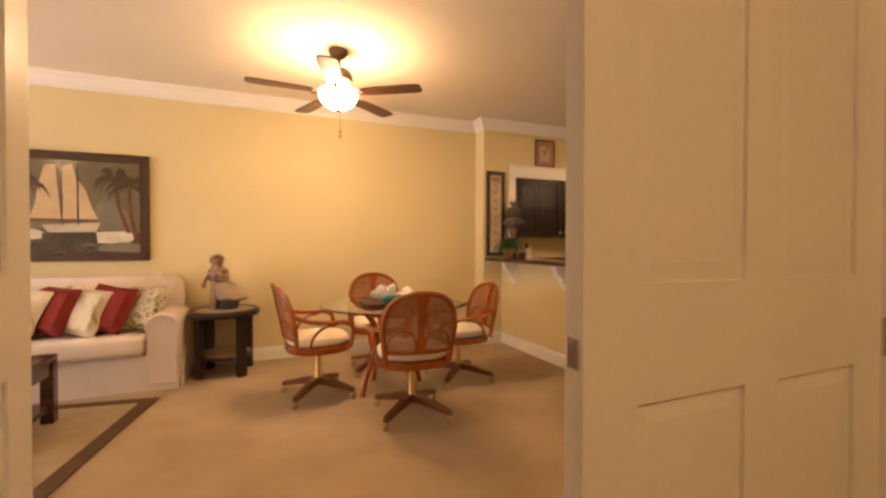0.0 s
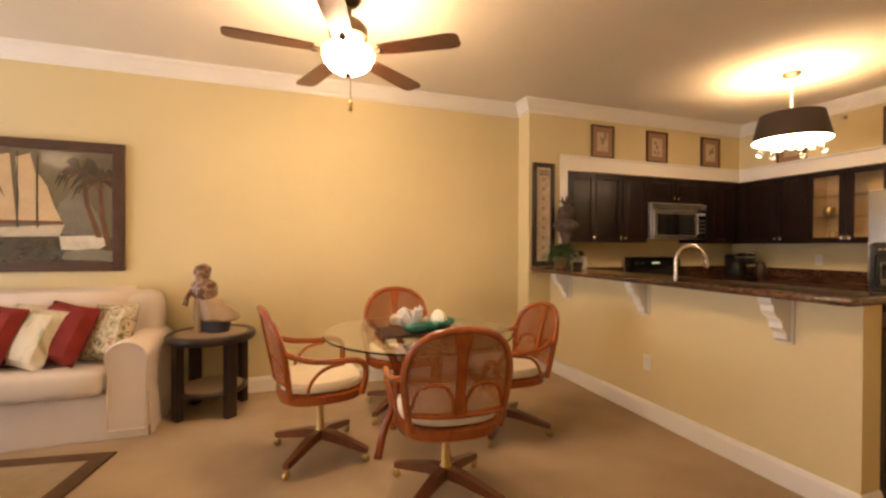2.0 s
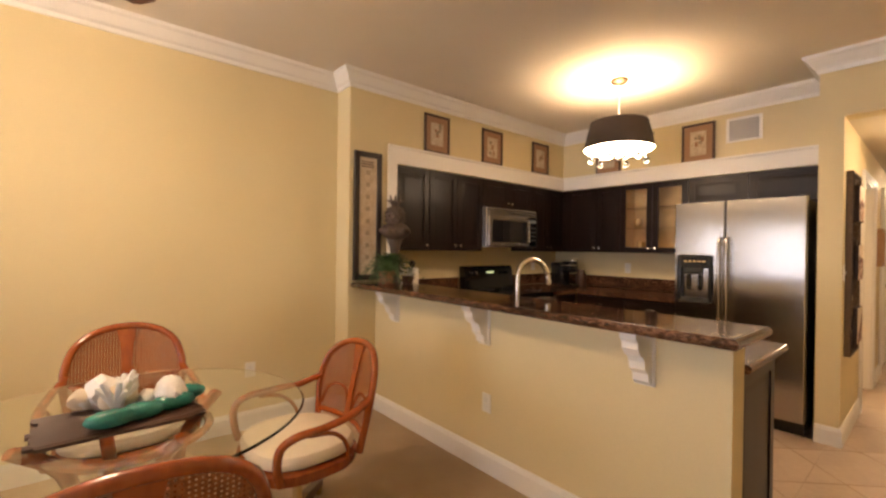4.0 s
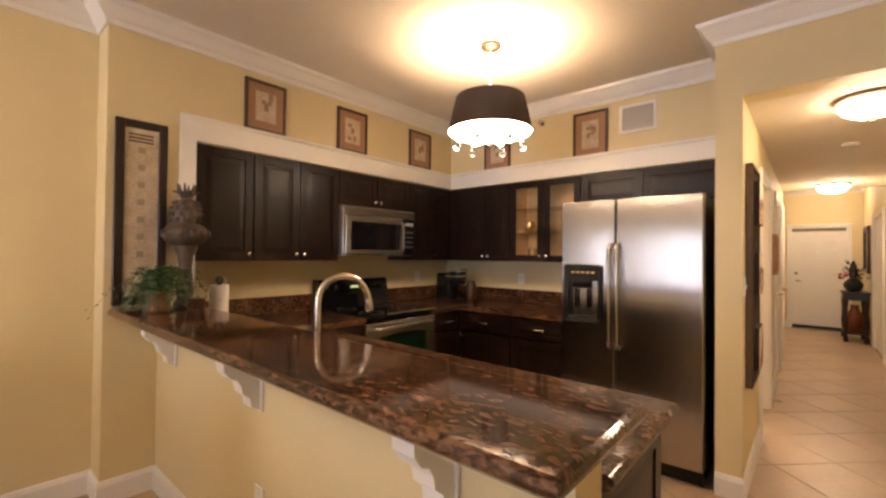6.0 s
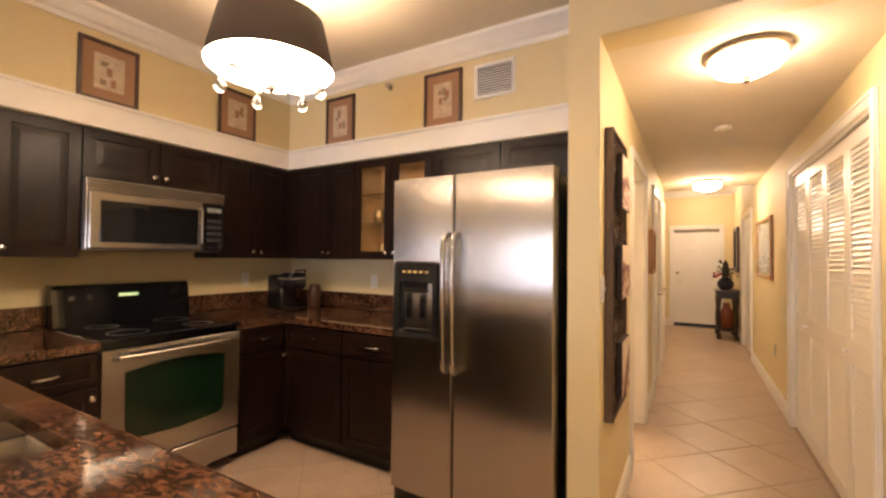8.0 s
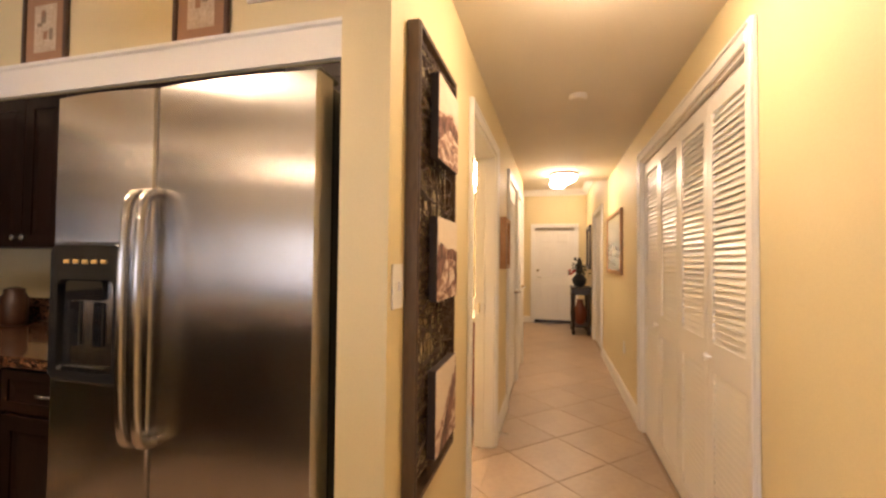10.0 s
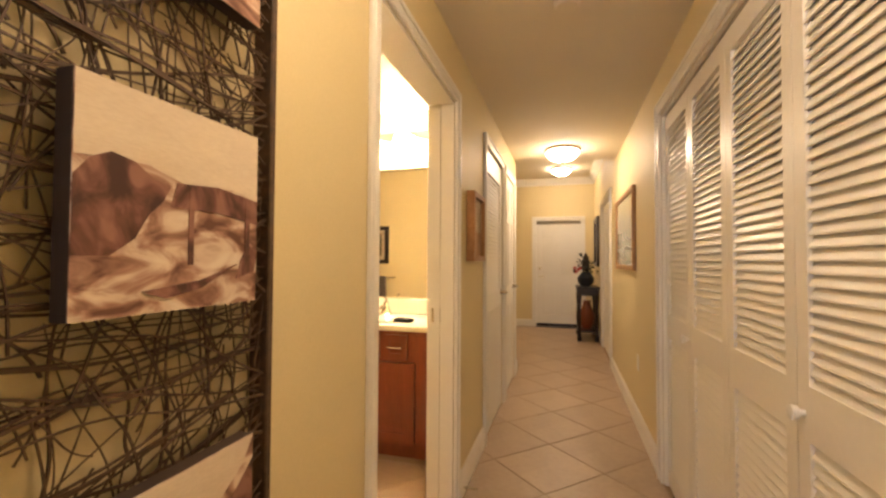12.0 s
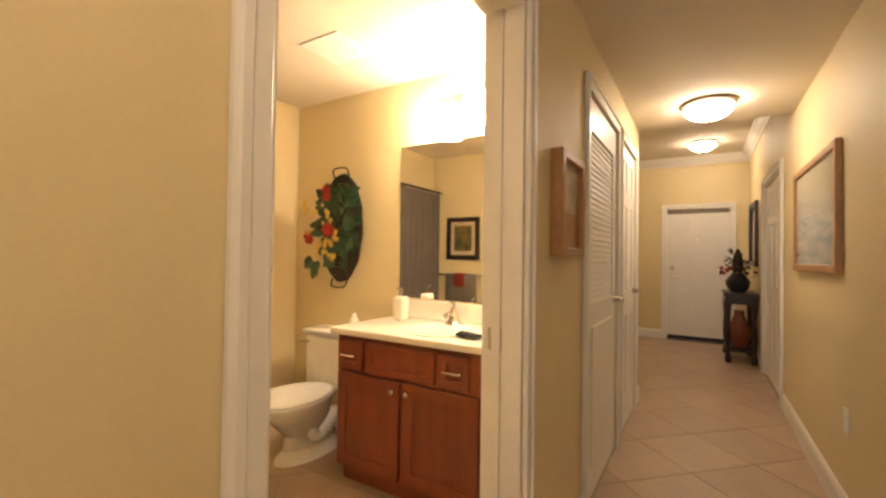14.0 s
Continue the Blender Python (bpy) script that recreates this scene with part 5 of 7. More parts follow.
    for s in (-1, 1):
        pts = [back(s * 0.245, 0.70), (s * 0.278, -0.12, 0.655), (s * 0.295, 0.02, 0.64), (s * 0.295, 0.13, 0.635), (s * 0.288, 0.195, 0.60), (s * 0.275, 0.205, 0.52), (s * 0.262, 0.185, 0.43)]
        arm = part("armrest", tube(bmesh.new(), smooth_path(pts, 5), 0.018, 10), RATTAN, ch, "bent rattan arm", smooth=True)
        pts = [(s * 0.262, -0.12, 0.44), (s * 0.275, -0.10, 0.53), (s * 0.285, -0.03, 0.60), (s * 0.29, 0.08, 0.622)]
        part("brace", tube(bmesh.new(), smooth_path(pts, 5), 0.010, 8), RATTAN, arm, smooth=True)
    return ch


CHL = "honey-brown rattan swivel chair with cane back and cream cushion"
first = dining_chair(CHL)
first.matrix_basis = pose(1.29, 3.27, 0, rz=-6)
for x, y, turn in ((0.70, 3.93, -82), (1.95, 3.90, 92), (1.33, 4.45, 176)):
    copy_thing(first, pose(x, y, 0, rz=turn) @ Matrix.Diagonal((1, 1, 0.94 if x > 1.9 else 1, 1)))

tb = thing("dining_table", (1.31, 3.86, 0), "round glass-topped dining table on bent rattan legs", "table")
part("glass_top", lathe(bmesh.new(), [(0.0005, 0.725), (0.595, 0.725), (0.602, 0.731), (0.595, 0.737), (0.0005, 0.737)], (1.31, 3.86, 0), 64, False), GLASS, tb, "clear round glass top", smooth=True).visible_shadow = False
for k in range(4):
    a = radians(20 + 90 * k)
    ca, sa = math.cos(a), math.sin(a)
    part("leg", tube(bmesh.new(), smooth_path([(1.31 + r * ca, 3.86 + r * sa, z) for r, z in ((0.30, 0.0), (0.25, 0.18), (0.16, 0.40), (0.20, 0.60), (0.33, 0.722))], 5), 0.024, 10), RATTAN, tb, smooth=True)
for z, r in ((0.36, 0.17), (0.66, 0.25)):
    part("ring", tube(bmesh.new(), [(1.31 + r * math.cos(2 * math.pi * i / 24), 3.86 + r * math.sin(2 * math.pi * i / 24), z) for i in range(24)], 0.016, 8, True), RATTAN, tb, smooth=True)

# centrepiece: shallow twig tray with shells, white coral and teal pods
cp = thing("centrepiece", (1.26, 3.80, 0.738), "twig tray with white shells, coral and teal pods", "centrepiece")
rnd = random.Random(2)
for k in range(16):
    y = 3.66 + 0.018 * k
    part("twig", tube(bmesh.new(), [(1.03 + rnd.uniform(0, 0.03), y, 0.752), (1.25, y + rnd.uniform(-0.01, 0.01), 0.752), (1.50 + rnd.uniform(-0.03, 0.03), y, 0.754)], 0.0125, 6), FRAMEWOOD, cp, "dark twig of the tray")
for k, (x, y) in enumerate(((1.32, 3.70), (1.42, 3.74), (1.24, 3.68), (1.47, 3.82))):
    part("pod", ball(bmesh.new(), (x, y, 0.795), 0.05, 1.5, 0.7, 0.62, 2), TEAL, cp, "teal ceramic pod", smooth=True)
for k in range(9):
    x, y, s = rnd.uniform(1.10, 1.45), rnd.uniform(3.72, 3.92), rnd.uniform(0.025, 0.05)
    bm = ball(bmesh.new(), (x, y, 0.775 + s * 1.0), s, rnd.uniform(0.8, 1.5), rnd.uniform(0.8, 1.2), rnd.uniform(0.8, 1.4), 2)
    for v in bm.verts:
        v.co += 0.35 * s * noise.noise_vector(v.co * 40)
    part("shell", bm, WHITECERAMIC if k % 4 else CREAM, cp, "white shell", smooth=True)
bm = bmesh.new()
for k in range(16):
    a, rise = rnd.uniform(0, 6.28), rnd.uniform(0.05, 0.11)
    tube(bm, smooth_path([(1.26, 3.80, 0.78), (1.26 + 0.03 * math.cos(a), 3.80 + 0.03 * math.sin(a), 0.80 + rise * 0.5), (1.26 + 0.06 * math.cos(a), 3.80 + 0.06 * math.sin(a), 0.80 + rise)], 3), [0.014, 0.013, 0.012, 0.011, 0.010, 0.009, 0.006], 6)
part("coral", bm, WHITECERAMIC, cp, "white coral", smooth=True)

# sofa
sf = thing("sofa", (-1.75, 4.85, 0), "off-white slipcovered sofa with pleated skirt and rolled arms", "sofa")
SX_R, SX_L = -0.385, -3.0


def soft_box(x0, y0, z0, x1, y1, z1, r, seed=0, wob=0.006):
    bm = B(x0, y0, z0, x1, y1, z1, bevel=r, seg=3)
    bmesh.ops.subdivide_edges(bm, edges=[e for e in bm.edges if e.calc_length() > 0.25], cuts=4, use_grid_fill=True)
    for v in bm.verts:
        v.co += wob * noise.noise_vector(v.co * 5 + Vector((seed, 0, 0)))
    return bm


def skirt(x0, x1, y, z1, flare, n=60):
    bm = bmesh.new()
    rings = []
    for z, f in ((z1, 0), (z1 * 0.6, 0.5), (0.004, 1)):
        rings.append([(x0 + (x1 - x0) * i / n, y - flare * f - f * 0.007 * math.sin(i * 0.8) * math.sin(i * 0.31 + 1), z) for i in range(n + 1)])
    loft(bm, rings, False, False)
    return bm


part("base", soft_box(SX_L + 0.24, 4.575, 0.06, SX_R - 0.24, 5.20, 0.30, 0.03), SOFA, sf, smooth=True)
part("back", soft_box(SX_L + 0.06, 4.99, 0.20, SX_R - 0.05, 5.22, 0.93, 0.08, 2, 0.014), SOFA, sf, smooth=True)
third = (SX_R - 0.24 - (SX_L + 0.24)) / 2
for k in range(2):
    x0 = SX_L + 0.24 + third * k
    part("seat_cushion", soft_box(x0 + 0.004, 4.49, 0.305, x0 + third - 0.004, 5.02, 0.475, 0.045, 3 + k), SOFA, sf, smooth=True)
    m = Matrix.Translation((x0 + third / 2, 4.985, 0.70)) @ Matrix.Rotation(radians(-14), 4, "X")
    part("back_cushion", pillow(bmesh.new(), m, third + 0.05, 0.56, 0.27, 10), SOFA, sf, smooth=True)
for x0, x1 in ((SX_R - 0.24, SX_R), (SX_L, SX_L + 0.24)):
    bm = bmesh.new()
    pr = []
    for i in range(13):
        a = math.pi * i / 12
        pr.append(((x0 + x1) / 2 + 0.125 * math.cos(a), 0.535 + 0.115 * math.sin(a)))
    pr += [(x0 + 0.01, 0.45), (x0 + 0.01, 0.05), (x1 - 0.01, 0.05), (x1 - 0.005, 0.45)]
    cy = lambda y, k: [((x0 + x1) / 2 + (x - (x0 + x1) / 2) * k, y, 0.3 + (z - 0.3) * k) for x, z in pr]  # noqa: E731
    loft(bm, [cy(4.545, 0.93), cy(4.535, 0.97), cy(4.55, 1.0), cy(4.85, 1.005), cy(5.19, 1.0)])
    part("arm", bm, SOFA, sf, smooth=True)
part("skirt", skirt(SX_L, SX_R + 0.005, 4.565, 0.30, 0.02), SOFA, sf, "pleated skirt", smooth=True)
bm = skirt(4.55, 5.20, SX_R * -1, 0.30, 0.018, 24)
bmesh.ops.transform(bm, matrix=Matrix(((0, -1, 0, 0), (1, 0, 0, 0), (0, 0, 1, 0), (0, 0, 0, 1))), verts=bm.verts)
part("skirt", bm, SOFA, sf, "pleated skirt", smooth=True)
part("piping", tube(bmesh.new(), [(SX_L, 4.556, 0.302), (SX_R, 4.556, 0.302)], 0.006, 6), SOFA, sf)
for k, (x, kind, size, lean) in enumerate(((-0.68, FLORAL, 0.40, 8), (-0.93, RED, 0.40, 17), (-1.11, PALEPRINT, 0.40, 16), (-1.31, RED, 0.40, 15), (-1.53, PALEPRINT, 0.44, 18), (-1.75, RED, 0.38, 16), (-1.95, PALEPRINT, 0.40, 15), (-2.2, RED, 0.38, -14), (-2.45, PALEPRINT, 0.40, -12))):
    m = Matrix.Translation((x, 4.76 - 0.012 * (k % 3), 0.675 + 0.012 * (k % 2))) @ Matrix.Rotation(radians(-18), 4, "X") @ Matrix.Rotation(radians(lean), 4, "Y") @ Matrix.Rotation(radians(-30 + 5 * (k % 3)), 4, "Z")
    word = {RED: "red square throw pillow", FLORAL: "leaf print square throw pillow", PALEPRINT: "pale cream printed square throw pillow"}[kind]
    solid("throw_pillow", pillow(bmesh.new(), m, size, size, 0.15), kind, word + " on the sofa", "pillow", group="pillows on the sofa", smooth=True)

# sailing picture above the sofa
pic, slab = framed("sailing_picture", "-y", SOFA_WALL, -1.99, -0.735, 1.076, 2.075, 0.075, 0.04, FRAMEWOOD, P_SKY, "large brown-framed picture of a sailing boat between palms", "picture")
del pic["inner"]


def flat(pts, mat, d, name):
    """A thin painted shape on the picture: points across and up, from its lower left corner, in its inner size."""
    y0, y1 = SOFA_WALL - 0.020 - d, SOFA_WALL - 0.019
    bm = loft(bmesh.new(), [[(-1.915 + 1.105 * u, y, 1.151 + 0.849 * v) for u, v in pts] for y in (y1, y0)])
    part(name, bm, mat, pic)


P_GREY = material("painting_grey_hill", (0.20, 0.18, 0.135), 0.2, dark=(0.11, 0.10, 0.08), scale=5, bump=0.1, coat=0.6)
P_SURF = material("painting_surf", (0.66, 0.60, 0.48), 0.2, dark=(0.42, 0.37, 0.28), scale=14, bump=0.1, coat=0.6)
P_LEAF = material("painting_palm_shade", (0.058, 0.040, 0.022), 0.2, dark=(0.025, 0.018, 0.012), scale=14, bump=0.1, coat=0.6)
flat([(0, 0.22), (0.27, 0.24), (0.30, 0.55), (0.22, 0.78), (0.0, 0.82)], P_GREY, 0.0018, "far_shore")
flat([(0.62, 0.24), (0.97, 0.22), (0.90, 0.45), (0.83, 0.60), (0.76, 0.64), (0.69, 0.52)], P_GREY, 0.0020, "hill")
flat([(0, 0), (1, 0), (1, 0.22), (0.70, 0.25), (0.30, 0.26), (0, 0.22)], P_SEA, 0.0022, "sea")
flat([(0, 0.14), (0.20, 0.13), (0.34, 0.16), (0.35, 0.22), (0.28, 0.26), (0.18, 0.22), (0, 0.20)], P_SURF, 0.003, "surf")
flat([(0.68, 0.11), (0.90, 0.10), (0.97, 0.16), (0.93, 0.24), (0.69, 0.23)], P_SURF, 0.003, "surf")
flat([(0.70, 0.02), (1, 0.0), (1, 0.10), (0.88, 0.12), (0.72, 0.09)], P_GREY, 0.0032, "sand")
flat([(0, 0), (0.72, 0), (0.68, 0.07), (0.40, 0.10), (0, 0.13)], P_DARK, 0.0034, "foreground")
flat([(0.25, 0.36), (0.29, 0.52), (0.31, 0.72), (0.35, 0.93), (0.42, 0.95), (0.455, 0.36)], P_SAIL, 0.003, "sail")
flat([(0.465, 0.36), (0.47, 0.60), (0.45, 0.92), (0.53, 0.96), (0.56, 0.78), (0.56, 0.36)], P_SAIL, 0.0034, "sail")
flat([(0.57, 0.36), (0.575, 0.78), (0.62, 0.68), (0.66, 0.50), (0.705, 0.36)], P_SAIL, 0.003, "sail")
flat([(0.25, 0.335), (0.71, 0.335), (0.705, 0.365), (0.26, 0.37)], P_BRONZE, 0.0040, "deck")
flat([(0.33, 0.30), (0.72, 0.335), (0.69, 0.23), (0.37, 0.22)], P_SAND, 0.0042, "hull")
flat([(0.34, 0.10), (0.70, 0.11), (0.69, 0.22), (0.33, 0.215)], P_DARK, 0.0045, "boat_shadow")
for u in (0.458, 0.565):
    flat([(u, 0.30), (u + 0.009, 0.30), (u + 0.005, 0.97), (u + 0.001, 0.97)], P_DARK, 0.005, "mast")
rnd = random.Random(11)
clamp = lambda q: (min(0.995, max(0.005, q[0])), min(0.995, max(0.005, q[1])))  # noqa: E731
for cu, cv, base, foot in ((0.10, 0.84, 0.06, 0.20), (0.21, 0.74, 0.12, 0.13), (0.82, 0.82, 0.90, 0.22), (0.92, 0.74, 0.96, 0.10)):
    mid = (cu * 0.7 + base * 0.3, (cv + foot) / 2)
    flat([(base, foot), (base + 0.035, foot), (mid[0] + 0.016, mid[1]), (cu + 0.010, cv), (cu - 0.010, cv), (mid[0] - 0.012, mid[1])], P_BRONZE, 0.0052, "palm_trunk")
    for k in range(17):
        a, L = math.pi * (-0.25 + 1.5 * k / 16) + rnd.uniform(-0.12, 0.12), rnd.uniform(0.10, 0.20)
        du, dv = L * math.cos(a), L * math.sin(a) * 0.9
        sag = 0.06 + 0.05 * abs(math.cos(a))
        pts = [clamp(q) for q in ((cu, cv), (cu + du * 0.45, cv + dv * 0.6 + 0.035), (cu + du * 0.8, cv + dv * 0.7), (cu + du, cv + dv - sag), (cu + du * 0.72, cv + dv * 0.5 - 0.02), (cu + du * 0.4, cv + dv * 0.4 - 0.005))]
        flat(pts, P_BRONZE if k % 4 == 0 else P_LEAF, 0.0055 + 0.0002 * k, "palm_leaf")

# end table and figure
INSET = material("tan_stone_inset", (0.42, 0.31, 0.20), 0.3, dark=(0.30, 0.21, 0.13), scale=12)
et = thing("end_table", (-0.06, 4.91, 0), "round dark wooden end table with inset top and low shelf", "table")
part("rim", lathe(bmesh.new(), [(0.25, 0.555), (0.30, 0.555), (0.312, 0.575), (0.312, 0.60), (0.30, 0.615), (0.255, 0.615), (0.25, 0.60)], (-0.06, 4.91, 0), 8 * 4, True), BLACKWOOD, et, smooth=True)
part("inset_top", lathe(bmesh.new(), [(0.253, 0.60), (0.253, 0.612), (0.001, 0.612)], (-0.06, 4.91, 0), 32), INSET, et, "tan stone inset", smooth=True)
for k in range(4):
    a = radians(38 + 90 * k)
    cx, cy = -0.06 + 0.25 * math.cos(a), 4.91 + 0.25 * math.sin(a)
    m = Matrix.Translation((cx, cy, 0)) @ Matrix.Rotation(a, 4, "Z")
    part("leg", B(-0.028, -0.042, 0, 0.028, 0.042, 0.555, bevel=0.006, m=m), BLACKWOOD, et)
part("shelf", lathe(bmesh.new(), [(0.001, 0.165), (0.24, 0.165), (0.25, 0.175), (0.25, 0.19), (0.24, 0.20), (0.001, 0.20)], (-0.06, 4.91, 0), 32, False), BLACKWOOD, et, smooth=True)
part("shelf_inset", lathe(bmesh.new(), [(0.215, 0.200), (0.215, 0.206), (0.001, 0.206)], (-0.06, 4.91, 0), 32), INSET, et, "tan stone inset", smooth=True)
ell = lambda cx, cy, rx, ry, z: [(cx + rx * math.cos(2 * math.pi * i / 20), cy + ry * math.sin(2 * math.pi * i / 20), 0.613 + z) for i in range(20)]  # noqa: E731
bm = loft(bmesh.new(), [ell(-0.035, 4.92, 0.10, 0.09, z) for z in (0.0, 0.03, 0.07, 0.095)])
BLUE_FACES = len(bm.faces)
loft(bm, [ell(c, 4.92, rx, ry, z) for c, rx, ry, z in ((-0.015, 0.13, 0.10, 0.085), (-0.01, 0.145, 0.115, 0.10), (-0.02, 0.14, 0.11, 0.14), (-0.045, 0.115, 0.10, 0.19), (-0.075, 0.09, 0.085, 0.235), (-0.10, 0.07, 0.07, 0.265))])
loft(bm, [ell(c, 4.91, rx, ry, z) for c, rx, ry, z in ((-0.15, 0.035, 0.05, 0.0), (-0.155, 0.036, 0.05, 0.10), (-0.15, 0.03, 0.05, 0.20), (-0.14, 0.035, 0.05, 0.29))])
PALE_FACES = len(bm.faces)
loft(bm, [ell(c, 4.91, rx, ry, z) for c, rx, ry, z in ((-0.105, 0.06, 0.06, 0.255), (-0.11, 0.09, 0.07, 0.285), (-0.115, 0.095, 0.075, 0.33), (-0.12, 0.085, 0.07, 0.375), (-0.125, 0.05, 0.05, 0.405), (-0.13, 0.047, 0.05, 0.42), (-0.13, 0.058, 0.058, 0.45), (-0.128, 0.056, 0.056, 0.485), (-0.125, 0.042, 0.042, 0.51), (-0.125, 0.012, 0.012, 0.523))])
tube(bm, [(-0.19, 4.88, 0.95), (-0.215, 4.85, 0.89), (-0.232, 4.84, 0.835)], [0.022, 0.018, 0.02], 8)
for v in bm.verts:
    v.co += 0.016 * noise.noise_vector(v.co * 16) + 0.008 * noise.noise_vector(v.co * 40)
fig = solid("figurine", bm, material("tan_glaze", (0.40, 0.29, 0.19), 0.5, dark=(0.28, 0.19, 0.11), scale=10), "tan and brown pottery figure with dark blue base", "figurine", smooth=True)
fig.data.materials.append(ramped("mottled_brown_glaze", [(0.42, (0.12, 0.045, 0.022)), (0.5, (0.34, 0.22, 0.14)), (0.58, (0.16, 0.075, 0.035))], scale=14, rough=0.4))
fig.data.materials.append(material("dark_blue_glaze", (0.03, 0.035, 0.06), 0.3))
for p in fig.data.polygons:
    p.material_index = 2 if p.index < BLUE_FACES else (0 if p.index < PALE_FACES else 1)

# coffee table with tray and roses
ct = thing("coffee_table", (-1.6, 3.78, 0), "dark mahogany coffee table with glass-inset top and low shelf", "table")
CX0, CX1, CY0, CY1 = -2.20, -1.03, 3.46, 4.09
for x, y in ((CX0, CY0), (CX1 - 0.075, CY0), (CX0, CY1 - 0.075), (CX1 - 0.075, CY1 - 0.075)):
    part("leg", B(x, y, 0, x + 0.075, y + 0.075, 0.43, bevel=0.006), DARKWOOD, ct)
for q in ((CX0, CY0, CX1, CY0 + 0.09), (CX0, CY1 - 0.09, CX1, CY1), (CX0, CY0 + 0.09, CX0 + 0.09, CY1 - 0.09), (CX1 - 0.09, CY0 + 0.09, CX1, CY1 - 0.09)):
    part("top_rail", B(q[0], q[1], 0.43, q[2], q[3], 0.475, bevel=0.006), DARKWOOD, ct)
part("top_inset", B(CX0 + 0.09, CY0 + 0.09, 0.452, CX1 - 0.09, CY1 - 0.09, 0.468), BLACKGLASS, ct, "dark inset top")
for q in ((CX0 + 0.075, CY0 + 0.012, CX1 - 0.075, CY0 + 0.032), (CX0 + 0.075, CY1 - 0.032, CX1 - 0.075, CY1 - 0.012), (CX1 - 0.032, CY0 + 0.075, CX1 - 0.012, CY1 - 0.075), (CX0 + 0.012, CY0 + 0.075, CX0 + 0.032, CY1 - 0.075)):
    part("apron", B(q[0], q[1], 0.345, q[2], q[3], 0.43), DARKWOOD, ct)
part("shelf", B(CX0 + 0.02, CY0 + 0.02, 0.10, CX1 - 0.02, CY1 - 0.02, 0.135, bevel=0.004), DARKWOOD, ct)
ty = thing("tray", (-1.50, 3.88, 0.476), "dark red lacquered serving tray on the coffee table", "tray")
part("bottom", B(-1.80, 3.70, 0.476, -1.20, 4.03, 0.486), DARKWOOD, ty)
for q in ((-1.80, 3.70, -1.20, 3.715), (-1.80, 4.015, -1.20, 4.03), (-1.80, 3.715, -1.785, 4.015), (-1.215, 3.715, -1.20, 4.015)):
    part("edge", B(q[0], q[1], 0.486, q[2], q[3], 0.525, bevel=0.003), DARKWOOD, ty)
vs = thing("flower_vase", (-1.34, 3.92, 0.487), "clear glass vase of yellow roses with green leaves", "flowers")
part("vase", lathe(bmesh.new(), [(0.001, 0.487), (0.045, 0.487), (0.05, 0.50), (0.045, 0.58), (0.055, 0.645), (0.052, 0.645), (0.042, 0.58), (0.045, 0.50), (0.001, 0.497)], (-1.34, 3.92, 0), 20, False), GLASS, vs, "clear glass vase", smooth=True)
rnd = random.Random(7)
for k in range(11):
    a, r, z = rnd.uniform(0, 6.28), rnd.uniform(0.03, 0.17), rnd.uniform(0.70, 0.82)
    x, y = -1.34 + r * math.cos(a), 3.92 + r * math.sin(a)
    st = part("stem", tube(bmesh.new(), [(-1.34 + 0.01 * math.cos(a), 3.92 + 0.01 * math.sin(a), 0.51), (-1.34 + 0.4 * r * math.cos(a), 3.92 + 0.4 * r * math.sin(a), 0.64), (x, y, z)], 0.004, 5), LEAF, vs)
    bm = bmesh.new()
    for ring, (n, rr, h) in enumerate(((5, 0.012, 0.04), (5, 0.022, 0.035), (6, 0.032, 0.024))):
        for i in range(n):
            b = 2 * math.pi * i / n + ring
            c, d = math.cos(b), math.sin(b)
            v = [bm.verts.new((x + q * c - w * d, y + q * d + w * c, z + zz)) for q, w, zz in ((0.004, -0.004, -0.012), (0.004, 0.004, -0.012), (rr, 0.017, h * 0.5), (rr * 1.05, 0.012, h), (rr * 1.05, -0.012, h), (rr, -0.017, h * 0.5))]
            bm.faces.new(v)
    part("rose", bm, YELLOW, st, "yellow rose")
    for i in range(4):
        b = rnd.uniform(0, 6.28)
        p = Vector((x, y, z - 0.05 - 0.02 * i))
        d = Vector((math.cos(b), math.sin(b), rnd.uniform(-0.3, 0.3))) * 0.05
        s = Vector((-d.y, d.x, 0)) * 0.35
        bm = bmesh.new()
        bm.faces.new([bm.verts.new(q) for q in (p, p + d * 0.5 + s, p + d, p + d * 0.5 - s)])
        part("leaf", bm, LEAF, st)

# rug with a dark border, laid slightly askew
rg_m = Matrix.Translation((-0.485, 4.33, 0)) @ Matrix.Rotation(radians(-8), 4, "Z")
rug = thing("area_rug", (-0.485, 4.33, 0), "tan area rug with brown border band under the coffee table", "rug")
part("field", B(-2.05, -1.73, 0.001, -0.22, -0.22, 0.011, m=rg_m), RUGTAN, rug)
for q in ((-2.27, -0.10, 0, 0), (-2.27, -1.95, 0, -1.85), (-0.10, -1.85, 0, -0.10), (-2.27, -1.85, -2.17, -0.10)):
    part("border", B(q[0], q[1], 0.001, q[2], q[3], 0.012, m=rg_m), RUGDARK, rug, "brown border band")
for q in ((-2.17, -0.22, -0.10, -0.10), (-2.17, -1.85, -0.10, -1.73), (-0.22, -1.73, -0.10, -0.22), (-2.17, -1.73, -2.05, -0.22)):
    part("inner_band", B(q[0], q[1], 0.001, q[2], q[3], 0.011, m=rg_m), RUGTAN, rug)

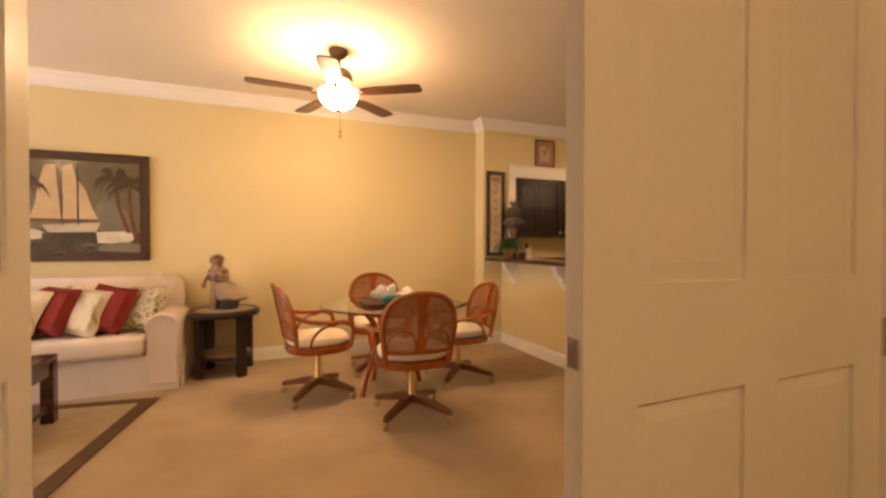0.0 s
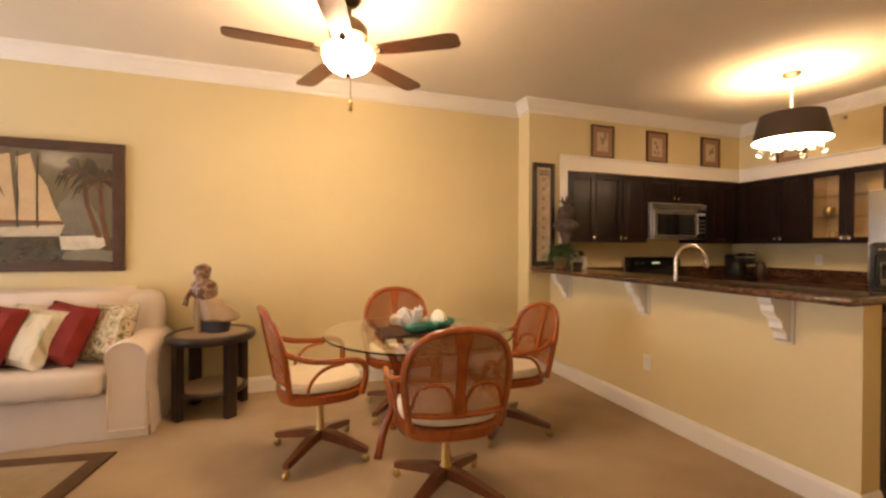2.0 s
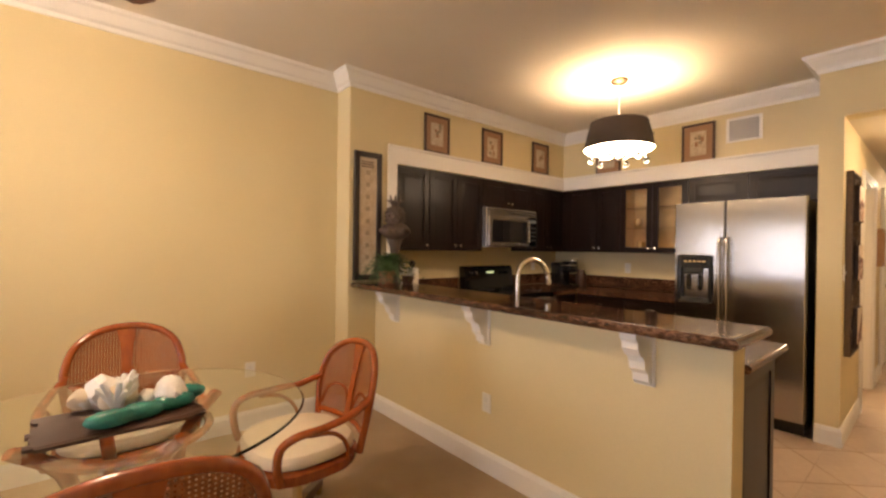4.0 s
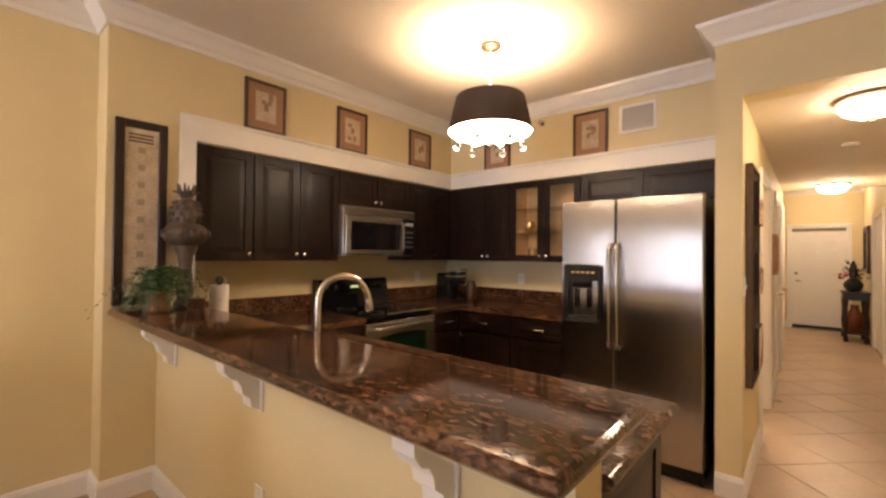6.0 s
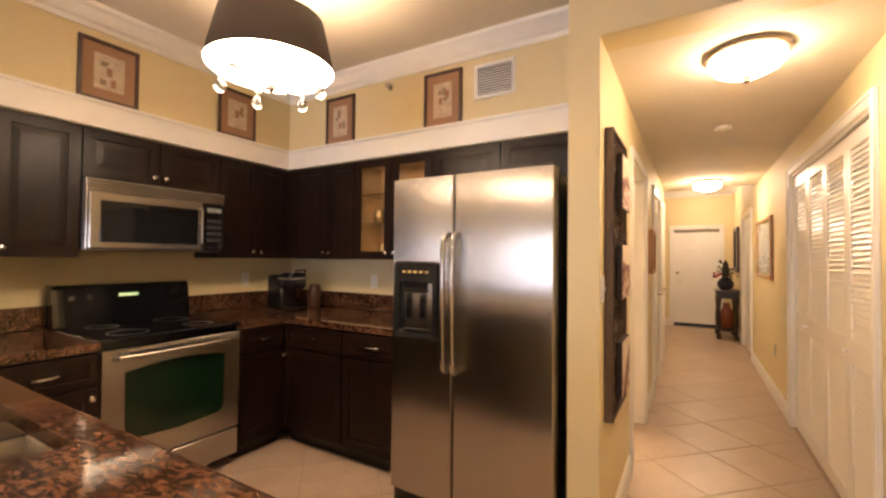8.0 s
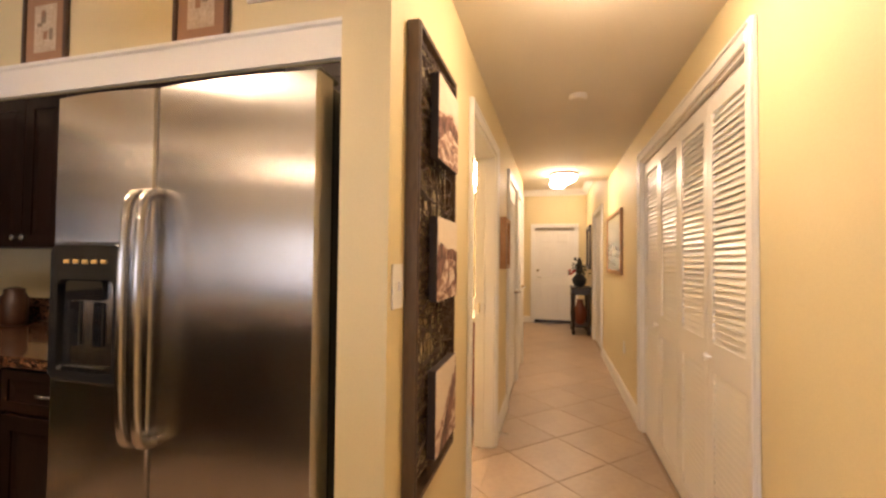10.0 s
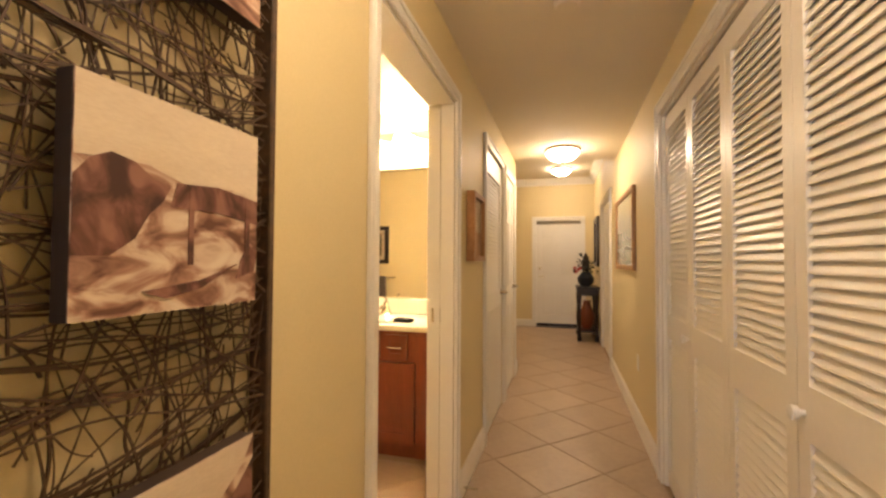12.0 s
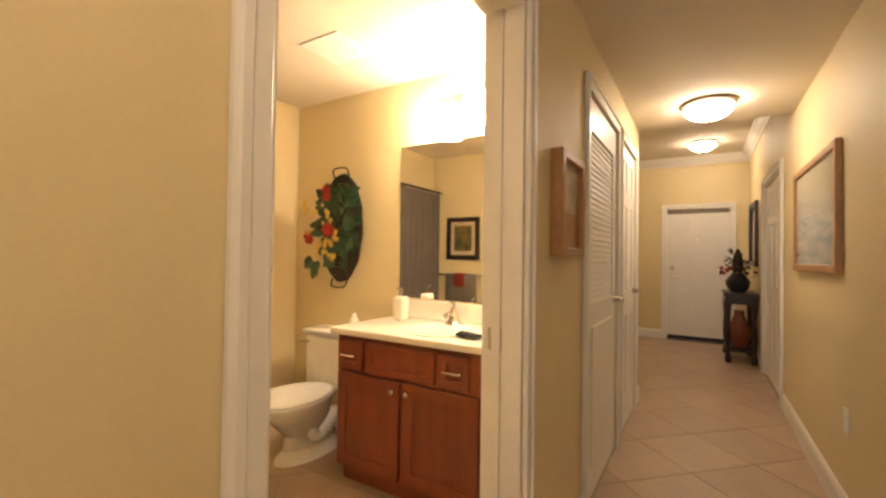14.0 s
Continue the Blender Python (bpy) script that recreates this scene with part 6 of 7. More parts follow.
# seagrass chair
wc = thing("woven_chair", (-1.08, 2.52, 0), "barrel chair of thick braided seagrass rope", "chair")
n = 26
for k in range(n):
    z = 0.05 + 0.027 * k
    rr = 0.40 + 0.05 * math.sin(k / n * math.pi)
    pts = [(-1.08 + rr * math.cos(a), 2.52 + 0.95 * rr * math.sin(a), z + 0.008 * math.sin(9 * a + k * math.pi)) for a in (2 * math.pi * i / 72 for i in range(72))]
    part("rope_coil", tube(bmesh.new(), pts, [0.019 + 0.005 * math.sin(i * math.pi / 2 + k * 1.5) for i in range(72)], 6, True), SEAGRASS, wc, smooth=True)
part("seat", lathe(bmesh.new(), [(0.36, 0.30), (0.38, 0.36), (0.36, 0.42), (0.20, 0.44), (0.001, 0.44)], (-1.08, 2.52, 0), 28), CREAM, wc, "cream seat pad", smooth=True)

# sliding glass door in the far wall
sl = thing("sliding_door", (-4.3, 3.15, 0), "white-framed sliding glass door with bright daylight outside", "sliding door", kind="structure")
for q in ((1.25, 0.02, 1.31, 2.05), (4.99, 0.02, 5.05, 2.05), (3.12, 0.02, 3.18, 2.05)):
    part("stile", B(-4.34, q[0], q[1], -4.28, q[2], q[3]), TRIM, sl)
for z0, z1 in ((0.02, 0.08), (1.99, 2.05)):
    for y0, y1 in ((1.31, 3.12), (3.18, 4.99)):
        part("rail", B(-4.34, y0, z0, -4.28, y1, z1), TRIM, sl)
for y0, y1 in ((1.31, 3.12), (3.18, 4.99)):
    part("pane", B(-4.316, y0, 0.08, -4.308, y1, 1.99), PANE, sl, "clear glass pane").visible_shadow = False

# ---- doors, hallway and bathroom ----
def plate(parent, x, y, z, dx, dy, h, mat=CHROME):
    return part("latch_plate", B(x - dx, y - dy, z - h, x + dx, y + dy, z + h, bevel=0.0015), mat, parent, "satin metal latch plate")


def hinge(parent, x, y, z):
    bm = tube(bmesh.new(), [(x, y, z - 0.045), (x, y, z + 0.045)], 0.007, 8)
    return part("hinge", bm, CHROME, parent, "satin metal hinge", smooth=True)


SIX_COLS = lambda w: [(0.115, w / 2 - 0.05), (w / 2 + 0.05, w - 0.115)]  # noqa: E731
SIX_ROWS = [(0.22, 0.80), (0.98, 1.60), (1.70, 1.93)]


def six_panel(name, label, w, h, m, rows=SIX_ROWS):
    d = thing(name, (0, 0, 0), label, "door", kind="structure")
    rows = [(a * h / 2.03, b * h / 2.03) for a, b in rows]
    leaf = panelled("leaf", DOORPAINT, d, w, h, 0.044, Matrix.Identity(4), SIX_COLS(w), rows, depth=0.009)
    d.matrix_basis = m
    return d, leaf


# double doors to the bedroom: one leaf shut, one swung open into the living room
shut, leaf = six_panel("door_1", "white six-panel bedroom door leaf standing shut", 0.885, 2.03, Matrix.Translation((0.79, 0.875, 0.008)), [(0.22, 0.965), (1.17, 1.90)])
plate(leaf, -0.001, 0.022, 1.06, 0.002, 0.014, 0.026)
for z in (0.25, 1.02, 1.80):
    hinge(leaf, 0.885, -0.006, z)
swung, leaf = six_panel("door_2", "white six-panel bedroom door leaf standing open", 0.60, 2.03, Matrix.Translation((-0.10, 0.965, 0.008)) @ Matrix.Rotation(radians(95.6), 4, "Z"), [(0.22, 0.965), (1.17, 1.90)])

# front door
fd, leaf = six_panel("door_3", "white six-panel front door with dark threshold", 0.825, 1.985, Matrix.Translation((13.435, 2.388, 0.014)) @ Matrix.Rotation(radians(-90), 4, "Z"))
part("door_handle", tube(bmesh.new(), [(0.075, 0, 0.93), (0.075, -0.05, 0.93), (0.085, -0.055, 0.93), (0.16, -0.055, 0.925)], [0.016, 0.011, 0.011, 0.009], 8), CHROME, leaf, "satin nickel lever", smooth=True)
part("deadbolt", tube(bmesh.new(), [(0.075, 0, 1.08), (0.075, -0.02, 1.08), (0.075, -0.026, 1.08)], [0.03, 0.028, 0.015], 14), CHROME, leaf, smooth=True)
part("peephole", tube(bmesh.new(), [(0.41, 0.002, 1.52), (0.41, -0.006, 1.52)], 0.009, 10), CHROME, leaf, smooth=True)
# grey strip paints the dark shadow gap over the leaf
part("weather_strip", B(0.01, -0.010, 1.915, 0.815, -0.001, 1.98), material("grey_strip", (0.30, 0.26, 0.20), 0.7), leaf, "grey strip in place of the shadow gap along the head")
part("sweep", B(0.01, -0.012, 0.0, 0.815, -0.001, 0.05), BLACK, leaf, "dark door sweep")
setting("trim_threshold_entry", B(13.36, 1.57, -0.005, 13.43, 2.38, 0.012), BLACKWOOD, "dark threshold under the front door", "trim")

# plain white door on the south side
for x1, nm in ((11.702, "door_4"), (11.108, "door_7")):
    six_panel(nm, "white panelled closet door leaf standing shut", 0.588, 2.0, Matrix.Translation((x1, 1.315, 0.01)) @ Matrix.Rotation(radians(180), 4, "Z"))


def louvre_mesh(w, name="slat"):
    """One slanted slat, w wide, from the origin along x."""
    bm = loft(bmesh.new(), [[(x, 0.005, -0.0215), (x, 0.0, -0.0205), (x, 0.0005, -0.0155), (x, 0.0175, 0.0205), (x, 0.022, 0.0185)] for x in (0, w)])
    bmesh.ops.recalc_face_normals(bm, faces=bm.faces)
    me = bpy.data.meshes.new(name)
    bm.to_mesh(me)
    bm.free()
    me.materials.append(DOORPAINT)
    return me


def louvred(parent, m, w, h, bands, t=0.032, stile=0.052):
    """A louvred leaf in its own x and z; slats fill the bands (z0, z1)."""
    bm = bmesh.new()
    box(bm, 0, 0, 0, stile, t, h)
    box(bm, w - stile, 0, 0, w, t, h)
    edges = [0.0] + [z for q in bands for z in q] + [h]
    for z0, z1 in zip(edges[::2], edges[1::2]):
        box(bm, stile, 0, z0, w - stile, t, z1)
    leaf = part("leaf", bm, DOORPAINT, parent)
    leaf.matrix_local = m
    me = louvre_mesh(w - 2 * stile)
    for z0, z1 in bands:
        nn = int((z1 - z0) / 0.0295)
        for k in range(nn):
            sl = new("slat", me)
            sl.parent = leaf
            sl.location = (stile, 0.0025, z0 + (z1 - z0) * (k + 0.5) / nn)
    return leaf


bf = thing("closet_doors", (0, 0, 0), "white louvred bifold closet doors, shut", "closet door", kind="structure")
splits = [5.947, 6.408, 6.863, 7.32, 7.783]
for k, (x0, x1) in enumerate(zip(splits, splits[1:])):
    leaf = louvred(bf, Matrix.Translation((x1 - 0.002, 1.318, 0.015)) @ Matrix.Rotation(radians(180), 4, "Z"), x1 - x0 - 0.004, 2.02, [(0.10, 0.80), (0.93, 1.94)])
    if k in (0, 3):
        kx = 0.03 if k == 0 else x1 - x0 - 0.034
        part("knob", tube(bmesh.new(), [(kx, 0, 0.862), (kx, -0.012, 0.862), (kx, -0.015, 0.862), (kx, -0.03, 0.862), (kx, -0.034, 0.862)], [0.008, 0.008, 0.016, 0.018, 0.008], 12), WHITECERAMIC, leaf, "white round knob", smooth=True)
part("track", B(5.947, 1.285, 2.04, 7.783, 1.32, 2.05), CHROME, bf)

ld = thing("door_5", (0, 0, 0), "white half-louvred utility door, shut, with lever handle", "door", kind="structure")
leaf = louvred(ld, Matrix.Translation((8.055, HALL_N + 0.002, 0.012)), 0.81, 2.02, [(0.98, 1.86)], stile=0.10)
part("lower_panel", B(0.13, -0.006, 0.15, 0.68, 0.0, 0.86, bevel=0.005), DOORPAINT, leaf)
part("door_handle", tube(bmesh.new(), [(0.755, 0, 0.955), (0.755, -0.05, 0.955), (0.745, -0.055, 0.955), (0.655, -0.055, 0.95)], [0.024, 0.011, 0.011, 0.009], 8), CHROME, leaf, "satin nickel lever", smooth=True)
for z in (0.25, 1.0, 1.80):
    hinge(leaf, 0.004, -0.006, z)
setting("wall_linen_lining", B(8.05, 2.48, 0, 8.87, 2.52, 2.04), HALLWALL, "plain wall inside the utility closet", "wall")
ud, leaf = six_panel("door_6", "white six-panel closet door, shut, with lever handle", 0.67, 2.02, Matrix.Translation((9.065, HALL_N + 0.002, 0.012)))
part("door_handle", tube(bmesh.new(), [(0.61, 0, 0.955), (0.61, -0.05, 0.955), (0.60, -0.055, 0.955), (0.51, -0.055, 0.95)], [0.024, 0.011, 0.011, 0.009], 8), CHROME, leaf, "satin nickel lever", smooth=True)
stk = thing("strike_plate", (7.193, 2.48, 0.96), "satin metal strike plate on the bathroom door jamb", "strike plate")
part("plate", B(7.1915, 2.455, 0.925, 7.1945, 2.50, 0.995, bevel=0.0008), CHROME, stk)
part("latch_hole", B(7.1905, 2.47, 0.945, 7.192, 2.488, 0.975), BLACK, stk)

# twig lattice art with three canvas prints on the hallway wall
ax0, ax1, az0, az1, ay = 5.345, 5.797, 0.622, 1.957, HALL_N
art = thing("twig_wall_art", (5.55, ay, az0), "tall black twig lattice panel with three sepia canvas prints", "wall art")
for q in ((ax0, az0, ax0 + 0.014, az1), (ax1 - 0.014, az0, ax1, az1), (ax0 + 0.014, az0, ax1 - 0.014, az0 + 0.014), (ax0 + 0.014, az1 - 0.014, ax1 - 0.014, az1)):
    part("frame_rail", B(q[0], ay - 0.04, q[1], q[2], ay - 0.002, q[3], bevel=0.002), TWIG, art)
part("panel_edge", B(ax0 - 0.004, ay - 0.036, az0, ax0, ay - 0.002, az1), TWIGSIDE, art, "brown wooden panel edge")
rnd = random.Random(21)
bm = bmesh.new()


def twig(p, q, bow, wave, y, r):
    """A crooked twig between two points of the panel."""
    n = 12
    pts = []
    for i in range(n + 1):
        t = i / n
        x, z = p[0] + (q[0] - p[0]) * t, p[1] + (q[1] - p[1]) * t + bow * math.sin(math.pi * t) + wave * math.sin(9 * t + 40 * p[1])
        x += wave * math.cos(7 * t + 30 * q[1])
        pts.append((min(ax1 - 0.013, max(ax0 + 0.013, x)), y, min(az1 - 0.012, max(az0 + 0.012, z))))
    tube(bm, pts, [r * (1.15 - 0.5 * i / n) for i in range(n + 1)], 4)


for k in range(150):
    z = az0 + 0.02 + (az1 - az0 - 0.04) * (k + rnd.random()) / 150
    sl = rnd.gauss(0, 0.05) if k % 6 else rnd.choice((-1, 1)) * rnd.uniform(0.12, 0.3)
    ends = [(ax0 + 0.012, z - sl / 2), (ax1 - 0.012, z + sl / 2)]
    twig(*(ends if k % 2 else ends[::-1]), rnd.uniform(-0.04, 0.04), 0.006, ay - rnd.uniform(0.016, 0.034), rnd.choice((0.0014, 0.0018, 0.0022, 0.0030)))
for k in range(260):
    x, z = rnd.uniform(ax0 + 0.02, ax1 - 0.02), rnd.uniform(az0, az1 - 0.1)
    L, dx = rnd.uniform(0.10, 0.30), rnd.gauss(0, 0.09)
    twig((x, z), (x + dx, z + L), rnd.uniform(-0.02, 0.02), 0.006, ay - rnd.uniform(0.012, 0.030), rnd.choice((0.0012, 0.0015, 0.002)))
tagged(part("twig_mesh", bm, TWIG, art, "tangled brown twigs"), kind="stuff")


def canvas(z0, z1, shapes):
    """A stretched print on a dark-edged block; shapes: points across and up, and a material."""
    h = z1 - z0
    cv = part("canvas", B(5.463, ay - 0.0605, z0, 5.725, ay - 0.036, z1, bevel=0.001), CANVASEDGE, art, "sepia canvas print of dunes")
    part("print", B(5.4635, ay - 0.062, z0 + 0.0005, 5.7245, ay - 0.0606, z1 - 0.0005), SEPIA, cv)
    for i, (pts, mat) in enumerate(shapes):
        part("print_patch", loft(bmesh.new(), [[(5.464 + 0.26 * u, y, z0 + 0.001 + (h - 0.002) * v) for u, v in pts] for y in (ay - 0.0625 - 0.0003 * i, ay - 0.0619)]), mat, cv)
    return cv


ridge = [(0, 0.26), (0, 0.58), (0.06, 0.66), (0.14, 0.70), (0.24, 0.68), (0.33, 0.62), (0.42, 0.60), (0.38, 0.52), (0.31, 0.45), (0.25, 0.34), (0.14, 0.26)]
canvas(1.60, 1.86, [([(0, 0.55), (0, 1), (1, 1), (1, 0.62), (0.6, 0.70), (0.3, 0.60)], SEPIASKY), ([(0, 0.2), (0.0, 0.48), (0.35, 0.58), (0.62, 0.66), (1, 0.55), (1, 0.40), (0.5, 0.48)], DUNE)])
canvas(1.169, 1.425, [([(0, 0.66), (0, 1), (1, 1), (1, 0.60), (0.8, 0.64), (0.5, 0.62), (0.3, 0.68)], SEPIASKY), (ridge, DUNE), ([(0.42, 0.50), (0.45, 0.62), (0.70, 0.64), (1, 0.60), (1, 0.46), (0.7, 0.50)], DUNE),
                      ([(0.52, 0.22), (0.55, 0.22), (0.55, 0.62), (0.52, 0.62)], DUNE), ([(0.90, 0.20), (0.94, 0.20), (0.935, 0.60), (0.905, 0.60)], DUNE), ([(0.84, 0.14), (0.98, 0.18), (1, 0.30), (0.93, 0.33), (0.87, 0.24)], DUNE), ([(0.28, 0.10), (0.60, 0.14), (0.84, 0.22), (0.60, 0.10), (0.40, 0.06)], DUNE)])
canvas(0.705, 0.965, [([(0, 0.25), (0, 1), (1, 1), (0.92, 0.86), (0.6, 0.62), (0.35, 0.40)], SEPIASKY), ([(0.15, 0.0), (0.30, 0.18), (0.52, 0.40), (0.75, 0.62), (1, 0.86), (1, 0.62), (0.8, 0.36), (0.6, 0.12), (0.52, 0)], DUNE)])

# pictures and small things on the hallway walls
pic, slab = framed("seascape_picture", "y", HALL_S, 8.69, 9.81, 1.162, 1.825, 0.04, 0.03, OAK, SEA, "pale seascape in a golden wood frame on the hallway wall", "picture")
part("sky_band", slab(8.73, 9.77, 1.50, 1.785, 0.0152, 0.0162), SEASKY, pic)
del pic["inner"]
pic, slab = framed("small_picture", "-y", HALL_N, 7.47, 7.80, 1.23, 1.625, 0.03, 0.05, OAK, PAPER, "small landscape in a thick golden wood frame", "picture")
part("land_band", slab(7.50, 7.77, 1.26, 1.40, 0.0255, 0.0265), OAK, pic)
del pic["inner"]
pic, slab = framed("hall_mirror", "y", HALL_S, 12.25, 13.0, 1.15, 1.95, 0.07, 0.04, BLACKWOOD, MIRROR, "black-framed mirror above the console table", "mirror")
del pic["inner"]
chime = thing("door_chime", (5.26, HALL_S, 1.98), "white door chime box high on the wall", "door chime")
part("cover", B(5.165, HALL_S + 0.001, 1.98, 5.36, HALL_S + 0.06, 2.13, bevel=0.006), TRIM, chime)
part("grille", B(5.185, HALL_S + 0.06, 1.995, 5.34, HALL_S + 0.063, 2.015), WHITECERAMIC, chime)
dst = thing("door_stop", (7.37, 2.36, 0.03), "small spring door stop on the baseboard", "door stop")
part("spring", tube(bmesh.new(), [(7.37, HALL_N - 0.016, 0.045), (7.37, HALL_N - 0.09, 0.045)], 0.006, 8), CHROME, dst)
cn = thing("console_table", (12.35, 1.52, 0), "dark carved console table standing in the foyer", "table")
part("top", B(12.05, 1.345, 0.80, 12.75, 1.69, 0.835, bevel=0.006), BLACKWOOD, cn)
for x, y in ((12.07, 1.36), (12.67, 1.36), (12.07, 1.615), (12.67, 1.615)):
    part("leg", lathe(bmesh.new(), [(0.03, 0), (0.035, 0.05), (0.02, 0.12), (0.032, 0.3), (0.022, 0.5), (0.035, 0.68), (0.03, 0.80)], (x + 0.03, y + 0.03, 0), 12), BLACKWOOD, cn, smooth=True)
part("shelf", B(12.08, 1.37, 0.13, 12.72, 1.67, 0.155), BLACKWOOD, cn)
part("apron", B(12.07, 1.36, 0.70, 12.73, 1.675, 0.80), BLACKWOOD, cn)
solid("wooden_vase", lathe(bmesh.new(), [(0.07, 0.157), (0.11, 0.25), (0.12, 0.38), (0.07, 0.50), (0.05, 0.56), (0.06, 0.60)], (12.4, 1.52, 0), 20), CHERRY, "reddish brown vase on the console shelf", "vase", smooth=True)
fa = thing("flower_arrangement", (12.28, 1.54, 0.836), "dark arrangement of leaves and red flowers in a blue-black vase", "flowers")
part("vase", lathe(bmesh.new(), [(0.07, 0.836), (0.12, 0.90), (0.13, 0.97), (0.08, 1.04), (0.06, 1.06)], (12.28, 1.54, 0), 18), material("blue_black_glaze", (0.015, 0.02, 0.03), 0.3), fa, smooth=True)
rnd = random.Random(5)


def leafy(bm, centre, spread, count, size, rnd):
    for _ in range(count):
        p = Vector(centre) + Vector([rnd.gauss(0, s) for s in spread])
        d = Vector((rnd.uniform(-1, 1), rnd.uniform(-1, 1), rnd.uniform(-0.6, 0.8))).normalized() * size * rnd.uniform(0.6, 1.3)
        s = d.cross(Vector((0.3, 0.2, 1))).normalized() * d.length * 0.3
        bm.faces.new([bm.verts.new(q) for q in (p, p + d * 0.45 + s, p + d, p + d * 0.45 - s)])
    return bm


part("leaves", leafy(bmesh.new(), (12.28, 1.54, 1.15), (0.07, 0.07, 0.09), 130, 0.07, rnd), material("dark_leaf", (0.012, 0.018, 0.010), 0.5), fa, "dark leaves")
part("spike", lathe(bmesh.new(), [(0.05, 1.08), (0.06, 1.15), (0.05, 1.25), (0.03, 1.32), (0.012, 1.36)], (12.28, 1.54, 0), 10), BLACKWOOD, fa, "dark pod", smooth=True)
for k in range(5):
    part("red_flower", ball(bmesh.new(), (12.20 + rnd.uniform(-0.06, 0.04), 1.66 + rnd.uniform(-0.04, 0.05), 1.10 + rnd.uniform(-0.05, 0.06)), 0.03, 1, 1, 0.8, 1), REDPETAL, fa, "red flower", smooth=True)

# bathroom
va = thing("vanity_cabinet", (7.9, 3.1, 0), "cherry-stained bathroom vanity with drawers and two doors", "vanity")
part("body", B(7.635, 2.60, 0.10, 8.168, 3.60, 0.795), CHERRY, va)
part("toe_kick", B(7.69, 2.60, 0, 8.168, 3.60, 0.10), CHERRY, va)
for d0, d1 in ((3.41, 3.585), (2.79, 2.945)):
    cab_door(va, "x", 7.635, d0, d1, 0.62, 0.775, mat=CHERRY, draw=True, pull=True)
cab_door(va, "x", 7.635, 2.97, 3.39, 0.62, 0.775, mat=CHERRY, draw=True)
cab_door(va, "x", 7.635, 3.175, 3.585, 0.115, 0.605, 1, False, mat=CHERRY)
cab_door(va, "x", 7.635, 2.74, 3.155, 0.115, 0.605, -1, False, mat=CHERRY)
vt = thing("bathroom_counter", (7.9, 3.1, 0.796), "cream cultured-marble vanity top with moulded basin", "vanity top")
part("slab", B(7.60, 2.58, 0.797, 8.168, 3.635, 0.832, bevel=0.008, seg=2), MARBLE, vt, smooth=True)
part("splash", B(8.145, 2.58, 0.832, 8.168, 3.635, 0.945, bevel=0.004), MARBLE, vt)
part("basin", lathe(bmesh.new(), [(0.20, 0.8325), (0.205, 0.837), (0.195, 0.838), (0.16, 0.834), (0.05, 0.8335), (0.001, 0.8335)], (7.86, 3.10, 0), 32), MARBLE, vt, smooth=True)
ft = thing("bath_faucet", (8.05, 3.12, 0.832), "nickel bathroom faucet on the vanity", "faucet")
part("base", lathe(bmesh.new(), [(0.052, 0.8325), (0.052, 0.842), (0.036, 0.856), (0.026, 0.885), (0.020, 0.915), (0.014, 0.93), (0.004, 0.935)], (8.05, 3.12, 0), 18), CHROME, ft, smooth=True)
part("spout", tube(bmesh.new(), [(8.05, 3.12, 0.875), (7.99, 3.12, 0.90), (7.93, 3.12, 0.885)], [0.016, 0.014, 0.012], 10), CHROME, ft, smooth=True)
part("handle", tube(bmesh.new(), [(8.05, 3.12, 0.925), (8.06, 3.12, 0.95), (8.02, 3.12, 0.965)], 0.008, 8), CHROME, ft, smooth=True)
sb = thing("soap_dispenser", (8.02, 3.47, 0.832), "cream ceramic soap dispenser with pump", "soap dispenser")
part("bottle", B(7.985, 3.435, 0.8325, 8.055, 3.505, 0.975, bevel=0.01), MARBLE, sb)
part("pump", tube(bmesh.new(), [(8.02, 3.47, 0.975), (8.02, 3.47, 1.02), (7.98, 3.47, 1.025)], 0.007, 8), CHROME, sb, smooth=True)
bm = bmesh.new()
ball(bm, (7.74, 2.86, 0.848), 0.06, 0.6, 1.2, 0.28, 2)
for v in bm.verts:
    v.co += 0.008 * noise.noise_vector(v.co * 30)
solid("black_cloth", bm, BLACK, "small crumpled black cloth on the vanity", "cloth", smooth=True)
mi = thing("wall_mirror", (8.165, 3.08, 0.95), "large frameless bathroom mirror above the vanity", "mirror")
part("glass", B(8.162, 2.53, 0.955, 8.1685, 3.595, 1.93), MIRROR, mi)
bl = thing("vanity_light", (8.16, 3.0, 2.10), "lit bathroom light bar with frosted glass shades", "wall lamp")
part("back_plate", B(8.145, 2.60, 2.13, 8.1695, 3.40, 2.20, bevel=0.006), CHROME, bl)
for yy in (2.70, 3.0, 3.30):
    part("arm", tube(bmesh.new(), smooth_path([(8.145, yy, 2.165), (8.10, yy, 2.215), (8.06, yy, 2.215), (8.05, yy, 2.18)], 4), 0.008, 8), CHROME, bl, smooth=True)
    part("cap", lathe(bmesh.new(), [(0.008, 2.235), (0.028, 2.215), (0.036, 2.185), (0.03, 2.18)], (8.05, yy, 0), 14), CHROME, bl, smooth=True)
    part("shade", lathe(bmesh.new(), [(0.03, 2.182), (0.055, 2.15), (0.076, 2.08), (0.095, 1.985), (0.090, 1.985), (0.071, 2.08), (0.045, 2.15)], (8.05, yy, 0), 20), BATHGLOW, bl, "lit frosted glass shade", smooth=True)
tl = thing("toilet", (7.8, 4.05, 0), "white porcelain toilet with lid down", "toilet")
part("tank", soft_box(7.97, 3.80, 0.325, 8.165, 4.26, 0.675, 0.03, 5, 0.0), PORCELAIN, tl, smooth=True)
part("tank_lid", B(7.955, 3.785, 0.677, 8.167, 4.275, 0.712, bevel=0.012, seg=2), PORCELAIN, tl, smooth=True)
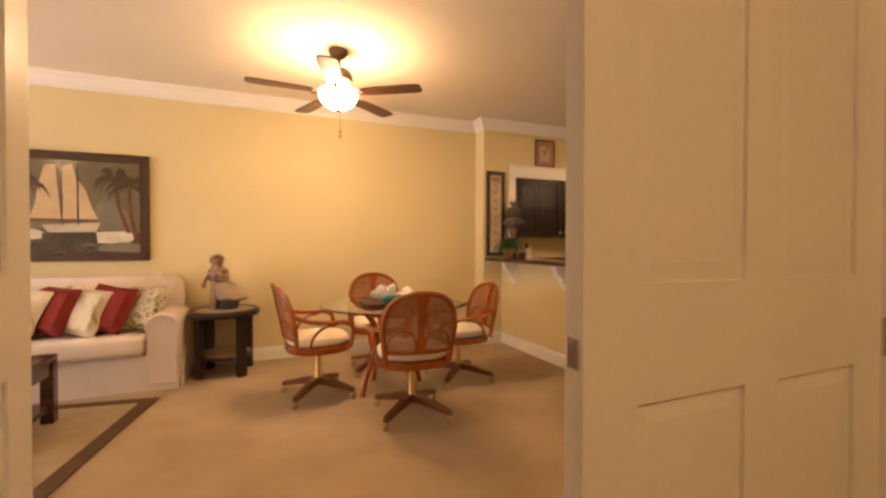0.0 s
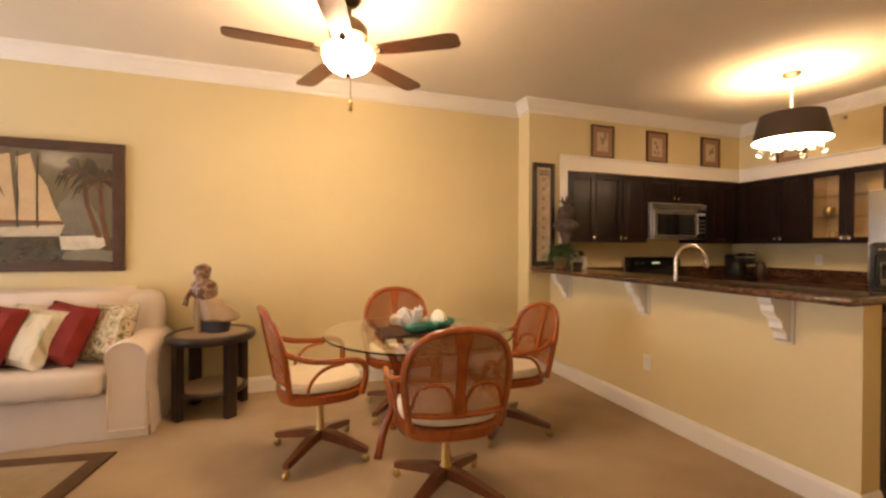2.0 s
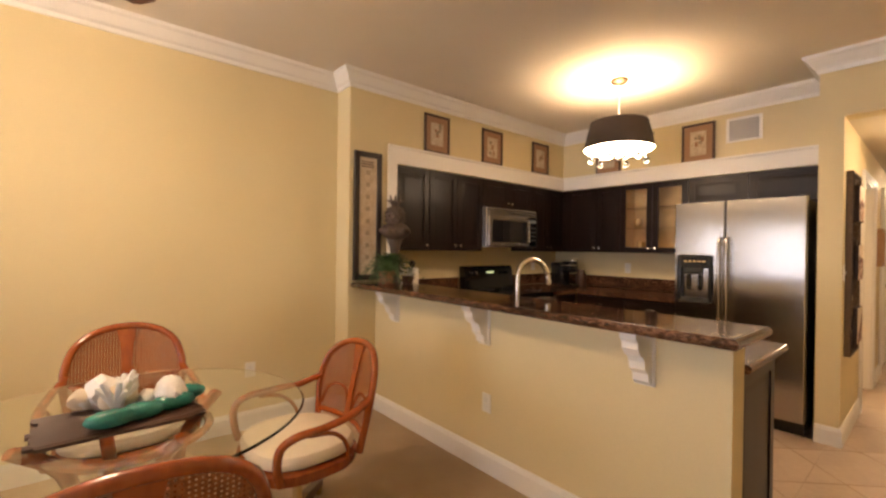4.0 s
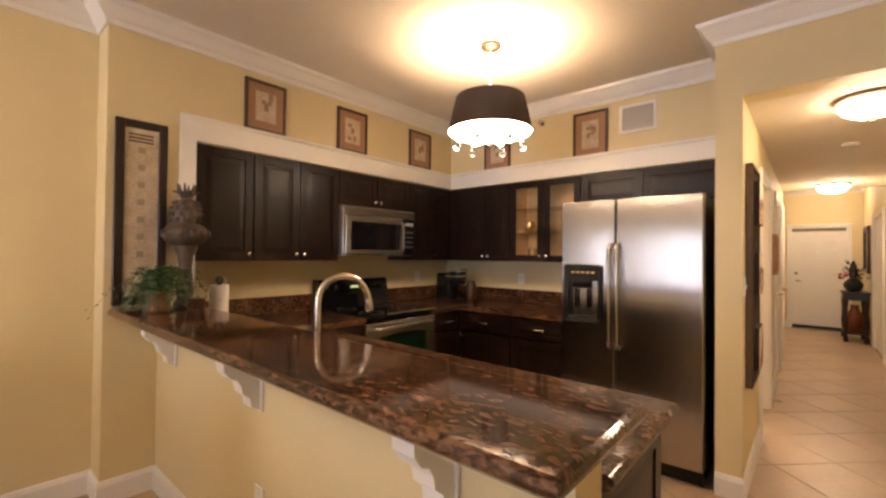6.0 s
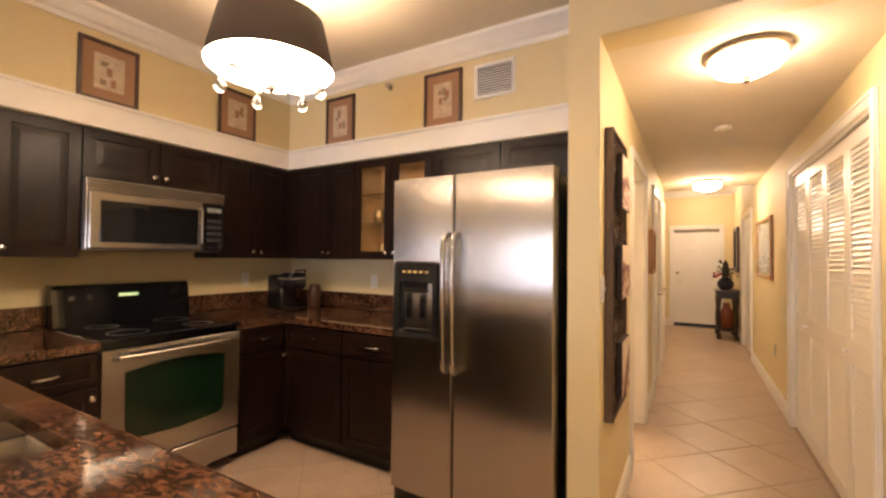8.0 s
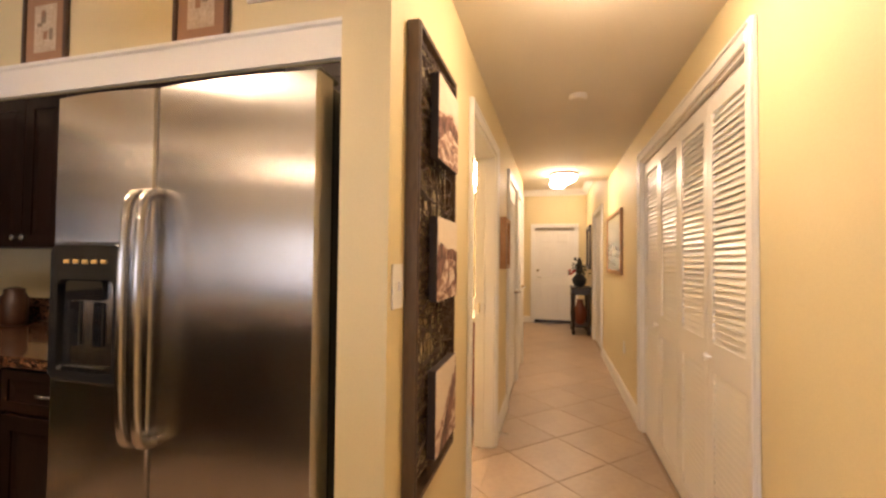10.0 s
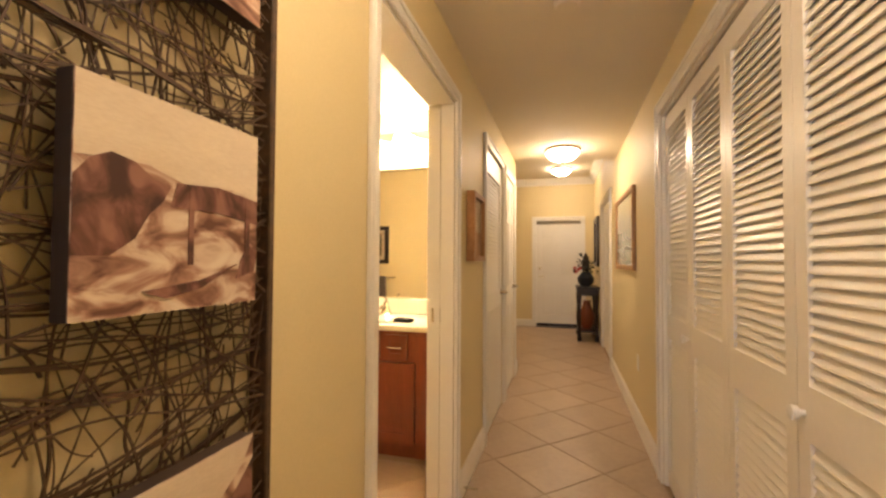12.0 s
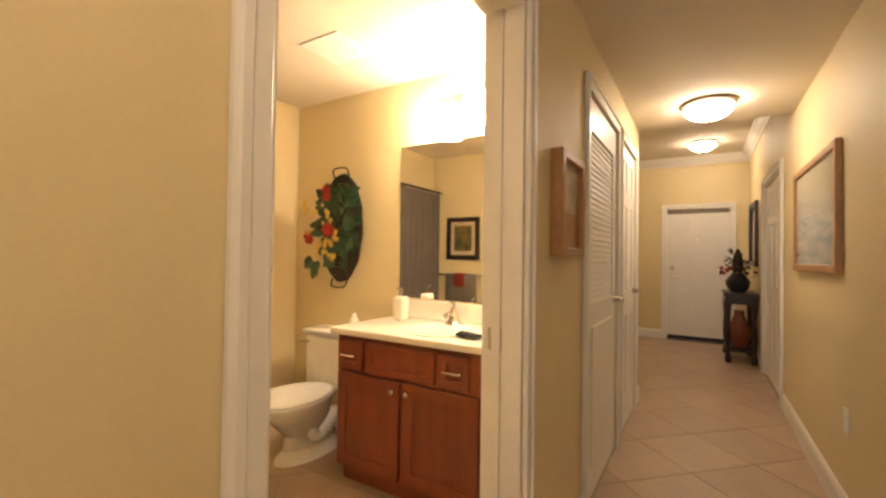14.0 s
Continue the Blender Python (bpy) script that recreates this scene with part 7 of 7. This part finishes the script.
oval = lambda cx, rx, ry, z: [(cx - 0.04 + 1.06 * rx * math.cos(2 * math.pi * i / 28), 4.0 + ry * math.sin(2 * math.pi * i / 28), 0.9 * z) for i in range(28)]  # noqa: E731
part("bowl", loft(bmesh.new(), [oval(7.84, 0.23, 0.125, 0.0), oval(7.84, 0.22, 0.12, 0.035), oval(7.83, 0.17, 0.085, 0.07), oval(7.82, 0.15, 0.080, 0.16), oval(7.77, 0.19, 0.13, 0.27), oval(7.70, 0.25, 0.18, 0.36), oval(7.70, 0.255, 0.185, 0.39)]), PORCELAIN, tl, smooth=True)
part("seat", loft(bmesh.new(), [oval(7.70, 0.25, 0.185, 0.392), oval(7.70, 0.262, 0.195, 0.397), oval(7.70, 0.262, 0.195, 0.408), oval(7.70, 0.25, 0.185, 0.412)]), PORCELAIN, tl, smooth=True)
part("lid", loft(bmesh.new(), [oval(7.705, 0.25, 0.185, 0.414), oval(7.705, 0.26, 0.192, 0.42), oval(7.705, 0.25, 0.185, 0.432), oval(7.705, 0.12, 0.09, 0.44)]), PORCELAIN, tl, smooth=True)
part("flush_lever", tube(bmesh.new(), [(7.97, 4.21, 0.63), (7.945, 4.21, 0.63), (7.94, 4.285, 0.622)], 0.008, 8), CHROME, tl, smooth=True)
for side in (-1, 1):
    part("trapway", tube(bmesh.new(), smooth_path([(7.75, 4.0 + side * 0.06, 0.17), (7.78, 4.0 + side * 0.085, 0.12), (7.85, 4.0 + side * 0.085, 0.16), (7.93, 4.0 + side * 0.08, 0.22), (7.99, 4.0 + side * 0.08, 0.12), (8.02, 4.0 + side * 0.08, 0.03)], 5), 0.042, 10), PORCELAIN, tl, smooth=True)
    part("bolt_cap", ball(bmesh.new(), (7.86, 4.0 + side * 0.118, 0.035), 0.014, 1, 1, 0.8, 1), PORCELAIN, tl, smooth=True)
solid("bud_vase", lathe(bmesh.new(), [(0.028, 0.7135), (0.036, 0.74), (0.033, 0.79), (0.016, 0.82), (0.018, 0.835)], (8.07, 3.90, 0), 14), PORCELAIN, "small white bottle on the toilet tank", "bottle", smooth=True)
wr = thing("flower_basket", (8.12, 4.105, 1.03), "dark oval wicker wall basket with red and yellow flowers", "wall basket")
BY, BZ = 4.105, 1.415
for k in range(12):
    q = 1 - k / 12
    part("wicker_hoop", tube(bmesh.new(), [(8.15 - 0.035 * (1 - q), BY + 0.185 * q * math.cos(2 * math.pi * i / 36), BZ + 0.375 * q * math.sin(2 * math.pi * i / 36)) for i in range(36)], [0.012 + 0.004 * math.sin(i * 2.1 + k) for i in range(36)], 5, True), BLACKWOOD, wr, smooth=True)
part("basket_back", loft(bmesh.new(), [[(x, BY + r * 0.185 * math.cos(2 * math.pi * i / 32), BZ + r * 0.375 * math.sin(2 * math.pi * i / 32)) for i in range(32)] for x, r in ((8.165, 0.98), (8.15, 0.98), (8.135, 0.7))]), BLACKWOOD, wr)
for z, turn in ((1.775, 1), (1.055, -1)):
    part("hanger", tube(bmesh.new(), smooth_path([(8.14, BY - 0.07, z), (8.12, BY - 0.06, z + 0.055 * turn), (8.12, BY + 0.06, z + 0.055 * turn), (8.14, BY + 0.07, z)], 5), 0.006, 6), BLACKWOOD, wr, smooth=True)
rnd = random.Random(9)


def broad_leaf(p, d, size):
    """A broad pointed leaf, folded along its rib."""
    d = d.normalized()
    s = d.cross(Vector((-1, 0, 0.2))).normalized()
    n = s.cross(d)
    bm = bmesh.new()
    rows = [(0, 0.0), (0.25, 0.28), (0.5, 0.33), (0.78, 0.2), (1, 0.0)]
    mid = [bm.verts.new(p + d * t * size - n * 0.12 * size * t * t) for t, w in rows]
    for side in (-1, 1):
        edge = [mid[0]] + [bm.verts.new(p + d * t * size + s * side * w * size + n * 0.05 * size - n * 0.12 * size * t * t) for t, w in rows[1:-1]] + [mid[-1]]
        for i in range(4):
            fs = [mid[i], mid[i + 1], edge[i + 1], edge[i]]
            bm.faces.new([v for j, v in enumerate(fs) if v not in fs[:j]])
    return part("leaf", bm, DEEPLEAF, wr)


DEEPLEAF = material("deep_green_leaf", (0.050, 0.125, 0.062), 0.42, dark=(0.022, 0.062, 0.032), scale=12, random_tint=0.45)
for k in range(80):
    a, r = rnd.uniform(0, 6.28), rnd.random() ** 0.6
    p = Vector((8.095 - 0.05 * rnd.random(), BY - 0.045 + 0.14 * r * math.cos(a), BZ + 0.01 + 0.25 * r * math.sin(a)))
    broad_leaf(p, Vector((rnd.uniform(-0.7, 0.05), math.cos(a) + rnd.uniform(-0.5, 0.5), math.sin(a) - 0.25 + rnd.uniform(-0.5, 0.5))), rnd.uniform(0.08, 0.14))
for y, z, dy, dz in ((BY - 0.12, 1.60, -1, 0.5), (BY - 0.14, 1.58, -1, 0.15), (BY - 0.10, 1.63, -0.8, 0.8), (BY + 0.16, 1.14, 0.3, -1), (BY + 0.14, 1.16, 0.8, -1), (BY + 0.18, 1.17, 0.0, -1), (BY + 0.20, 1.20, 1, -0.6)):
    for k in range(3):
        broad_leaf(Vector((8.07, y + rnd.uniform(-0.02, 0.02), z + rnd.uniform(-0.02, 0.02))), Vector((-0.3, dy + rnd.uniform(-0.4, 0.4), dz + rnd.uniform(-0.4, 0.4))), rnd.uniform(0.08, 0.12))


def blossom(at, size, mat, name, label):
    bm = bmesh.new()
    at = Vector(at)
    for k in range(6):
        a = 2 * math.pi * k / 6 + rnd.uniform(-0.2, 0.2)
        u, w = Vector((-0.35, math.cos(a), math.sin(a))), Vector((0, -math.sin(a), math.cos(a)))
        bm.faces.new([bm.verts.new(q) for q in (at, at + size * (0.55 * u + 0.38 * w), at + size * u, at + size * (0.55 * u - 0.38 * w))])
    ball(bm, at - Vector((0.1 * size, 0, 0)), size * 0.25, 1, 1, 1, 1)
    part(name, bm, mat, wr, label)


for y, z, spread, count in ((4.17, 1.47, 0.025, 6), (4.36, 1.55, 0.03, 6), (4.25, 1.50, 0.03, 3), (4.22, 1.28, 0.035, 6), (4.13, 1.32, 0.03, 4), (4.06, 1.33, 0.025, 4), (4.14, 1.21, 0.025, 4), (4.33, 1.40, 0.02, 3)):
    for k in range(count):
        blossom((8.005 + rnd.uniform(-0.015, 0.015), y - 0.06 + rnd.gauss(0, spread), z + rnd.gauss(0, spread)), rnd.uniform(0.018, 0.028), YELLOW, "yellow_flower", "yellow flower")
for y, z in ((4.155, 1.66), (4.15, 1.62), (4.13, 1.40), (4.15, 1.39), (4.11, 1.385), (4.33, 1.345), (4.31, 1.33)):
    blossom((8.0, y - 0.06, z), 0.048, REDPETAL, "red_flower", "red flower")
# seen in the mirror: picture, towels and shower curtain opposite the vanity
pic, slab = framed("bath_picture", "x", 6.20, 3.99, 4.40, 1.19, 1.66, 0.05, 0.03, BLACKWOOD, ramped("dark_floral_print", [(0.35, (0.05, 0.06, 0.02)), (0.5, (0.14, 0.12, 0.04)), (0.65, (0.28, 0.07, 0.02))], scale=9, rough=0.3), "black-framed floral print on the bathroom wall", "picture", "", 0.045, PAPER)
del pic["inner"]
tr = thing("towel_bar", (6.26, 4.15, 1.0), "metal towel bar with grey towels and a red cloth", "towel bar")
part("bar", tube(bmesh.new(), [(6.26, 3.90, 1.02), (6.26, 4.50, 1.02)], 0.009, 8), CHROME, tr, smooth=True)
for yy in (3.91, 4.49):
    part("post", tube(bmesh.new(), [(6.201, yy, 1.02), (6.26, yy, 1.02)], 0.012, 8), CHROME, tr, smooth=True)
part("towel", soft_box(6.235, 4.0, 0.62, 6.29, 4.38, 1.035, 0.02, 1, 0.006), GREYCLOTH, tr, "grey towel", smooth=True)
part("red_cloth", soft_box(6.228, 4.13, 0.88, 6.298, 4.27, 1.042, 0.02, 4, 0.005), RED, tr, "red cloth", smooth=True)
sc = thing("shower_curtain", (6.6, 4.5, 0.1), "grey-brown shower curtain on a dark rod", "shower curtain")
bm = bmesh.new()
loft(bm, [[(6.22 + 0.75 * i / 60, 4.50 + 0.03 * math.sin(i * 0.75), z) for i in range(61)] for z in (0.12, 1.0, 1.93)], False, False)
part("curtain", bm, GREYCLOTH, sc, smooth=True)
part("rod", tube(bmesh.new(), [(6.201, 4.50, 1.95), (7.00, 4.50, 1.95), (7.03, 4.50, 1.98), (7.03, 4.50, 2.359)], 0.012, 8), BLACKWOOD, sc)
ev = thing("exhaust_vent", (7.62, 3.55, 2.36), "white square exhaust vent in the bathroom ceiling", "air vent")
part("cover", B(7.48, 3.50, 2.353, 7.76, 3.78, 2.3595, bevel=0.003), TRIM, ev)

# ---- floor tiles, laid on the diagonal ----
def clipped(poly, x0, y0, x1, y1):
    """A polygon cut to a rectangle."""
    for axis, lim, keep in ((0, x0, 1), (0, x1, -1), (1, y0, 1), (1, y1, -1)):
        out = []
        for p, q in zip(poly, poly[1:] + poly[:1]):
            a, b = keep * (p[axis] - lim), keep * (q[axis] - lim)
            if a >= 0:
                out.append(p)
            if (a >= 0) != (b >= 0):
                t = a / (a - b)
                out.append((p[0] + (q[0] - p[0]) * t, p[1] + (q[1] - p[1]) * t))
        poly = out
        if len(poly) < 3:
            return []
    return poly


def area(p):
    return abs(sum(a[0] * b[1] - b[0] * a[1] for a, b in zip(p, p[1:] + p[:1]))) / 2


SIDE, JOINT = 0.455, 0.006
half = (SIDE - JOINT) / 2 * math.sqrt(2)
pitch = SIDE / math.sqrt(2)
whole = None
ROOMS = [(3.14, 1.337, 5.224, 2.449), (3.80, 2.452, 5.47, 4.68), (5.226, 1.337, 13.40, 2.388), (6.215, 2.527, 7.63, 4.6), (FOYER_X, 2.39, 13.4, 3.0), (6.295, 2.39, 7.195, HALL_B)]
for rx0, ry0, rx1, ry1 in ROOMS:
    for i in range(int((rx0 - 3) / pitch) - 1, int((rx1 - 3) / pitch) + 2):
        for j in range(int((ry0 - 1) / pitch) - 1, int((ry1 - 1) / pitch) + 2):
            if (i + j) % 2:
                continue
            cx, cy = 3 + i * pitch, 1 + j * pitch
            poly = clipped([(cx + half, cy), (cx, cy + half), (cx - half, cy), (cx, cy - half)], rx0, ry0, rx1, ry1)
            if len(poly) < 3 or area(poly) < 0.0015:
                continue
            full = area(poly) > 0.999 * 2 * half * half
            if full and whole:
                me = whole
            else:
                c = (sum(p[0] for p in poly) / len(poly), sum(p[1] for p in poly) / len(poly))
                inner = [(p[0] + (c[0] - p[0]) * 0.008 - cx, p[1] + (c[1] - p[1]) * 0.008 - cy) for p in poly]
                bm = loft(bmesh.new(), [[(p[0] - cx, p[1] - cy, -0.006) for p in poly], [(p[0] - cx, p[1] - cy, -0.0012) for p in poly], [(x, y, 0) for x, y in inner]])
                bmesh.ops.recalc_face_normals(bm, faces=bm.faces)
                me = bpy.data.meshes.new("tile")
                bm.to_mesh(me)
                bm.free()
                me.materials.append(TILE)
                if full:
                    whole = me
            t = new("tile", me)
            t.parent, t.location = tile_floor, (cx, cy, 0)
